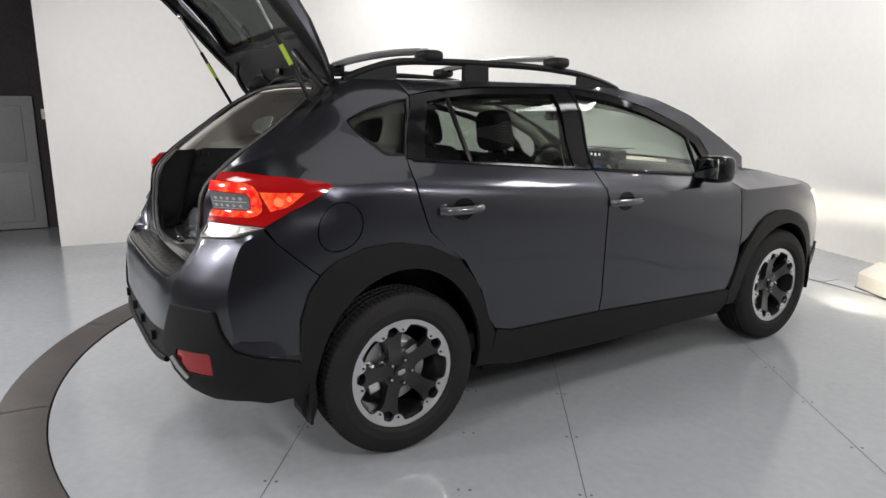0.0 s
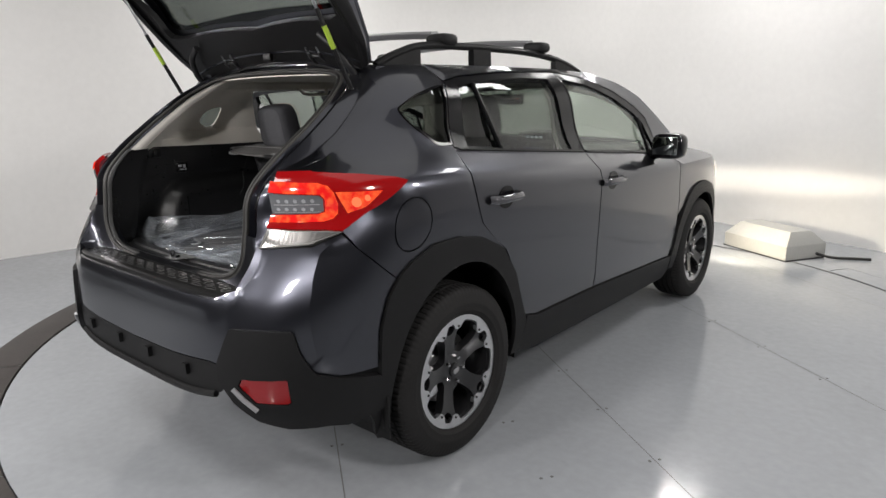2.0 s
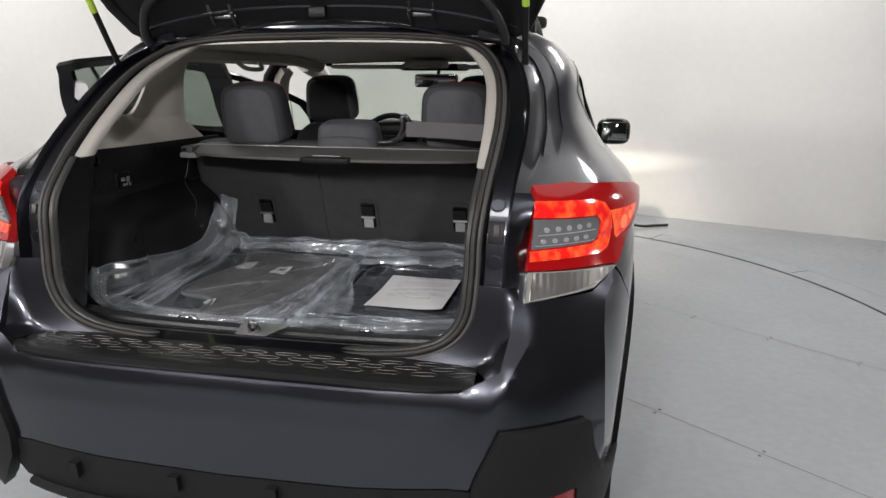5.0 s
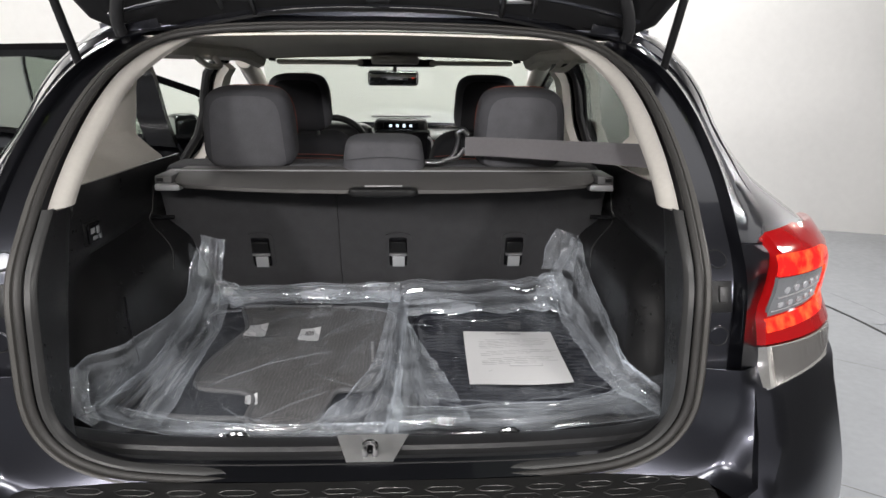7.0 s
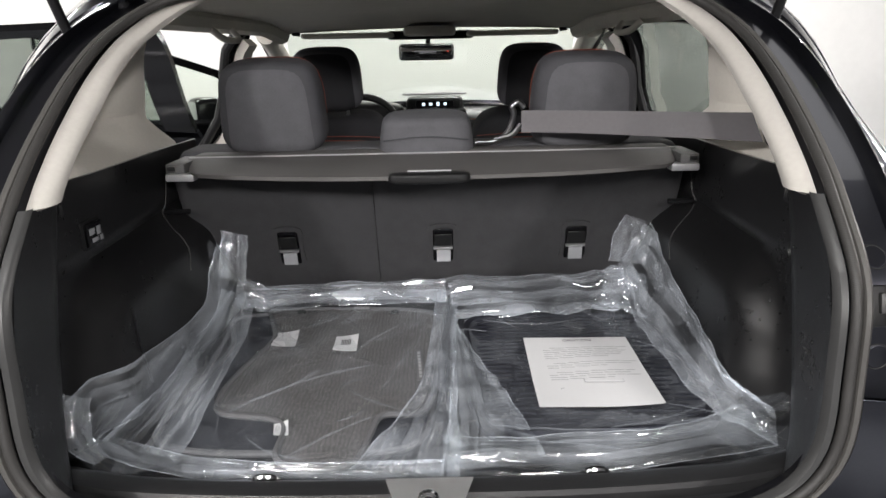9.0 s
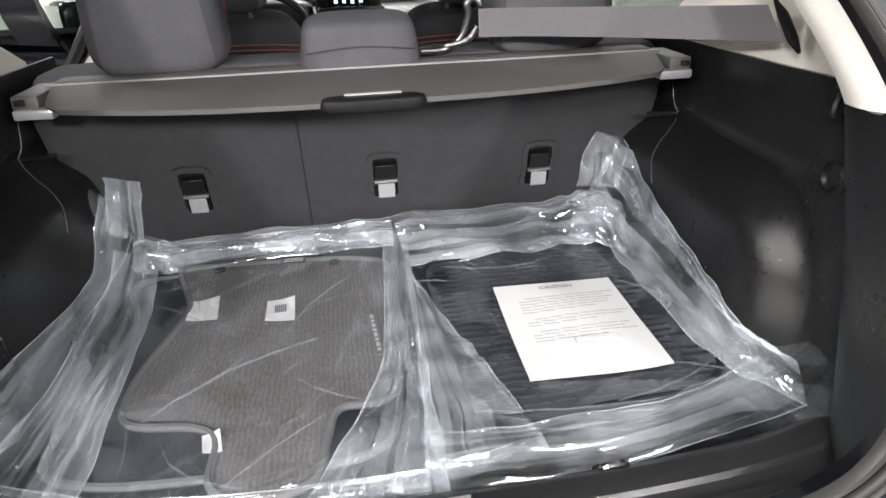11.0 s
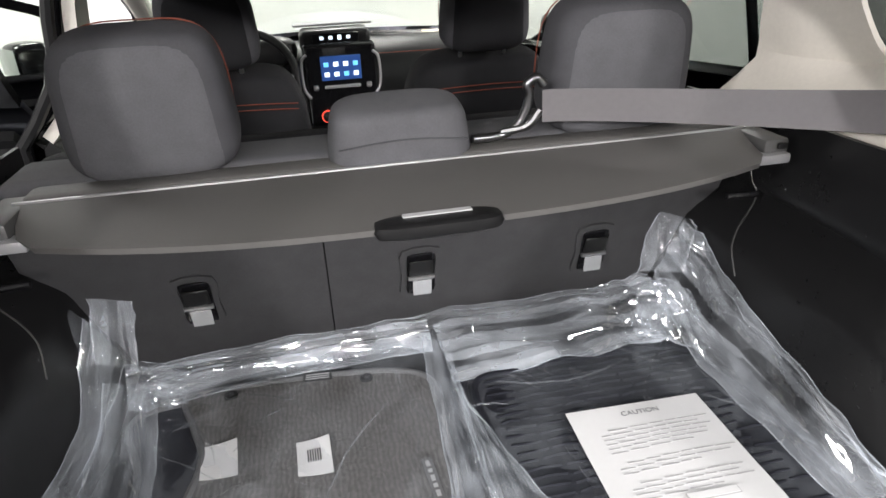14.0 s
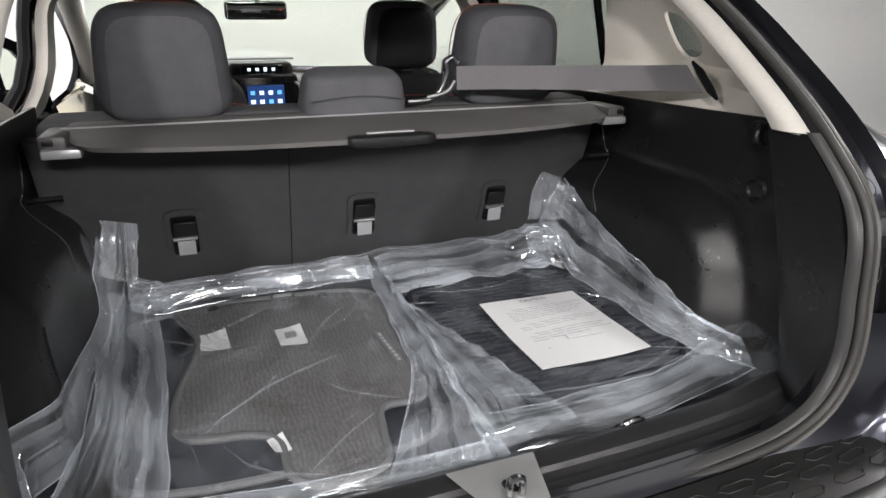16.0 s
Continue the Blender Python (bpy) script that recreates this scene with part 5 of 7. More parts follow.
RIM = 1.055
b = skin([circle((0, 0), 0.205, 80)] + spoke_holes, rim_face, 0.02, 0.035)
wheel_meshes["spokes"] = mesh_of("spokes", b, M_RIMK)
b = skin([circle((0, 0), 0.2285, 120), sil_in], ring_shape, 0.012, 0.02)
wheel_meshes["rim_edge"] = mesh_of("rim_edge", b, M_ALLOY)
wheel_meshes["tyre"] = mesh_of("tyre", tyre_mesh(), M_RUBBER, 30)
wheel_meshes["barrel"] = mesh_of("barrel", thicken(lathe([(0.088, 0.226), (0.075, 0.212), (0.02, 0.205), (-0.09, 0.208), (-0.10, 0.225)], 64), 0.006), M_RIMK)
wheel_meshes["brake_disc"] = mesh_of("brake_disc", lathe([(0.025, 0.03), (0.030, 0.085), (0.012, 0.09), (0.012, 0.145), (-0.012, 0.145), (-0.012, 0.03)], 48), M_STEEL)
wheel_meshes["caliper"] = mesh_of("caliper", rbox((0.03, -0.125, 0.015), (0.06, 0.06, 0.13), 0.015, 3), M_ALLOY)
wheel_meshes["centre_cap"] = mesh_of("centre_cap", lathe([(0.066, 0.031), (0.076, 0.029), (0.079, 0.022), (0.080, 0.0)], 32), M_RIMK)
wheel_meshes["cap_badge"] = mesh_of("cap_badge", cushion((0.080, 0, 0), (0.006, 0.036, 0.022), 0.6, 1.0, 20, 8), M_SILVER)
b = bmesh.new()
lathe([(0.05, 0.0095), (0.078, 0.0095), (0.083, 0.006), (0.083, 0.0)], 6, b)
wheel_meshes["lug_nut"] = mesh_of("lug_nut", b, M_CHROME)
wheel_meshes["rivet"] = mesh_of("rivet", lathe([(0.086, 0.0048), (0.098, 0.0048), (0.098, 0.0)], 12), M_INK)
for wy in (0.0, 2.665):
    for sx in (1, -1):
        m = Matrix.Translation((0.778 * sx, wy, 0.352)) @ Matrix.Diagonal((sx, 1, 1, 1)) @ Matrix.Rotation(radians(14), 4, "X")
        wmesh = wheel_meshes["barrel"]
        wheel = part("wheel", None, None, car, "black five-spoke alloy wheel with a machined edge", mesh=wmesh)
        wheel.matrix_basis = m
        for nm in ("tyre", "spokes", "rim_edge", "brake_disc", "caliper", "centre_cap", "cap_badge"):
            o = part(nm, None, None, wheel, mesh=wheel_meshes[nm])
            if nm in ("spokes", "rim_edge"):
                o.scale = (1, RIM, RIM)
        for k in range(5):
            o = part("lug_nut", None, None, wheel, mesh=wheel_meshes["lug_nut"])
            o.matrix_basis = Matrix.Rotation(2 * math.pi * (k + 0.5) / 5, 4, "X") @ Matrix.Translation((0, 0, 0.052)) @ Matrix.Translation((-0.004, 0, 0))
            for s in (-14, 14):
                o = part("rivet", None, None, wheel, mesh=wheel_meshes["rivet"])
                o.matrix_basis = Matrix.Rotation(2 * math.pi * k / 5 + radians(s), 4, "X") @ Matrix.Translation((0, 0, 0.192))
        # arch liner
        b = bmesh.new()
        rows = [[((x * sx), wy + 0.42 * math.cos(t) * (0.93 if r0 else 1), 0.36 + 0.45 * math.sin(t)) for t in np.linspace(-0.2, math.pi + 0.2, 24)] for x, r0 in ((0.86, 0), (0.62, 0))]
        lin = loft(rows)
        v = [x for x in lin.verts if abs(x.co.x) < 0.63]
        lin.faces.new(v)
        part("wheel_arch_liner", lin, M_INK, car)
part("underbody", rbox((0, 1.50, 0.31), (1.20, 3.7, 0.12), 0.04, 2), M_INK, car)

# ---- roof rails and cross bars ----
for sx in (1, -1):
    def rz(y):
        return 1.560 - 0.012 * ss(0.9, 1.5, y)
    pts = arc([(0.565 * sx, -0.10, 1.548), (0.565 * sx, 0.02, 1.592), (0.562 * sx, 0.18, 1.628), (0.558 * sx, 0.50, 1.636), (0.555 * sx, 0.90, 1.632), (0.553 * sx, 1.18, 1.612), (0.550 * sx, 1.36, 1.580), (0.548 * sx, 1.52, 1.535)], 6)
    rail = part("roof_rail", tube(pts, [0.012] + [0.021] * (len(pts) - 2) + [0.010], 12, flat=0.75), M_BLACKP, car, "black raised roof rail")
    for y0, y1 in ((-0.07, 0.12), (0.50, 0.62), (1.22, 1.50)):
        zz = [z for z in (y0, y1)]
        prof = [p for p in pts if y0 - 0.04 <= p.y <= y1 + 0.04]
        rows = [[(p.x - 0.014 * sx, p.y, 1.53), (p.x - 0.014 * sx, p.y, p.z), (p.x + 0.016 * sx, p.y, p.z), (p.x + 0.018 * sx, p.y, 1.53)] for p in prof]
        if len(rows) > 1:
            part("rail_foot", loft(rows, closed=True, cap=True), M_BLACKP, rail)
for y in (0.33, 1.08):
    cb = part("cross_bar", thicken(loft([[(x, y + dy, 1.684 + 0.018 * (1 - (x / 0.5) ** 2) + dz) for dy, dz in ((-0.035, 0.0), (-0.02, 0.011), (0.01, 0.014), (0.035, 0.0))] for x in np.linspace(-0.5, 0.5, 15)]), 0.02), M_SILVER, car, "roof cross bar with silver top")
    for sx in (1, -1):
        part("bar_clamp", cushion((0.535 * sx, y, 1.658), (0.12, 0.105, 0.055), 0.6, 0.5, 20, 10), M_BLACKP, cb)
part("antenna_fin", cushion((0.0, -0.02, 1.60), (0.05, 0.16, 0.07), 0.9, 0.8, 16, 10, taper=0.6), M_GLOSSK, car)

# ---- tailgate, raised on its struts ----
M_DKSTEEL = mat("dark_steel", (0.16, 0.16, 0.165), 0.3, metal=1.0, var=0.1, scale=40)
M_PLATE = mat("brushed_plate", (0.60, 0.60, 0.60), 0.36, metal=0.4, var=0.05, scale=40)
M_GREYD = mat("dark_grey_plastic", (0.06, 0.06, 0.06), 0.45, var=0.08, scale=20)
M_ICON_C = mat("screen_cyan", (0.1, 0.3, 0.5), 0.3, emit=(0.15, 0.55, 1.0), emit_power=0.8)
HINGE = Vector((0, -0.150, 1.572))
GATE_M = Matrix.Translation(HINGE) @ Matrix.Rotation(radians(-86), 4, "X") @ Matrix.Translation(-HINGE)
g_y = herm([0, 0.25, 0.5, 0.62, 0.75, 0.92, 1.0], [-0.150, -0.40, -0.645, -0.745, -0.795, -0.800, -0.770])
g_z = herm([0, 0.25, 0.5, 0.62, 0.75, 0.92, 1.0], [1.585, 1.415, 1.225, 1.125, 1.000, 0.855, 0.800])
g_w = herm([0, 0.03, 0.07, 0.14, 0.25, 0.5, 0.75, 0.92, 1.0], [0.50, 0.575, 0.620, 0.645, 0.655, 0.66, 0.655, 0.64, 0.58])


def gate(d):
    def f(u, v):
        u, v = np.asarray(u, float), np.asarray(v, float)
        d_ = (d - 0.062) * (0.10 + 0.90 * ss(0.02, 0.30, v))
        return np.stack([g_w(v) * u, g_y(v) + 0.075 * np.abs(u) ** 2.6 + d_, g_z(v) - d_ * 0.5], axis=1)
    return f


G_OUT = [(-1, 0.0), (1, 0.0), (1, 0.05), (1, 0.12), (1, 0.5), (1, 0.9), (0.94, 1.0), (-0.94, 1.0), (-1, 0.9), (-1, 0.5), (-1, 0.12), (-1, 0.05)]
G_WIN = smooth_poly([(-0.78, 0.19), (0, 0.17), (0.78, 0.19), (0.85, 0.30), (0.84, 0.50), (0.0, 0.53), (-0.84, 0.50), (-0.85, 0.30)], 4)


def gm(b):
    b.transform(GATE_M)
    return b


tg = part("tailgate", gm(skin([G_OUT, G_WIN], gate(0.0), 0.09, 0.012)), M_PAINT, car, "raised tailgate")
part("gate_trim", gm(skin([shrink(G_OUT, 0.03), smooth_poly(shrink(G_WIN, -0.03), 1)], gate(0.070), 0.07, 0.03)), M_INK, tg, "black inner tailgate trim")
part("gate_rim", gm(loft([[Vector(gate(d)([u], [v])[0]) for u, v in dense(G_OUT, 0.08)] for d in (0.004, 0.020, 0.034)], closed=True)), M_PAINT, tg)
part("inner_rim", gm(loft([[Vector(gate(d)([u * k], [v])[0]) for u, v in dense(G_OUT, 0.08)] for d, k in ((0.033, 0.999), (0.060, 0.995), (0.085, 0.980), (0.092, 0.955), (0.086, 0.935))], closed=True)), M_INK, tg, "black inner edge of the tailgate")
part("rear_window", gm(skin([smooth_poly(shrink(G_WIN, -0.02), 1)], gate(0.016), 0.12, 0.004)), M_TINTD, tg, "dark tinted rear window").visible_shadow = False
part("lower_trim", gm(skin([smooth_poly([(-0.80, 0.60), (0.80, 0.60), (0.82, 0.90), (-0.82, 0.90)], 3)], gate(0.075), 0.09, 0.03)), M_INK, tg, "moulded black trim panel")
part("gate_lip", gm(tube([Vector(gate(0.03)([u], [0.045])[0]) for u in np.linspace(-0.97, 0.97, 21)], 0.007, 8)), M_PAINT, tg)
for x in (-0.30, 0.30):
    h = part("gate_hinge", rbox((x, -0.150, 1.594), (0.085, 0.030, 0.016), 0.004, 2), M_DKSTEEL, tg)
    for dx in (-0.033, 0.033):
        part("hinge_arm", tube([(x + dx, -0.13, 1.562), (x + dx, -0.165, 1.585), (x + dx, -0.185, 1.625)], 0.006, 8), M_DKSTEEL, h)
        b = bmesh.new()
        bmesh.ops.create_uvsphere(b, u_segments=10, v_segments=6, radius=0.009)
        bmesh.ops.translate(b, vec=(x + dx, -0.172, 1.605), verts=b.verts)
        part("hinge_bolt", b, M_CHROME, h)
part("gate_striker", rbox((0.0, -0.175, 1.600), (0.05, 0.02, 0.03), 0.004), M_INK, tg)
for sx in (1, -1):
    A, B = Vector((0.595 * sx, -0.243, 1.440)), Vector((0.600 * sx, -0.485, 1.895))
    st = part("gas_strut", tube([A + (B - A) * 0.02, A + (B - A) * 0.62], 0.0085, 12), M_INK, car, "black gas strut with a lime sleeve")
    part("strut_rod", tube([A + (B - A) * 0.60, B], 0.005, 10), M_STEEL, st)
    part("lime_sleeve", tube([A + (B - A) * 0.34, A + (B - A) * 0.50], 0.0094, 12), M_LIME, st, "lime green sleeve")
    for P in (A, B):
        b = bmesh.new()
        bmesh.ops.create_uvsphere(b, u_segments=12, v_segments=8, radius=0.014)
        bmesh.ops.translate(b, vec=P, verts=b.verts)
        part("ball_joint", b, M_STEEL, st)
    part("strut_bracket", rbox(A + Vector((0.004 * sx, 0.010, -0.004)), (0.030, 0.02, 0.05), 0.006), M_INK, st)
    part("washer_hose", tube(arc([(0.535 * sx, -0.165, 1.500), (0.530 * sx, -0.205, 1.548), (0.495 * sx, -0.240, 1.612), (0.43 * sx, -0.250, 1.660)], 6), 0.013, 10), M_SEAL, car, "black cable gaiter")

# ---- interior trim ----
def liner_x(y):
    return np.interp(y, [-0.70, -0.60, -0.45, -0.25, 0.3], [0.525, 0.548, 0.590, 0.618, 0.63])


def strip_edge(z):
    return np.interp(z, [0.78, 0.855, 0.945, 1.034, 1.106, 1.182, 1.23], [-0.592, -0.577, -0.557, -0.535, -0.514, -0.488, -0.470])


def cargo_side(y, z):
    """The moulded side of the luggage bay: a strip by the opening, a pocket behind it, then the wheel box."""
    y, z = np.asarray(y, float), np.asarray(z, float)
    ye = strip_edge(z)
    yo = fr_y(z) + 0.004
    x0 = np.maximum(0.44, np.interp(z, [p.y for p in SEAL_LINE], [p.x for p in SEAL_LINE]) - 0.026)
    strip = x0 + (0.531 - x0) * np.clip((y - yo) / np.maximum(ye - yo, 0.03), 0, 1) ** 0.7
    deep = 0.602 - 0.008 * ss(1.076, 1.088, z) + 0.016 * ss(-0.30, 0.10, y) - 0.015 * ss(0.95, 0.80, z)
    yb = np.interp(z, [0.80, 0.87, 0.95, 1.02, 1.07], [-0.452, -0.438, -0.412, -0.370, -0.32])
    deep = deep - 0.064 * ss(yb - 0.03, yb + 0.075, y) * (1 - ss(0.985, 1.075, z))
    deep = deep - 0.042 * np.exp(-((y - 0.12) / 0.24) ** 4) * (1 - ss(0.80, 1.06, z))
    s = ss(ye - 0.003, ye + 0.022, y)
    return np.stack([strip * (1 - s) + deep * s, y, z], axis=1)


e_y = herm([1.18, 1.226, 1.33, 1.44, 1.50, 1.53], [-0.530, -0.500, -0.370, -0.220, -0.140, -0.105])
e_x = herm([1.18, 1.226, 1.33, 1.44, 1.50, 1.53], [0.513, 0.512, 0.508, 0.478, 0.415, 0.36])


def pillar_trim(y, z):
    """The pale trim between the opening, the quarter window and the roof."""
    y, z = np.asarray(y, float), np.asarray(z, float)
    t = np.clip((y - e_y(z)) / 0.36, 0, 1)
    xi = W(np.clip(y, -0.1, 2.4), z) - 0.045 - 0.045 * ss(-0.02, 0.14, y)
    # the flank also draws in towards the rear
    q = body(np.array([ay(float(v), float(w)) for v, w in zip(y, z)]), z)[:, 0] - 0.04 - 0.045 * ss(-0.02, 0.14, y)
    xi = np.minimum(xi, np.maximum(q, 0.40))
    ee = e_x(z)
    x = ee + (xi - ee) * np.sin(t * math.pi / 2) ** 0.8
    # it runs down on to the top of the black side trim
    k = ss(1.29, 1.20, z) * ss(0.0, 0.10, y - e_y(z))
    return np.stack([x * (1 - k) + np.minimum(x, liner_x(y) + 0.004) * k, y, z], axis=1)


for sx in (1, -1):
    mir = sx < 0
    SIDE_LINE = [(y - float(strip_edge(z)), z) for y, z in dense([(-0.708, 0.78), (-0.698, 0.86), (-0.686, 0.96), (-0.663, 1.08), (-0.630, 1.155), (-0.561, 1.222), (-0.40, 1.222), (-0.05, 1.212), (0.30, 1.205), (0.30, 0.78)], 0.03)]
    cs = part("cargo_side_trim", skin([SIDE_LINE], lambda a, z: cargo_side(a + strip_edge(z), z), 0.015, -0.008, mirror=mir), M_SIDE, car, "black moulded luggage bay side trim")
    TR = [(-0.498, 1.222), (-0.360, 1.338), (-0.213, 1.446), (-0.133, 1.504), (-0.108, 1.524), (0.15, 1.512), (0.20, 1.30), (0.24, 1.178), (-0.05, 1.180), (-0.40, 1.204)]
    part("pillar_trim", skin([TR, smooth_poly([(-0.118, 1.340), (-0.106, 1.316), (-0.055, 1.292), (-0.02, 1.310), (0.01, 1.385), (-0.03, 1.390), (-0.09, 1.372)], 4)], pillar_trim, 0.03, -0.010, mirror=mir), M_BEIGE, car, "light grey pillar trim")
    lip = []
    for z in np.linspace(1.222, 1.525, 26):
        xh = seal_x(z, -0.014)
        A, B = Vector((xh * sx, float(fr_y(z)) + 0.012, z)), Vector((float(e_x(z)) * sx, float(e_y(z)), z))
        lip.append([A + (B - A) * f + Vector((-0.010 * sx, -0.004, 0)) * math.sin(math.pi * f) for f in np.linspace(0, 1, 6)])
    # edge of the pale trim, in the copy darkened against the light
    part("pillar_trim_edge", thicken(loft(lip), 0.006), M_LIP, car, "trim edge round the opening, coloured darker to offset strong light")
    # centre pillar
    part("centre_pillar_trim", skin([[(1.00, 1.10), (1.14, 1.10), (1.09, 1.50), (0.985, 1.50)]], pushed(-0.055), 0.05, 0.03, mirror=mir), M_BEIGE, car)
    part("centre_pillar_lower", skin([[(0.98, 0.45), (1.20, 0.45), (1.14, 1.10), (1.00, 1.10)]], pushed(-0.075), 0.08, 0.03, mirror=mir), M_INK, car)
    part("centre_pillar_seal", tube([Vector((sx, 1, 1)) * Vector(pushed(-0.03)([0.975 - (z - 1.1) * 0.06], [z])[0]) for z in np.linspace(0.5, 1.51, 14)], 0.016, 8), M_SEAL, car)
    part("centre_pillar_post", skin([[(1.01, 0.45), (1.17, 0.45), (1.10, 1.16), (1.055, 1.52), (0.99, 1.52), (1.02, 1.16)]], pushed(-0.025), 0.08, 0.02, mirror=mir), M_GLOSSK, car)
    part("screen_pillar_trim", tube([Vector((sx, 1, 1)) * Vector(pushed(-0.05)([y], [z])[0]) for y, z in ((1.25, 1.515), (1.5, 1.475), (1.75, 1.39), (1.98, 1.275), (2.2, 1.13))], 0.04, 10), M_BEIGE, car)
    part("roof_edge_trim", tube([Vector((sx, 1, 1)) * Vector((0.60, y, 1.505 - 0.03 * ss(1.0, 1.4, y))) for y in np.linspace(-0.02, 1.35, 14)], 0.035, 8), M_HEADL, car)
    part("grab_handle", tube(arc([(0.575 * sx, 0.42, 1.478), (0.55 * sx, 0.45, 1.452), (0.55 * sx, 0.58, 1.452), (0.575 * sx, 0.61, 1.478)], 4), 0.009, 8), M_BEIGE, car)
    part("door_sill_plate", rbox((0.77 * sx, 1.2, 0.40), (0.14, 2.0, 0.10), 0.02), M_INK, car)
    # tie-down and striker details
    part("seat_striker", tube([(0.60 * sx, 0.030, 1.074), (0.545 * sx, 0.036, 1.074)], 0.006, 8), M_GLOSSK, car)
    lp = Vector(((float(cargo_side([-0.298], [1.119])[0][0]) - 0.004) * sx, -0.298, 1.119))
    if sx < 0:
        cl = part("cargo_lamp", rbox(lp + Vector((0, 0.0, 0)), (0.010, 0.055, 0.042), 0.005), M_GLOSSK, cs, "small clear cargo lamp")
        for dy, dz, w, h in ((-0.012, 0.006, 0.018, 0.012), (0.010, 0.004, 0.014, 0.016), (-0.004, -0.010, 0.022, 0.008), (0.017, -0.011, 0.010, 0.010)):
            part("lamp_facet", rbox(lp + Vector((0.0055, dy, dz)), (0.002, w, h), 0.001), M_CELL, cl)
        part("lamp_bezel", rbox(lp + Vector((-0.006, 0, 0)), (0.012, 0.068, 0.054), 0.006), M_INK, cs)
    else:
        b = lathe([(-0.006, 0.022), (0.0, 0.024), (0.004, 0.018), (-0.004, 0.012), (-0.004, 0)], 20)
        b.transform(Matrix.Translation((float(cargo_side([-0.42], [1.098])[0][0]) - 0.001, -0.42, 1.098)) @ Matrix.Rotation(math.pi, 4, "Z"))
        part("power_socket", b, M_INK, cs)
    hk = part("hook_mount", rbox((0.588 * sx, -0.430, 1.196), (0.022, 0.064, 0.042), 0.006), M_INK, cs, "black bag hook mount")
    part("side_hook", tube(arc([(0.578 * sx, -0.430, 1.212), (0.562 * sx, -0.434, 1.208), (0.558 * sx, -0.436, 1.190), (0.572 * sx, -0.436, 1.182)], 4), 0.006, 8), M_INK, hk)
    part("trim_seam", tube([(float(cargo_side([y], [z])[0][0]) * sx, y, z) for y, z in dense([(0.085, 1.150), (0.060, 1.085), (0.025, 1.020), (-0.03, 0.955)], 0.015)[:14]], 0.0022, 6), M_SEAL2, cs)
    if sx < 0:
        part("side_groove", tube([(float(cargo_side([-0.312], [z])[0][0]) * sx, -0.312, z) for z in np.linspace(0.83, 0.98, 8)], 0.0028, 6), M_GLOSSK, cs)

# head lining, visors, inner mirror
rows = [[(x, y - 0.10 * (x / 0.6) ** 2 * ss(1.0, 1.5, y), 1.520 - 0.035 * ss(0.9, 1.5, y) + 0.018 * (1 - (x / 0.6) ** 2) - 0.012 * ss(0.05, -0.15, y)) for x in np.linspace(-0.61, 0.61, 21)] for y in np.linspace(-0.155, 1.47, 22)]
part("headliner", thicken(loft(rows), 0.005), M_HEADL, car, "pale grey fabric headliner")
for sx in (1, -1):
    v = part("sun_visor", rbox((0.33 * sx, 1.36, 1.470), (0.36, 0.15, 0.020), 0.009, 3, Matrix.Identity(4)), M_HEADL, car)
    part("visor_pivot", tube([(0.52 * sx, 1.33, 1.478), (0.55 * sx, 1.33, 1.482)], 0.008, 8), M_INK, v)
part("map_lamp", rbox((0.0, 1.28, 1.480), (0.20, 0.16, 0.035), 0.012, 3), M_BEIGE, car)
part("camera_housing", rbox((0.0, 1.48, 1.470), (0.36, 0.08, 0.035), 0.012, 3), M_INK, car, "black driver aid camera housing")
im = part("interior_mirror", rbox((-0.02, 1.62, 1.400), (0.245, 0.035, 0.072), 0.016, 4), M_INK, car, "black interior mirror")
part("mirror_face", rbox((-0.02, 1.600, 1.400), (0.228, 0.006, 0.058), 0.003, 2), M_MIRROR, im)
part("mirror_stalk", tube([(-0.02, 1.63, 1.41), (-0.01, 1.64, 1.455)], 0.01, 8), M_INK, im)
part("mirror_led", rbox((0.075, 1.5955, 1.402), (0.006, 0.003, 0.006), 0.001, 1), M_ICON_R, im)

# ---- rear seat ----
def seat_y(z):
    return 0.205 - 0.30 * (z - 0.79)


def seatback(x, z):
    x, z = np.asarray(x, float), np.asarray(z, float)
    return np.stack([x, seat_y(z) + 0.012 * (np.abs(x) / 0.6) ** 6, z], axis=1)


rs = part("rear_seat", rbox((0, 0.30, 0.98), (1.20, 0.16, 0.42), 0.05, 3, Matrix.Translation((0, 0.30, 0.98)) @ Matrix.Rotation(radians(16.5), 4, "X") @ Matrix.Translation((0, -0.30, -0.98))), M_FABRIC2, car, "split rear seat with a black felt back")
SPLITX = -0.135
for lo, hi in ((-0.606, SPLITX - 0.001), (SPLITX + 0.001, 0.606)):
    poly = [(max(lo, -0.53), 0.79), (min(hi, 0.55), 0.79), (min(hi, 0.60), 0.92), (hi, 1.165), (lo, 1.165), (max(lo, -0.60), 0.92)]
    part("seat_back_panel", skin([poly], seatback, 0.06, 0.02), M_SEATBACK, rs, "black felt seat back")
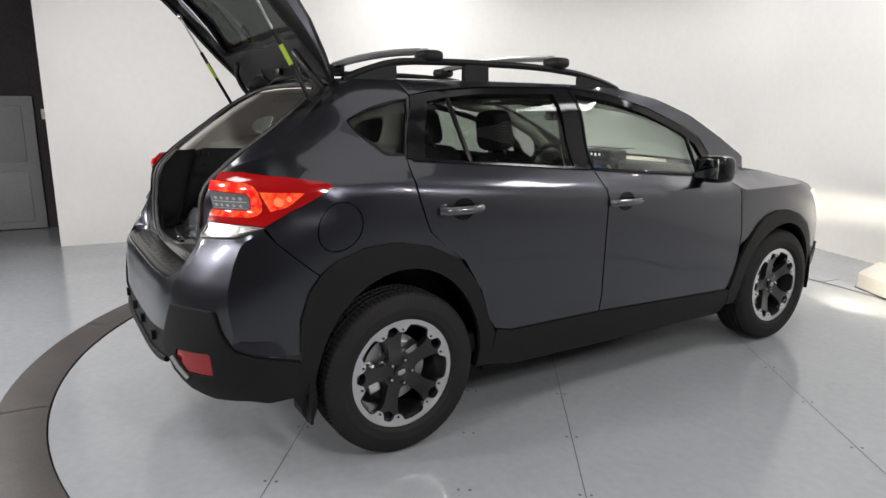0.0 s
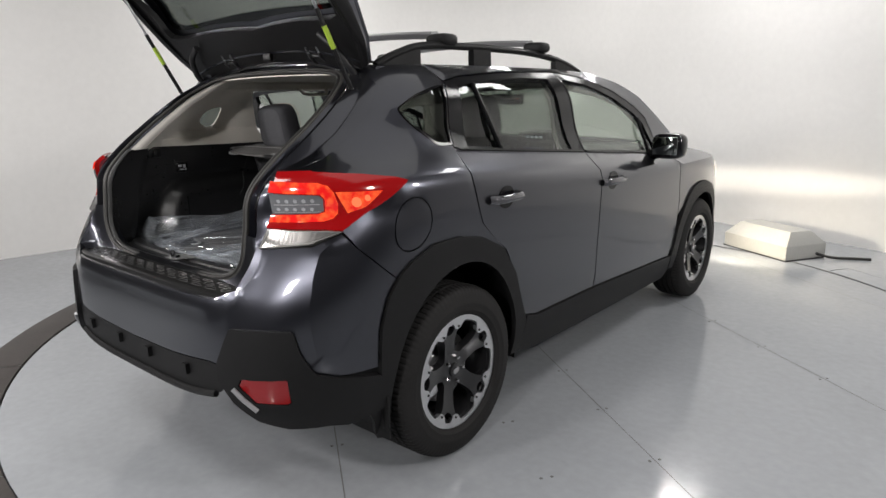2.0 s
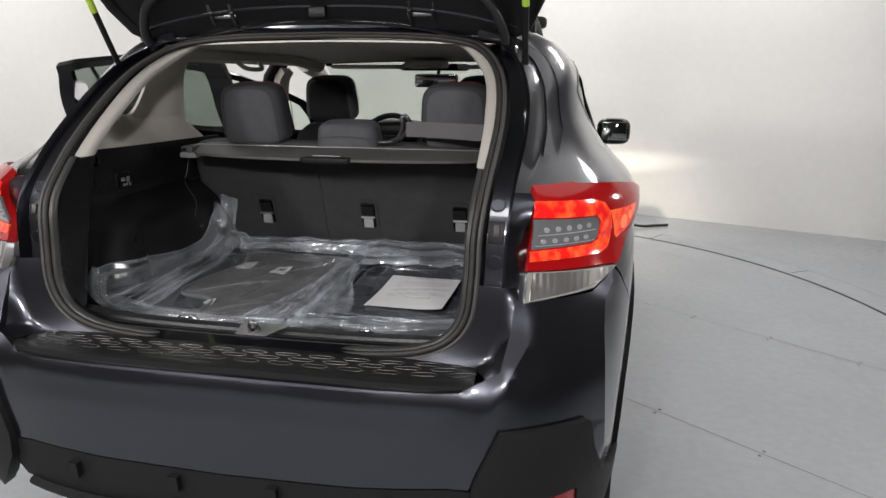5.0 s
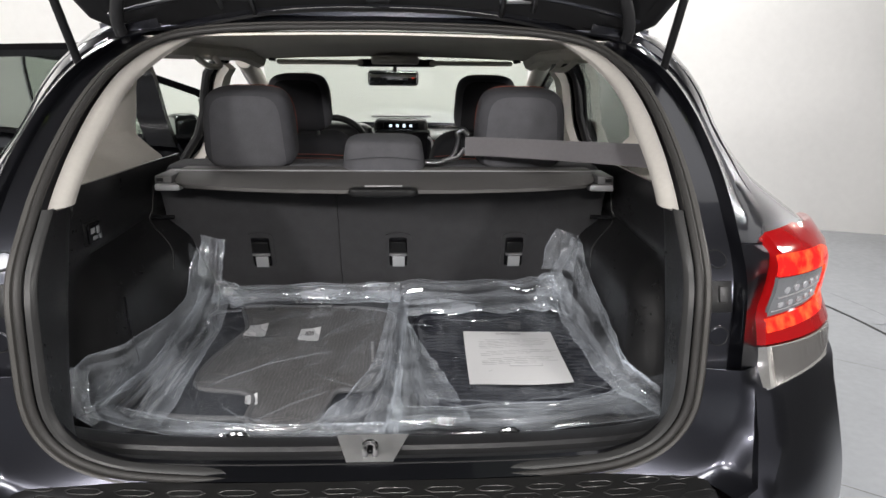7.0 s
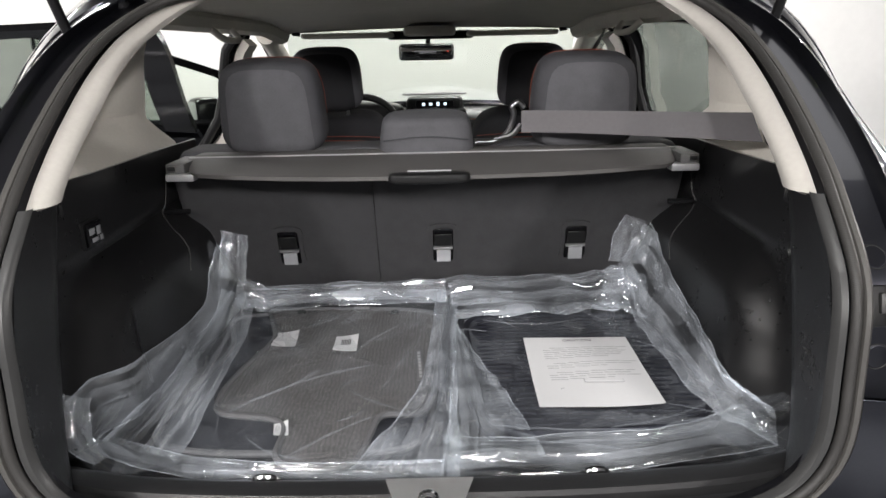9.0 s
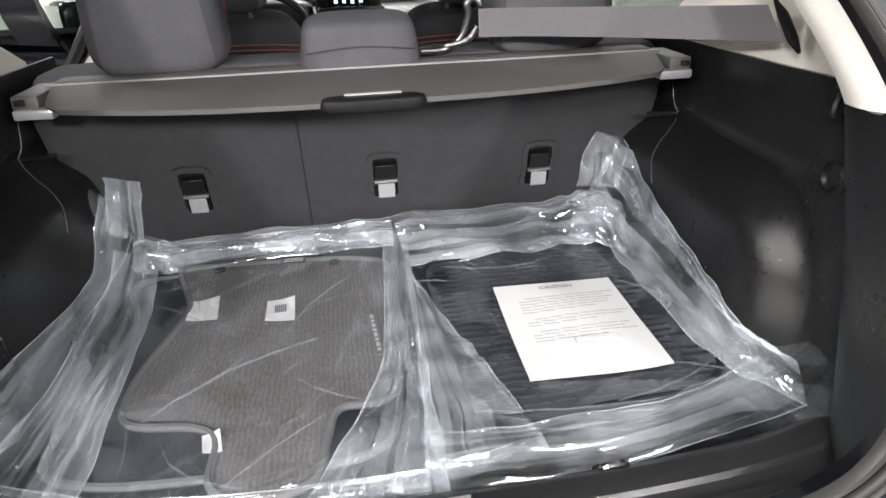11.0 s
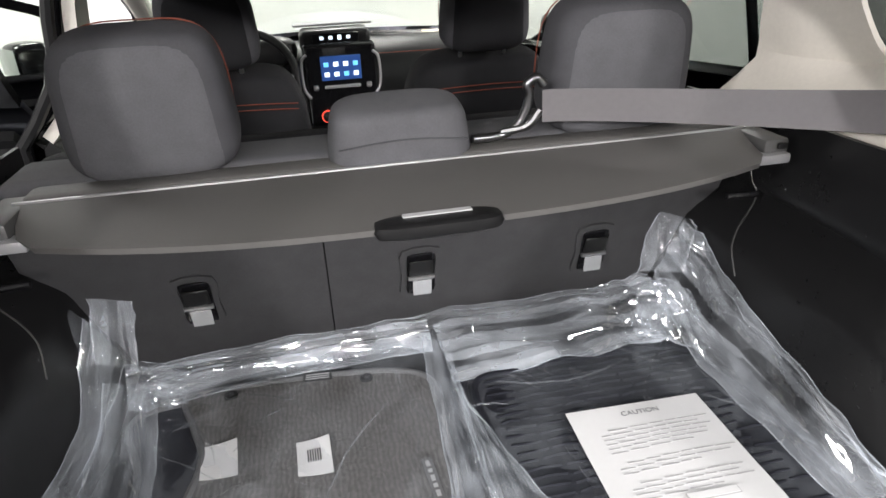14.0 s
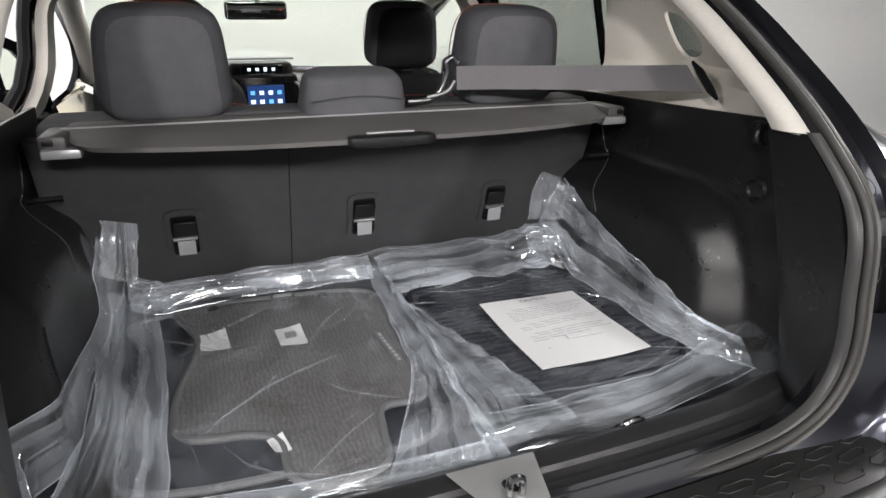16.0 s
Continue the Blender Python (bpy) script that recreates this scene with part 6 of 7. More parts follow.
for x in (-0.356, 0.030, 0.362):
    z0 = 0.945
    yb = float(seat_y(z0)) - 0.006
    m = Matrix.Translation((x, yb, z0)) @ Matrix.Rotation(radians(16.7), 4, "X")
    inner = smooth_poly([(-0.024, -0.046), (0.024, -0.046), (0.025, 0.0), (0.024, 0.046), (-0.024, 0.046), (-0.025, 0.0)], 3)
    outer = smooth_poly([(-0.033, -0.056), (0.033, -0.056), (0.034, 0.0), (0.033, 0.056), (-0.033, 0.056), (-0.034, 0.0)], 3)
    pk = part("tether_anchor", skin([outer, inner], lambda u, v: np.stack([u, 0 * u, v], axis=1), 0.02, 0.005), M_SEATBACK, rs, "black recessed tether anchor with a pale tag")
    pk.matrix_basis = m
    part("recess", rbox((0, 0.0015, 0.0), (0.050, 0.003, 0.094), 0.001, 1), M_GLOSSK, pk)
    part("anchor_flap", rbox((0, -0.004, 0.018), (0.044, 0.004, 0.040), 0.002, 1, Matrix.Rotation(radians(6), 4, "X")), M_INK, pk)
    part("anchor_bar", tube([(-0.024, -0.006, -0.004), (0.024, -0.006, -0.004)], 0.0045, 8), M_STEEL, pk)
    part("anchor_tag", rbox((0.001, -0.006, -0.027), (0.035, 0.003, 0.034), 0.001, 1, Matrix.Rotation(radians(-7), 4, "X")), M_CELL, pk, "pale grey tag")
part("seat_shoulder", rbox((0, 0.155, 1.178), (1.16, 0.14, 0.05), 0.022, 3), M_FABRIC, rs, "grey fabric seat shoulder")
part("seat_squab", rbox((0, 0.62, 0.66), (1.20, 0.55, 0.20), 0.06, 3), M_FABRIC2, rs)


def headrest(x, y, z, w, d, h, parent, small=False, material=M_FABRIC):
    m = Matrix.Translation((x, y, z)) @ Matrix.Rotation(radians(10), 4, "X")
    o = part("headrest", cushion((0, 0, 0), (w, d, h), 0.42 if not small else 0.36, 0.55, 44, 22, taper=0.13, m=m), M_FABRIC3 if not small else material, parent, "dark grey fabric headrest")
    if not small:
        part("headrest_panel", cushion((0, -0.003, -0.003), (w * 0.93, d * 1.012, h * 0.99), 0.42, 0.55, 44, 22, taper=0.13, m=m), material, o, "grey fabric centre panel")
        part("piping", tube([m @ Vector((w * 0.455 * math.copysign(abs(math.cos(t)) ** 0.5, math.cos(t)), d * 0.36, -h * 0.25 + h * 0.735 * abs(math.sin(t)) ** 0.5)) for t in np.linspace(0.02, math.pi - 0.02, 40)], 0.0012, 6), M_STITCH, o, "orange piping")
    else:
        part("seam", tube([m @ Vector((x2, -d * 0.485, 0.004 + 0.006 * math.cos(x2 * 20))) for x2 in np.linspace(-w * 0.42, w * 0.42, 12)], 0.0013, 6), M_FABRIC3, o)
    for s in (-1, 1):
        part("headrest_post", tube([(x + s * w * 0.25, y + 0.015, z - h * 0.45), (x + s * w * 0.25, y + 0.03, z - h * 0.45 - 0.03)], 0.006, 8), M_STEEL, o)
    return o


headrest(-0.352, 0.110, 1.300, 0.248, 0.130, 0.205, rs)
headrest(0.356, 0.110, 1.302, 0.252, 0.130, 0.205, rs)
headrest(-0.003, 0.075, 1.235, 0.222, 0.125, 0.092, rs, small=True)


def front_seat(x):
    o = part("front_seat", cushion((x, 0.98, 0.86), (0.50, 0.20, 0.72), 0.35, 0.45, 36, 20, taper=0.18, m=Matrix.Translation((x, 0.98, 0.86)) @ Matrix.Rotation(radians(14), 4, "X") @ Matrix.Translation((-x, -0.98, -0.86))), M_FABRIC2, car, "charcoal front seat with orange stitching")
    headrest(x, 0.84, 1.325, 0.245, 0.12, 0.20, o, material=M_FABRIC2)
    for dz in (0.0, 0.014):
        part("stitching", tube([(x + u, 0.795 + 0.35 * u * u, 1.125 + dz - 0.25 * u * u) for u in np.linspace(-0.19, 0.19, 12)], 0.0014, 6), M_STITCH, o)
    part("seat_squab", rbox((x, 1.30, 0.58), (0.50, 0.50, 0.18), 0.06, 3), M_FABRIC2, o)


front_seat(-0.345)
front_seat(0.345)

# ---- dashboard ----
dash = part("dashboard", thicken(loft([[(x, y - 0.05 * (x / 0.7) ** 2, z) for y, z in ((1.93, 0.72), (1.90, 0.86), (1.93, 0.95), (1.99, 1.045), (2.08, 1.095), (2.28, 1.10), (2.42, 1.08))] for x in np.linspace(-0.70, 0.70, 21)]), 0.02), M_INK, car, "black soft-touch dashboard")
part("dash_stitching", tube([(x, 1.985 - 0.05 * (x / 0.7) ** 2, 1.062) for x in np.linspace(0.18, 0.66, 14)], 0.0022, 6), M_STITCH, dash)
part("centre_console", rbox((0.02, 1.93, 0.96), (0.30, 0.09, 0.34), 0.02, 3), M_LCD, dash, "gloss black centre console")
for s in (-1, 1):
    part("console_trim", tube(arc([(0.02 + s * 0.135, 1.885, 1.09), (0.02 + s * 0.158, 1.885, 1.06), (0.02 + s * 0.158, 1.882, 0.96), (0.02 + s * 0.135, 1.88, 0.915)], 4), 0.006, 8), M_SILVER, dash)
hood = part("display_hood", rbox((0.01, 1.99, 1.135), (0.29, 0.16, 0.085), 0.025, 3), M_INK, dash)
part("upper_display", rbox((0.01, 1.905, 1.140), (0.19, 0.006, 0.052), 0.002, 1), M_LCD, hood)
part("hood_flap", rbox((0.01, 2.06, 1.188), (0.33, 0.10, 0.008), 0.003, 1), M_GREY, hood)
for k in range(4):
    part("display_digit", rbox((-0.045 + 0.036 * k, 1.9015, 1.148), (0.015, 0.002, 0.013 if k != 2 else 0.018), 0.0005, 1), M_ICON_W, hood)
for k in range(3):
    part("display_digit", rbox((-0.03 + 0.04 * k, 1.9015, 1.126), (0.018, 0.002, 0.006), 0.0005, 1), M_ICON_W, hood)
scr = part("touch_screen", rbox((0.02, 1.884, 1.030), (0.165, 0.006, 0.098), 0.003, 1), M_ICON_B, dash, "lit blue touch screen")
for r in range(2):
    for k in range(4):
        part("screen_icon", rbox((-0.04 + 0.040 * k, 1.880, 1.046 - 0.040 * r), (0.020, 0.002, 0.018), 0.0005, 1), M_ICON_W if (k + r) % 3 else M_ICON_C, scr)
for x in (-0.055, 0.02, 0.095):
    b = lathe([(0, 0.022), (0.018, 0.021), (0.020, 0.018), (0.020, 0)], 24)
    b.transform(Matrix.Translation((x, 1.885, 0.835)) @ Matrix.Rotation(radians(-90), 4, "Z"))
    k = part("climate_knob", b, M_INK, dash)
    part("knob_ring", tube([(x + 0.024 * math.cos(t), 1.876, 0.835 + 0.024 * math.sin(t)) for t in np.linspace(0, 2 * math.pi, 24)[:-1]], 0.003, 6, closed=True), M_ICON_R, k)
for s in (-1, 1):
    part("tuning_knob", rbox((0.02 + s * 0.11, 1.880, 0.955), (0.022, 0.014, 0.022), 0.006, 2), M_SILVER, dash)
part("switch_row", rbox((0.02, 1.880, 0.955), (0.15, 0.008, 0.014), 0.003, 1), M_GREY, dash)
part("gear_lever", cushion((0.02, 1.60, 0.80), (0.05, 0.06, 0.09), 0.8, 0.8, 16, 10), M_GLOSSK, dash)
part("floor_console", rbox((0.02, 1.40, 0.62), (0.22, 0.95, 0.26), 0.04, 3), M_INK, dash)
wm = Matrix.Translation((-0.345, 1.80, 1.02)) @ Matrix.Rotation(radians(68), 4, "X")
sw_ = part("steering_wheel", tube([wm @ Vector((0.185 * math.cos(t), 0.185 * math.sin(t), 0)) for t in np.linspace(0, 2 * math.pi, 40)[:-1]], 0.017, 10, closed=True), M_INK, car, "black steering wheel")
part("wheel_boss", cushion((0, 0, -0.02), (0.16, 0.13, 0.06), 0.6, 0.7, 20, 10, m=wm), M_INK, sw_)
for a in (0, math.pi, -math.pi / 2):
    part("wheel_spoke", tube([wm @ Vector((0.06 * math.cos(a), 0.06 * math.sin(a), -0.015)), wm @ Vector((0.178 * math.cos(a), 0.178 * math.sin(a), 0))], 0.014, 8), M_SILVER, sw_)
part("instrument_hood", cushion((-0.345, 1.98, 1.10), (0.40, 0.18, 0.12), 0.6, 0.6, 20, 10), M_INK, dash)
part("cabin_floor", rbox((0, 1.2, 0.40), (1.55, 2.3, 0.06), 0.01, 1), M_CARPET, car)

# ---- luggage floor and sill ----
part("cargo_floor", rbox((0.0, -0.21, 0.772), (1.20, 0.86, 0.03), 0.008, 2), M_CARPET, car, "black carpeted luggage floor")
rows = []
for x in np.linspace(-0.55, 0.55, 31):
    k = 0.006 * max(0.0, abs(x) - 0.44) / 0.1
    rows.append([(x, y + 0.05 * (abs(x) / 0.6) ** 3, z + k) for y, z in ((-0.575, 0.784), (-0.59, 0.806), (-0.605, 0.814), (-0.635, 0.816), (-0.640, 0.810), (-0.668, 0.810), (-0.672, 0.818), (-0.698, 0.824), (-0.705, 0.80))])
sill = part("cargo_sill_trim", thicken(loft(rows), -0.005), M_SILLK, car, "black grooved load sill trim")
b = bmesh.new()
q = [(-0.064, -0.612, 0.828), (0.064, -0.612, 0.828), (0.038, -0.704, 0.834), (-0.038, -0.704, 0.834)]
b.faces.new([b.verts.new(v) for v in q])
bmesh.ops.solidify(b, geom=b.faces[:], thickness=-0.006)
lp = part("latch_plate", b, M_PLATE, sill, "silver latch cover plate")
part("latch_loop", tube(arc([(-0.008, -0.685, 0.83), (-0.008, -0.685, 0.856), (0.008, -0.685, 0.856), (0.008, -0.685, 0.83)], 4), 0.005, 8), M_CHROME, lp)
part("latch_slot", rbox((0, -0.670, 0.836), (0.016, 0.022, 0.008), 0.003, 1), M_GLOSSK, lp)
for x in (-0.245, 0.248):
    h = part("tie_down_hook", tube(arc([(x - 0.014, -0.578, 0.790), (x - 0.014, -0.588, 0.815), (x + 0.014, -0.588, 0.815), (x + 0.014, -0.578, 0.790)], 4), 0.0055, 8), M_CHROME, sill)
    part("hook_base", rbox((x, -0.580, 0.795), (0.05, 0.02, 0.022), 0.006), M_INK, h)

# ---- cargo cover on its roller ----
cov = thing("cargo_cover", "dark grey retractable cargo cover behind the rear seat", "cargo cover", (0, 0, 1.17))
part("roller_case", rbox((0.01, 0.055, 1.182), (1.07, 0.065, 0.040), 0.016, 3), M_COVER, cov)
part("case_edge", tube([(x, 0.018, 1.196) for x in np.linspace(-0.525, 0.545, 12)], 0.005, 6), M_SILVER, cov, "pale metal edge")
rows = []
for x in np.linspace(-0.515, 0.535, 41):
    u = (x - 0.01) / 0.525
    ye = -0.182 + 0.095 * abs(u) ** 2.6 + (0.09 * max(0.0, abs(u) - 0.93) / 0.07)
    rows.append([(x, 0.015 + (ye - 0.015) * f, 1.190 - 0.012 * f ** 2) for f in np.linspace(0, 1, 7)])
part("cover_board", thicken(loft(rows), -0.008), M_COVER, cov, "grey vinyl cover board")
b = cushion((0.005, -0.176, 1.182), (0.160, 0.042, 0.022), 0.5, 0.5, 28, 8)
hd = part("cover_handle", b, M_INK, cov, "black pull handle")
part("handle_label", rbox((0.005, -0.168, 1.1935), (0.085, 0.010, 0.002), 0.0005, 1), M_FAINT, hd)
for sx, x in ((-1, -0.530), (1, 0.552)):
    part("end_bracket", rbox((x, 0.000, 1.184), (0.042, 0.11, 0.028), 0.006), M_GREYD, cov, "grey end bracket")
    part("bracket_face", rbox((x - 0.012 * sx, -0.052, 1.170), (0.060, 0.030, 0.016), 0.004), M_SILVER, cov, "silver bracket face")
    part("bracket_slot", rbox((x + 0.006 * sx, -0.058, 1.188), (0.016, 0.006, 0.010), 0.002), M_INK, cov)

# ---- seat belt of the middle seat ----
belt_thing = thing("seat_belt", "grey centre seat belt drawn across behind a headrest", "seat belt", (0.19, 0.03, 1.2))
rows = []
for i in range(25):
    f = i / 24
    x = 0.205 + (0.606 - 0.205) * f
    y = 0.020 - 0.265 * f ** 1.3
    zc = 1.262 + 0.008 * f
    rows.append([(x, y + 0.002 * k + 0.050 * k * f ** 3, zc + (k - 0.5) * 0.047) for k in (0, 0.25, 0.5, 0.75, 1)])
part("webbing", thicken(loft(rows), 0.0016), M_BELT, belt_thing, "grey webbing")
part("belt_exit", tube([(0.612, -0.200, 1.300), (0.611, -0.226, 1.282), (0.609, -0.262, 1.252), (0.606, -0.284, 1.238)], [0.003, 0.008, 0.008, 0.003], 10), M_GLOSSK, belt_thing, "black belt slot bezel")
part("belt_hook", tube(arc([(0.105, 0.045, 1.216), (0.150, 0.045, 1.218), (0.178, 0.040, 1.238), (0.190, 0.036, 1.275), (0.186, 0.034, 1.293), (0.200, 0.034, 1.302), (0.212, 0.034, 1.290)], 6), 0.0068, 10), M_DKSTEEL, belt_thing, "chrome anchor tongue")
part("hook_bar", tube(arc([(0.150, 0.045, 1.222), (0.185, 0.030, 1.232), (0.205, 0.028, 1.255)], 6), 0.006, 8), M_DKSTEEL, belt_thing)

# ---- floor mats, bags and paper in the luggage bay ----
FZ = 0.787


def flat(z):
    def f(x, y):
        return np.stack([x, y, 0 * x + z + 0.0025 * np.sin(9 * x + 4 * y)], axis=1)
    return f


def floor_mat(name, outline, z, material, label, edge=None):
    o = thing(name, label, "floor mat", (outline[0][0], outline[0][1], z - 0.007), group="packed floor mats")
    line = smooth_poly(outline, 5)
    part("carpet", skin([line], flat(z), 0.05, 0.007), material, o)
    pts = [Vector(flat(z)(np.array([p[0]]), np.array([p[1]]))[0]) for p in line]
    part("binding", tube(pts, 0.0062, 7, closed=True), edge or M_BIND, o)
    return o


under = [(-0.47, 0.06), (-0.44, -0.10), (-0.46, -0.30), (-0.47, -0.44), (-0.38, -0.49), (-0.20, -0.50), (-0.05, -0.49), (0.0, -0.40), (0.0, -0.10), (-0.05, 0.06), (-0.25, 0.08)]
floor_mat("floor_mat", under, FZ + 0.008, M_MATK, "black carpet floor mat beneath a grey one")
topmat = [(-0.395, 0.085), (-0.372, 0.0), (-0.352, -0.09), (-0.385, -0.24), (-0.393, -0.335), (-0.372, -0.388), (-0.285, -0.408), (-0.250, -0.440), (-0.245, -0.52), (-0.20, -0.555), (-0.12, -0.535),
          (-0.102, -0.46), (-0.085, -0.400), (-0.01, -0.385), (0.004, -0.25), (0.014, -0.10), (0.018, 0.02), (-0.05, 0.07), (-0.20, 0.092), (-0.33, 0.095)]
gm_ = floor_mat("floor_mat", topmat, FZ + 0.0165, M_MAT, "charcoal ribbed carpet floor mat with notched edge")
for x, y in ((-0.321, 0.07), (-0.092, 0.058)):
    b = lathe([(0, 0.012), (0.003, 0.011), (0.003, 0.005), (0, 0.004)], 16)
    b.transform(Matrix.Translation((x, y, FZ + 0.018)) @ Matrix.Rotation(radians(-90), 4, "Y"))
    part("eyelet", b, M_INK, gm_)
tagm = Matrix.Translation((-0.175, 0.083, FZ + 0.0195)) @ Matrix.Rotation(radians(-4), 4, "Z")
part("care_patch", rbox((0, 0, 0), (0.050, 0.022, 0.0015), 0.0004, 1, tagm), M_INK, gm_, "small black woven patch")
for k in range(3):
    part("patch_line", rbox((0, 0.006 - 0.006 * k, 0.0012), (0.04, 0.002, 0.0006), 0, 1, tagm), M_FAINT, gm_)
strip = Matrix.Translation((-0.024, -0.224, FZ + 0.0205)) @ Matrix.Rotation(radians(4), 4, "Z")
part("badge_strip", rbox((0, 0, 0), (0.016, 0.128, 0.002), 0.0006, 1, strip), M_BIND, gm_, "grey badge strip")
for k in range(8):
    part("badge_mark", rbox((0, -0.05 + 0.0145 * k, 0.0014), (0.006, 0.007 + 0.004 * (k % 2), 0.0008), 0, 1, strip), M_GREY, gm_)
RM = [(0.07, 0.005), (0.16, 0.028), (0.30, 0.034), (0.44, 0.032), (0.495, 0.0), (0.512, -0.10), (0.520, -0.30), (0.50, -0.42), (0.42, -0.475), (0.25, -0.485), (0.12, -0.475), (0.08, -0.40), (0.07, -0.20)]
floor_mat("floor_mat", RM, FZ + 0.0085, M_MATK, "black ribbed carpet floor mat under clear bags", M_MATK)
RM2 = [(x * 0.94 + 0.018, y * 0.93 - 0.018) for x, y in RM]
rm2 = floor_mat("floor_mat", RM2, FZ + 0.0165, M_MATK, "black ribbed carpet floor mat with a paper on it", M_MATK)
b = bmesh.new()
for k in range(26):
    y = -0.01 - 0.0175 * k
    x0 = 0.10 + 0.004 * math.sin(k * 2.1)
    while x0 < 0.45:
        ln = 0.03 + 0.03 * random.random()
        tube([(x0, y + 0.002 * math.sin(x0 * 60 + k), FZ + 0.0185), (x0 + ln / 2, y + 0.002 * math.sin(x0 * 60 + k + 1.5), FZ + 0.0198), (x0 + ln, y, FZ + 0.0185)], 0.0026, 5, bm=b)
        x0 += ln + 0.008
part("rib_pattern", b, M_MATK, rm2)

# white paper tags on the mats
def tag(x, y, w, h, ang, print_it, z):
    m = Matrix.Translation((x, y, z)) @ Matrix.Rotation(radians(ang), 4, "Z")
    o = thing("paper_tag", "small white printed paper tag on a floor mat", "tag", (x, y, z), group="paper tags")
    part("slip", thicken(loft([[m @ Vector((u * w / 2, v * h / 2, 0.004 * (abs(u * 0.7 + v * 0.5)) ** 2)) for u in np.linspace(-1, 1, 7)] for v in np.linspace(-1, 1, 7)]), 0.0004), M_PAPER, o)
    if print_it:
        part("print_block", rbox((0.0, 0.002, 0.0022), (w * 0.42, h * 0.36, 0.0006), 0, 1, m), M_FAINT, o)
        for k in range(6):
            part("bar_mark", rbox((-w * 0.18 + k * w * 0.072, 0.002, 0.0028), (w * 0.03, h * 0.32, 0.0005), 0, 1, m), M_PRINTK, o)


tag(-0.325, -0.088, 0.052, 0.075, 4, False, FZ + 0.020)
tag(-0.187, -0.116, 0.050, 0.076, 2, True, FZ + 0.020)
tag(-0.253, -0.448, 0.024, 0.040, 12, False, FZ + 0.022)

# caution sheet
PM = Matrix.Translation((0.302, -0.278, 0.8200)) @ Matrix.Rotation(radians(-1.5), 4, "Z")
pap = thing("caution_sheet", "white printed caution sheet lying on bagged floor mats", "paper", (0.303, -0.262, 0.812))


def sheet_z(u, v):
    return 0.004 * math.sin(2.2 * u + 0.6) * math.cos(1.7 * v) + 0.006 * max(0, u) ** 2 * max(0, -v)


part("page", thicken(loft([[PM @ Vector((u * 0.109, v * 0.1395, sheet_z(u, v))) for u in np.linspace(-1, 1, 13)] for v in np.linspace(-1, 1, 13)]), 0.0004), M_PAPER, pap)
flat_letters("CAUTION", 0.0135, PM @ Matrix.Translation((0.0, 0.108, 0.0062)), M_PRINT, pap)
row = 0
for blk, (v0, cnt) in enumerate(((0.088, 6), (0.022, 3), (-0.016, 4))):
    for k in range(cnt):
        y = v0 - 0.0088 * k
        w = 0.150 if k < cnt - 1 else 0.11
        x0 = -0.075 + (0.014 if k == 0 else 0.0)
        x = x0
        random.seed(blk * 10 + k)
        while x < x0 + w:
            ln = random.uniform(0.012, 0.034)
            part("text_bar", rbox((x + ln / 2, y, sheet_z((x + ln / 2) / 0.11, y / 0.1395) + 0.0010), (ln, 0.0019, 0.0005), 0, 1, PM), M_FAINT, pap)
            x += ln + 0.003
part("label_shade", rbox((0.02, -0.058, 0.0060), (0.073, 0.0135, 0.0006), 0, 1, PM), M_FAINT, pap)
part("white_label", rbox((0.02, -0.058, 0.0070), (0.07, 0.011, 0.0008), 0, 1, PM), M_PAPER, pap)


# clear bags
def bag_sheet(x0, x1, y0, y1, seed, left, creases=44):
    """A thin film draped over the mats, raised at one side and at the back, with long sharp creases."""
    n = 150
    rng = np.random.RandomState(int(seed * 10))
    V, U = np.meshgrid(np.linspace(0, 1, n + 1), np.linspace(0, 1, n + 1), indexing="ij")
    X, Y = x0 + (x1 - x0) * U, y0 + (y1 - y0) * V
    H = 0.003 * np.sin(11 * X + 3 * Y + seed) * np.sin(9 * Y - 4 * X) + 0.0015 * np.sin(31 * X - 17 * Y + seed)
    for k in range(creases):
        cx, cy = rng.uniform(x0, x1), rng.uniform(y0, y1)
        a, ln = rng.uniform(0, math.pi), rng.uniform(0.06, 0.26)
        if k % 2 == 0:
            a = rng.normal(1.0 if left else 2.2, 0.4)
        dx, dy = X - cx, Y - cy
        s = dx * math.cos(a) + dy * math.sin(a)
        w = -dx * math.sin(a) + dy * math.cos(a) + rng.uniform(-1.0, 1.0) * s * s
        wd = rng.uniform(0.004, 0.010)
        H += rng.uniform(0.002, 0.008) * np.exp(-np.abs(w) / wd) * np.clip(1 - (s / ln) ** 2, 0, 1)
    E = (1 - U) if left else U
    rise = ss(0.84, 1.0, E) * (0.045 + 0.03 * V + 0.08 * ss(0.84, 0.98, V))
    H += rise + ss(0.92, 1.0, V) * 0.026 - 0.008 * ss(0.05, 0.0, V)
    X = X + 0.010 * np.sin(9 * V + seed) * ss(0.75, 1, np.abs(2 * U - 1))
    Y = Y + 0.010 * np.sin(11 * U + seed * 2) * ss(0.75, 1, np.abs(2 * V - 1))
    P = np.stack([X, Y, FZ + 0.0215 + H], axis=2)
    return loft([[tuple(q) for q in r] for r in P.tolist()])


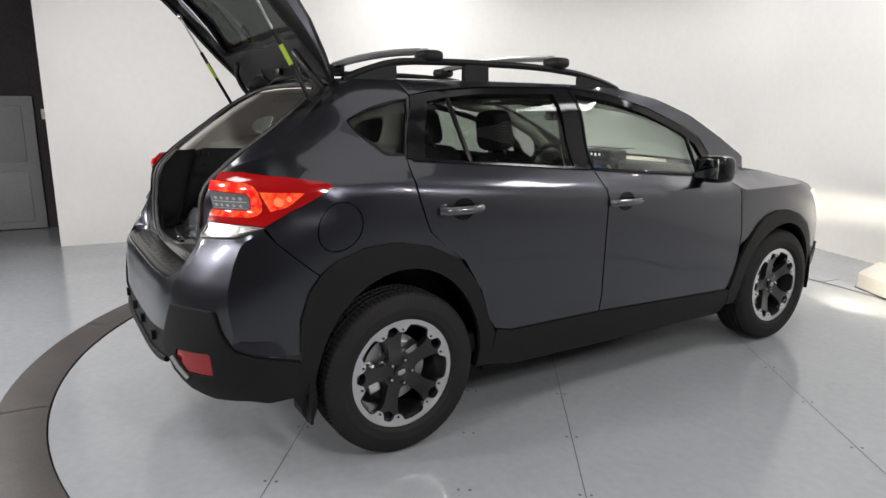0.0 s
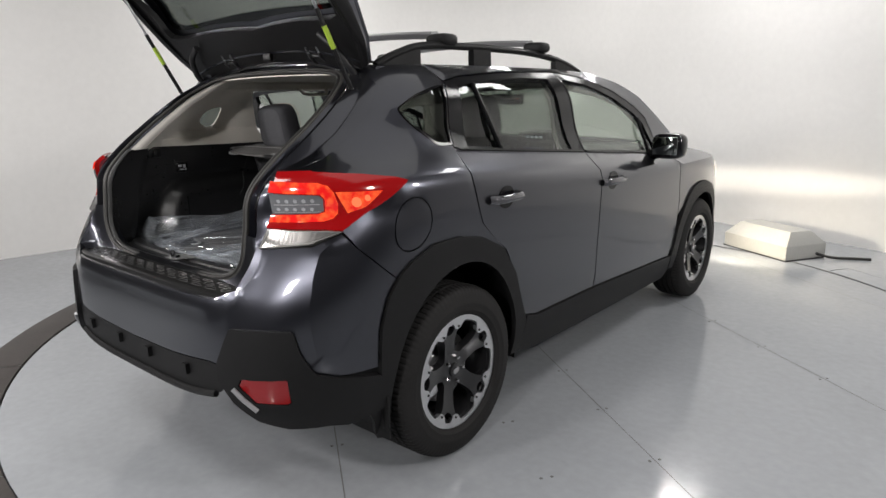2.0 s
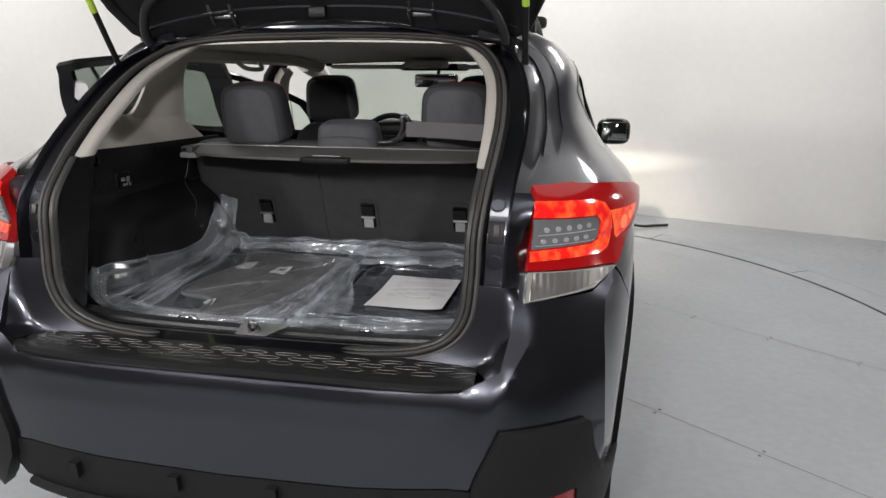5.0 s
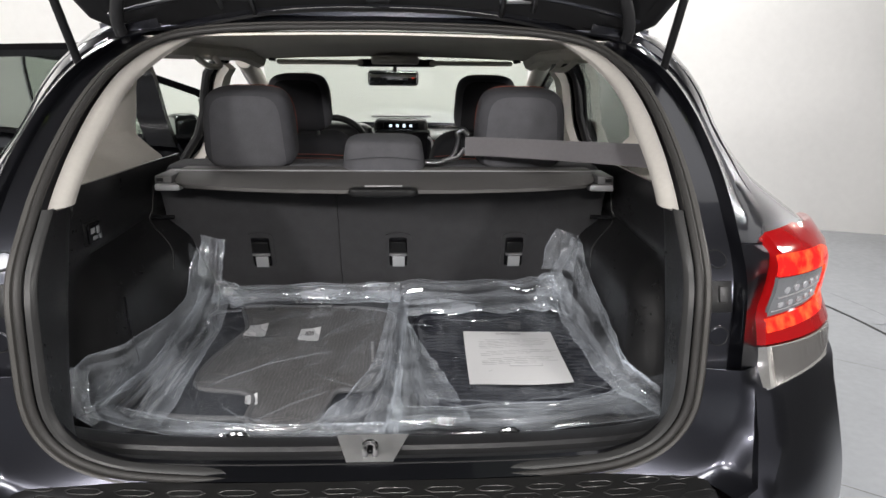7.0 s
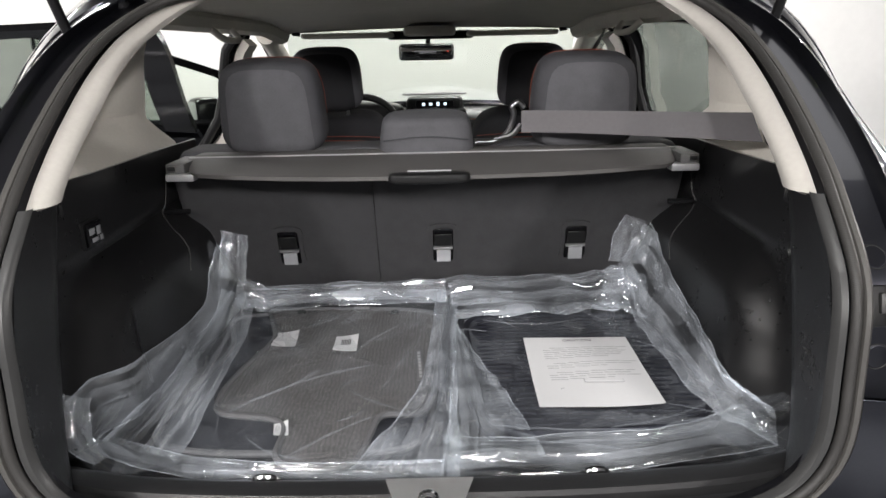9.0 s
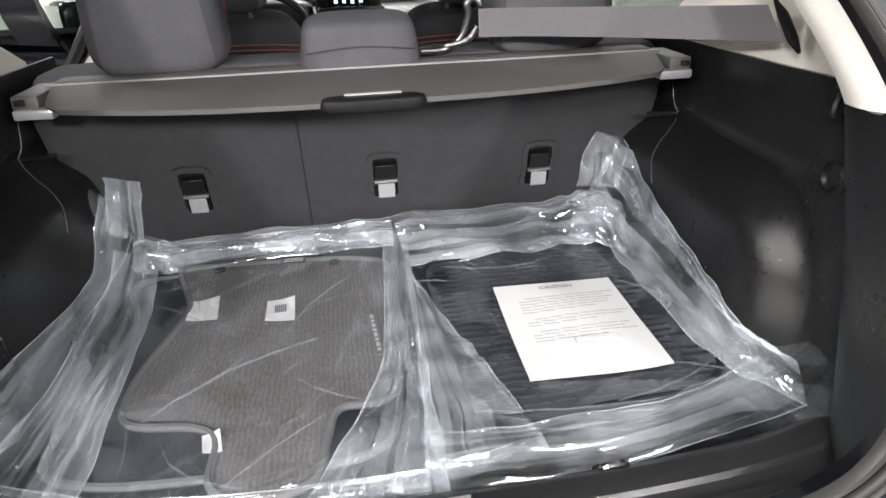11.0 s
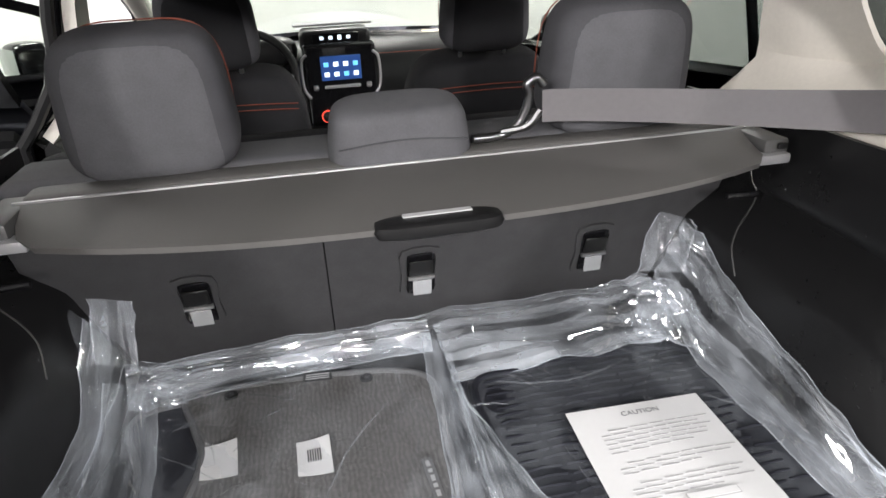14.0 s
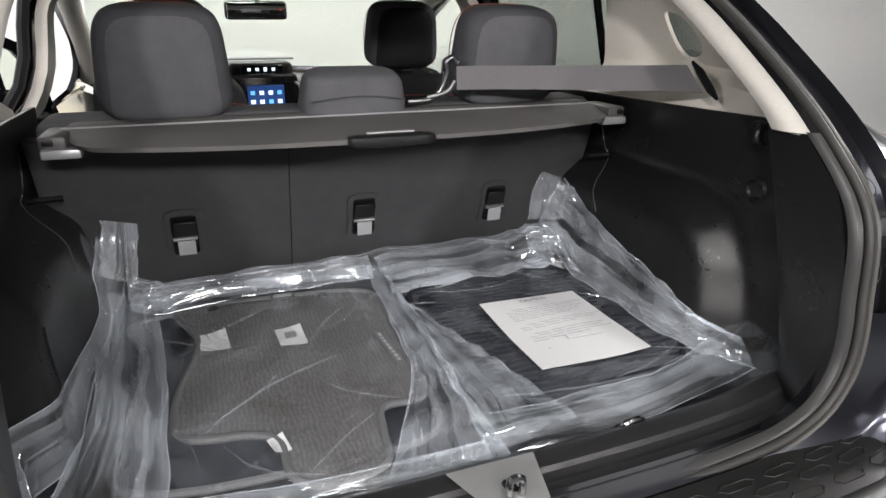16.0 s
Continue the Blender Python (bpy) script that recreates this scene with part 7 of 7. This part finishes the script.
def pinches(lines, seed):
    """Thin pinched folds standing in the film: each a long narrow double strip."""
    rng = np.random.RandomState(int(seed))
    b = bmesh.new()
    xm, xs = sum(l[0] for l in lines) / len(lines), 0.20
    fine = []
    for k in range(9):
        fx, fy, fa, fl = xm + rng.uniform(-xs, xs), rng.uniform(-0.52, 0.05), rng.normal(1.0 if xm < 0 else 2.3, 0.45), rng.uniform(0.03, 0.09)
        if 0.15 < fx < 0.44 and -0.42 < fy < -0.10:
            continue
        fine.append((fx, fy, fx + fl * math.cos(fa), fy + fl * math.sin(fa), 0.0022))
    for x0, y0, x1, y1, w in list(lines) + fine:
        bend = rng.uniform(-0.03, 0.03) * min(1.0, math.hypot(x1 - x0, y1 - y0) / 0.2)
        dx, dy = x1 - x0, y1 - y0
        ln = math.hypot(dx, dy)
        n = max(8, int(ln / 0.012))
        rows = []
        for i in range(n + 1):
            f = i / n
            k = 0.6 * w * (0.25 + 0.75 * math.sin(math.pi * f) ** 0.6) * (0.8 + 0.4 * noise.noise(Vector((f * 5, seed, x0 * 30))))
            c = bend * math.sin(math.pi * f) + 0.003 * noise.noise(Vector((f * 7, x0 * 9, seed)))
            px, py = x0 + dx * f - dy / ln * c, y0 + dy * f + dx / ln * c
            nx, ny = -dy / ln, dx / ln
            rows.append([(px - nx * k, py - ny * k, FZ + 0.0245), (px - nx * k * 0.2, py - ny * k * 0.2, FZ + 0.0265 + k * 0.55), (px + nx * k * 0.5, py + ny * k * 0.5, FZ + 0.0250 + k * 0.35), (px + nx * k, py + ny * k, FZ + 0.0245)])
        join(b, loft(rows))
    return b


def drape(pa, pb, seed, amp=0.010, sag=0.0, ridges=6, cross=10, nu=120, nv=36):
    """A length of film hung between two lines, gathered in long folds that run along it."""
    rng = np.random.RandomState(int(seed * 31) % 99991)
    A, B = arc(pa, 40), arc(pb, 40)
    A = [np.array(v) for v in A]
    B = [np.array(v) for v in B]

    def along(P, f):
        t = f * (len(P) - 1)
        i = min(int(t), len(P) - 2)
        return P[i] + (P[i + 1] - P[i]) * (t - i)
    fold = [((k + 0.5) / ridges + rng.uniform(-0.10, 0.10), rng.uniform(0.012, 0.055), rng.uniform(0.5, 1.5) * rng.choice([1, 1, -1]), rng.uniform(0, 50)) for k in range(ridges)]
    span = np.linalg.norm(A[-1] - A[0]) + 0.02
    wide = sum(np.linalg.norm(p - q) for p, q in zip(A[::8], B[::8])) / len(A[::8]) + 0.01
    # straight sharp creases in many directions leave flat facets between them
    facet = []
    for k in range(cross):
        an = rng.normal(1.57, 0.55) if k % 2 else rng.uniform(0, 3.14)
        per = rng.uniform(0.045, 0.13)
        facet.append((math.cos(an) / per, math.sin(an) / per, rng.rand(), 0.075 * per * rng.uniform(0.4, 1.3)))
    rows = []
    for i in range(nu + 1):
        f = i / nu
        a, b = along(A, f), along(B, f)
        d = along(A, min(1, f + 0.02)) - along(A, max(0, f - 0.02)) + along(B, min(1, f + 0.02)) - along(B, max(0, f - 0.02))
        nn = np.cross(d, b - a)
        nn = nn / (np.linalg.norm(nn) + 1e-9)
        if nn[2] < 0:
            nn = -nn
        e0, e1 = 0.05 * noise.noise(Vector((f * 9, 1.3, seed))), 0.05 * noise.noise(Vector((f * 9, 7.3, seed)))
        row = []
        for j in range(nv + 1):
            g = j / nv
            h = 0.30 * noise.noise(Vector((f * 2, g * 1.6, seed)))
            for c0, w, am, ph in fold:
                c = c0 + 0.13 * noise.noise(Vector((f * 2.6, ph, 0.5)))
                h += am * (0.65 + 0.9 * noise.noise(Vector((f * 4.5, ph, 3.5)))) * math.exp(-abs(g - c) / w)
            kink = 0.0
            for fu, fv, ph, am in facet:
                c = fu * f * span + fv * g * wide + ph + 0.45 * noise.noise(Vector((f * 3, g * 2, ph * 40)))
                kink += am * (abs((c % 1.0) - 0.5) * 2 - 0.5)
            q = a + (b - a) * (g + e0 * (1 - g) ** 3 + e1 * g ** 3) + nn * (amp * h + kink)
            lim = float(cargo_side([q[1]], [q[2]])[0][0]) - 0.006
            row.append((max(-lim, min(lim, q[0])), q[1], max(FZ + 0.006, q[2] - sag * math.sin(math.pi * g))))
        rows.append(row)
    return loft(rows)


def run_along(me, pa, pb, nu=120, nv=36):
    """Lays the film's own length and width, in metres, on its faces."""
    ln = sum((Vector(q) - Vector(p)).length for p, q in zip(pa, pa[1:]))
    wd = sum((Vector(q) - Vector(p)).length for p, q in zip(pa, pb)) / len(pa)
    uv = me.uv_layers.new(name="along")
    for lp in me.loops:
        i, j = divmod(lp.vertex_index, nv + 1)
        uv.data[lp.index].uv = (ln * i / nu, wd * j / nv)


def bag(label, sheet, lines, drapes):
    at = drapes[0][0][0]
    o = thing("plastic_bag", label, "plastic bag", (at[0], at[1], FZ), group="clear mat bags")
    part("film", sheet, M_SHEET, o, angle=70)
    part("pinched_folds", pinches(lines, len(label)), M_CREASE, o, "long pinched creases in clear film", angle=70)
    for i, (pa, pb, amp, sag, rd, cr, film) in enumerate(drapes):
        b = drape(pa, pb, 2.3 * i + len(label), amp * 0.85, sag, rd * 2, cr // 2)
        b.verts.ensure_lookup_table()
        rims = [[b.verts[k * 37 + j].co.copy() for k in range(0, 121, 3)] for j in (0, 36)]
        fd = part("film_drape", b, film, o, "gathered folds of clear film", angle=28)
        for rim in rims:
            part("folded_edge", tube(rim, [0.0003 + 0.0008 * abs(math.sin(0.21 * k + i)) for k in range(len(rim))], 5), M_EDGE, fd)
        run_along(fd.data, pa, pb)
    for c in o.children_recursive:
        c.visible_shadow = False
    return o


bag("clear crumpled plastic bag round grey floor mats", bag_sheet(-0.555, 0.045, -0.575, 0.12, 1.0, True),
    [(-0.30, 0.06, -0.16, -0.06, 0.003), (-0.06, -0.02, -0.19, -0.26, 0.004), (-0.02, -0.10, -0.10, -0.38, 0.003), (-0.12, -0.23, -0.36, -0.40, 0.004), (-0.22, -0.24, -0.33, -0.36, 0.003),
     (-0.42, -0.06, -0.30, -0.16, 0.003), (-0.40, 0.02, -0.33, -0.10, 0.004), (-0.04, 0.04, -0.015, -0.08, 0.004), (-0.18, -0.28, -0.05, -0.40, 0.003), (-0.33, -0.42, -0.20, -0.54, 0.004),
     (-0.10, -0.42, -0.24, -0.55, 0.003), (-0.44, -0.30, -0.36, -0.52, 0.003), (-0.26, -0.14, -0.24, -0.30, 0.0025), (-0.05, 0.07, 0.0, -0.30, 0.003)],
    [  # outer curtain from the raised ear to the open mouth at the front corner
     ([(-0.512, 0.085, 0.985), (-0.530, 0.0, 0.900), (-0.552, -0.14, 0.868), (-0.566, -0.34, 0.892), (-0.574, -0.50, 0.902)], [(-0.470, 0.085, 0.90), (-0.495, 0.0, 0.845), (-0.535, -0.15, 0.815), (-0.553, -0.34, 0.806), (-0.556, -0.48, 0.802)], 0.007, 0.0, 3, 6, M_THIN),
     # the mouth's rolled edge
     ([(-0.576, -0.490, 0.908), (-0.576, -0.520, 0.875), (-0.560, -0.535, 0.835), (-0.530, -0.530, 0.803)], [(-0.558, -0.455, 0.880), (-0.552, -0.480, 0.856), (-0.542, -0.495, 0.826), (-0.520, -0.500, 0.800)], 0.005, 0.0, 2, 4, M_THIN),
     # ear
     ([(-0.520, 0.088, 0.900), (-0.508, 0.092, 0.960), (-0.500, 0.094, 1.012)], [(-0.452, 0.070, 0.880), (-0.445, 0.086, 0.940), (-0.438, 0.092, 0.998)], 0.004, 0.0, 2, 3, M_PINCH),
     # pale inner strip
     ([(-0.512, 0.065, 0.872), (-0.516, -0.05, 0.838), (-0.510, -0.20, 0.826), (-0.508, -0.32, 0.822), (-0.535, -0.48, 0.812)], [(-0.428, 0.065, 0.848), (-0.415, -0.06, 0.826), (-0.405, -0.20, 0.820), (-0.402, -0.33, 0.817), (-0.400, -0.53, 0.806)], 0.007, -0.004, 4, 5, M_FOLD),
     # back band with long bright lines
     ([(-0.46, 0.135, 0.846), (-0.25, 0.152, 0.852), (-0.10, 0.158, 0.848), (0.035, 0.165, 0.852)], [(-0.43, 0.065, 0.813), (-0.24, 0.086, 0.813), (-0.10, 0.094, 0.813), (0.035, 0.098, 0.813)], 0.008, -0.010, 4, 2, M_BAND),
     # knot at the back corner
     ([(-0.475, 0.09, 0.885), (-0.43, 0.10, 0.872), (-0.385, 0.105, 0.845)], [(-0.465, 0.02, 0.842), (-0.42, 0.03, 0.832), (-0.385, 0.045, 0.822)], 0.009, -0.008, 3, 6, M_PINCH),
     # front hem
     ([(-0.545, -0.470, 0.822), (-0.37, -0.525, 0.812), (-0.17, -0.548, 0.812), (0.02, -0.552, 0.814)], [(-0.545, -0.495, 0.800), (-0.38, -0.558, 0.798), (-0.17, -0.578, 0.798), (0.02, -0.582, 0.798)], 0.006, 0.0, 3, 4, M_THIN)])
bag("clear crumpled plastic bag round black floor mats", bag_sheet(0.025, 0.600, -0.56, 0.145, 7.0, False),
    [(0.045, -0.09, 0.100, -0.245, 0.005), (0.100, -0.245, 0.176, -0.52, 0.005), (0.10, -0.455, 0.36, -0.475, 0.003), (0.30, -0.47, 0.54, -0.36, 0.004), (0.33, -0.50, 0.57, -0.45, 0.003), (0.44, 0.02, 0.43, -0.14, 0.003),
     (0.43, -0.14, 0.52, -0.28, 0.004), (0.10, 0.01, 0.38, 0.02, 0.0025), (0.12, -0.02, 0.36, -0.015, 0.0025), (0.09, -0.50, 0.30, -0.53, 0.003), (0.42, -0.40, 0.56, -0.50, 0.003), (0.15, -0.40, 0.17, -0.52, 0.003), (0.46, -0.05, 0.55, -0.32, 0.003)],
    [  # broad raised flap down the side
     ([(0.520, 0.112, 1.002), (0.556, 0.03, 0.970), (0.572, -0.12, 0.922), (0.588, -0.30, 0.882), (0.590, -0.42, 0.846)], [(0.450, 0.088, 0.900), (0.456, -0.07, 0.832), (0.466, -0.25, 0.818), (0.488, -0.41, 0.812), (0.553, -0.52, 0.806)], 0.009, 0.0, 3, 8, M_PINCH),
     # pointed ear
     ([(0.440, 0.112, 0.905), (0.450, 0.118, 0.970), (0.478, 0.122, 1.022)], [(0.545, 0.085, 0.905), (0.548, 0.095, 0.965), (0.535, 0.105, 1.004)], 0.006, 0.0, 2, 6, M_THIN),
     # back band
     ([(0.035, 0.165, 0.854), (0.25, 0.168, 0.856), (0.40, 0.165, 0.860), (0.48, 0.150, 0.880)], [(0.05, 0.000, 0.815), (0.26, 0.006, 0.815), (0.40, 0.010, 0.816), (0.47, 0.010, 0.820)], 0.008, -0.012, 5, 2, M_BAND),
     # knot
     ([(0.43, 0.10, 0.892), (0.47, 0.08, 0.902), (0.52, 0.04, 0.890)], [(0.40, 0.04, 0.826), (0.44, 0.00, 0.826), (0.49, -0.05, 0.826)], 0.009, -0.010, 3, 6, M_PINCH),
     # fan between the mats
     ([(0.012, 0.09, 0.846), (0.0, -0.10, 0.832), (-0.022, -0.34, 0.826), (-0.125, -0.575, 0.810)], [(0.062, 0.07, 0.826), (0.052, -0.12, 0.818), (0.048, -0.34, 0.816), (0.045, -0.590, 0.806)], 0.008, -0.006, 4, 6, M_FOLD),
     # layered wedge beside the fan
     ([(0.050, 0.02, 0.822), (0.045, -0.15, 0.819), (0.035, -0.35, 0.816), (0.020, -0.56, 0.808)], [(0.060, -0.07, 0.820), (0.100, -0.245, 0.819), (0.142, -0.365, 0.816), (0.178, -0.540, 0.807)], 0.004, 0.0, 2, 4, M_THIN),
     # front hem and the folds before the paper
     ([(0.02, -0.490, 0.818), (0.18, -0.495, 0.817), (0.36, -0.485, 0.816), (0.54, -0.420, 0.818)], [(0.02, -0.585, 0.799), (0.18, -0.580, 0.800), (0.36, -0.560, 0.800), (0.555, -0.515, 0.800)], 0.005, -0.004, 3, 4, M_THIN)])
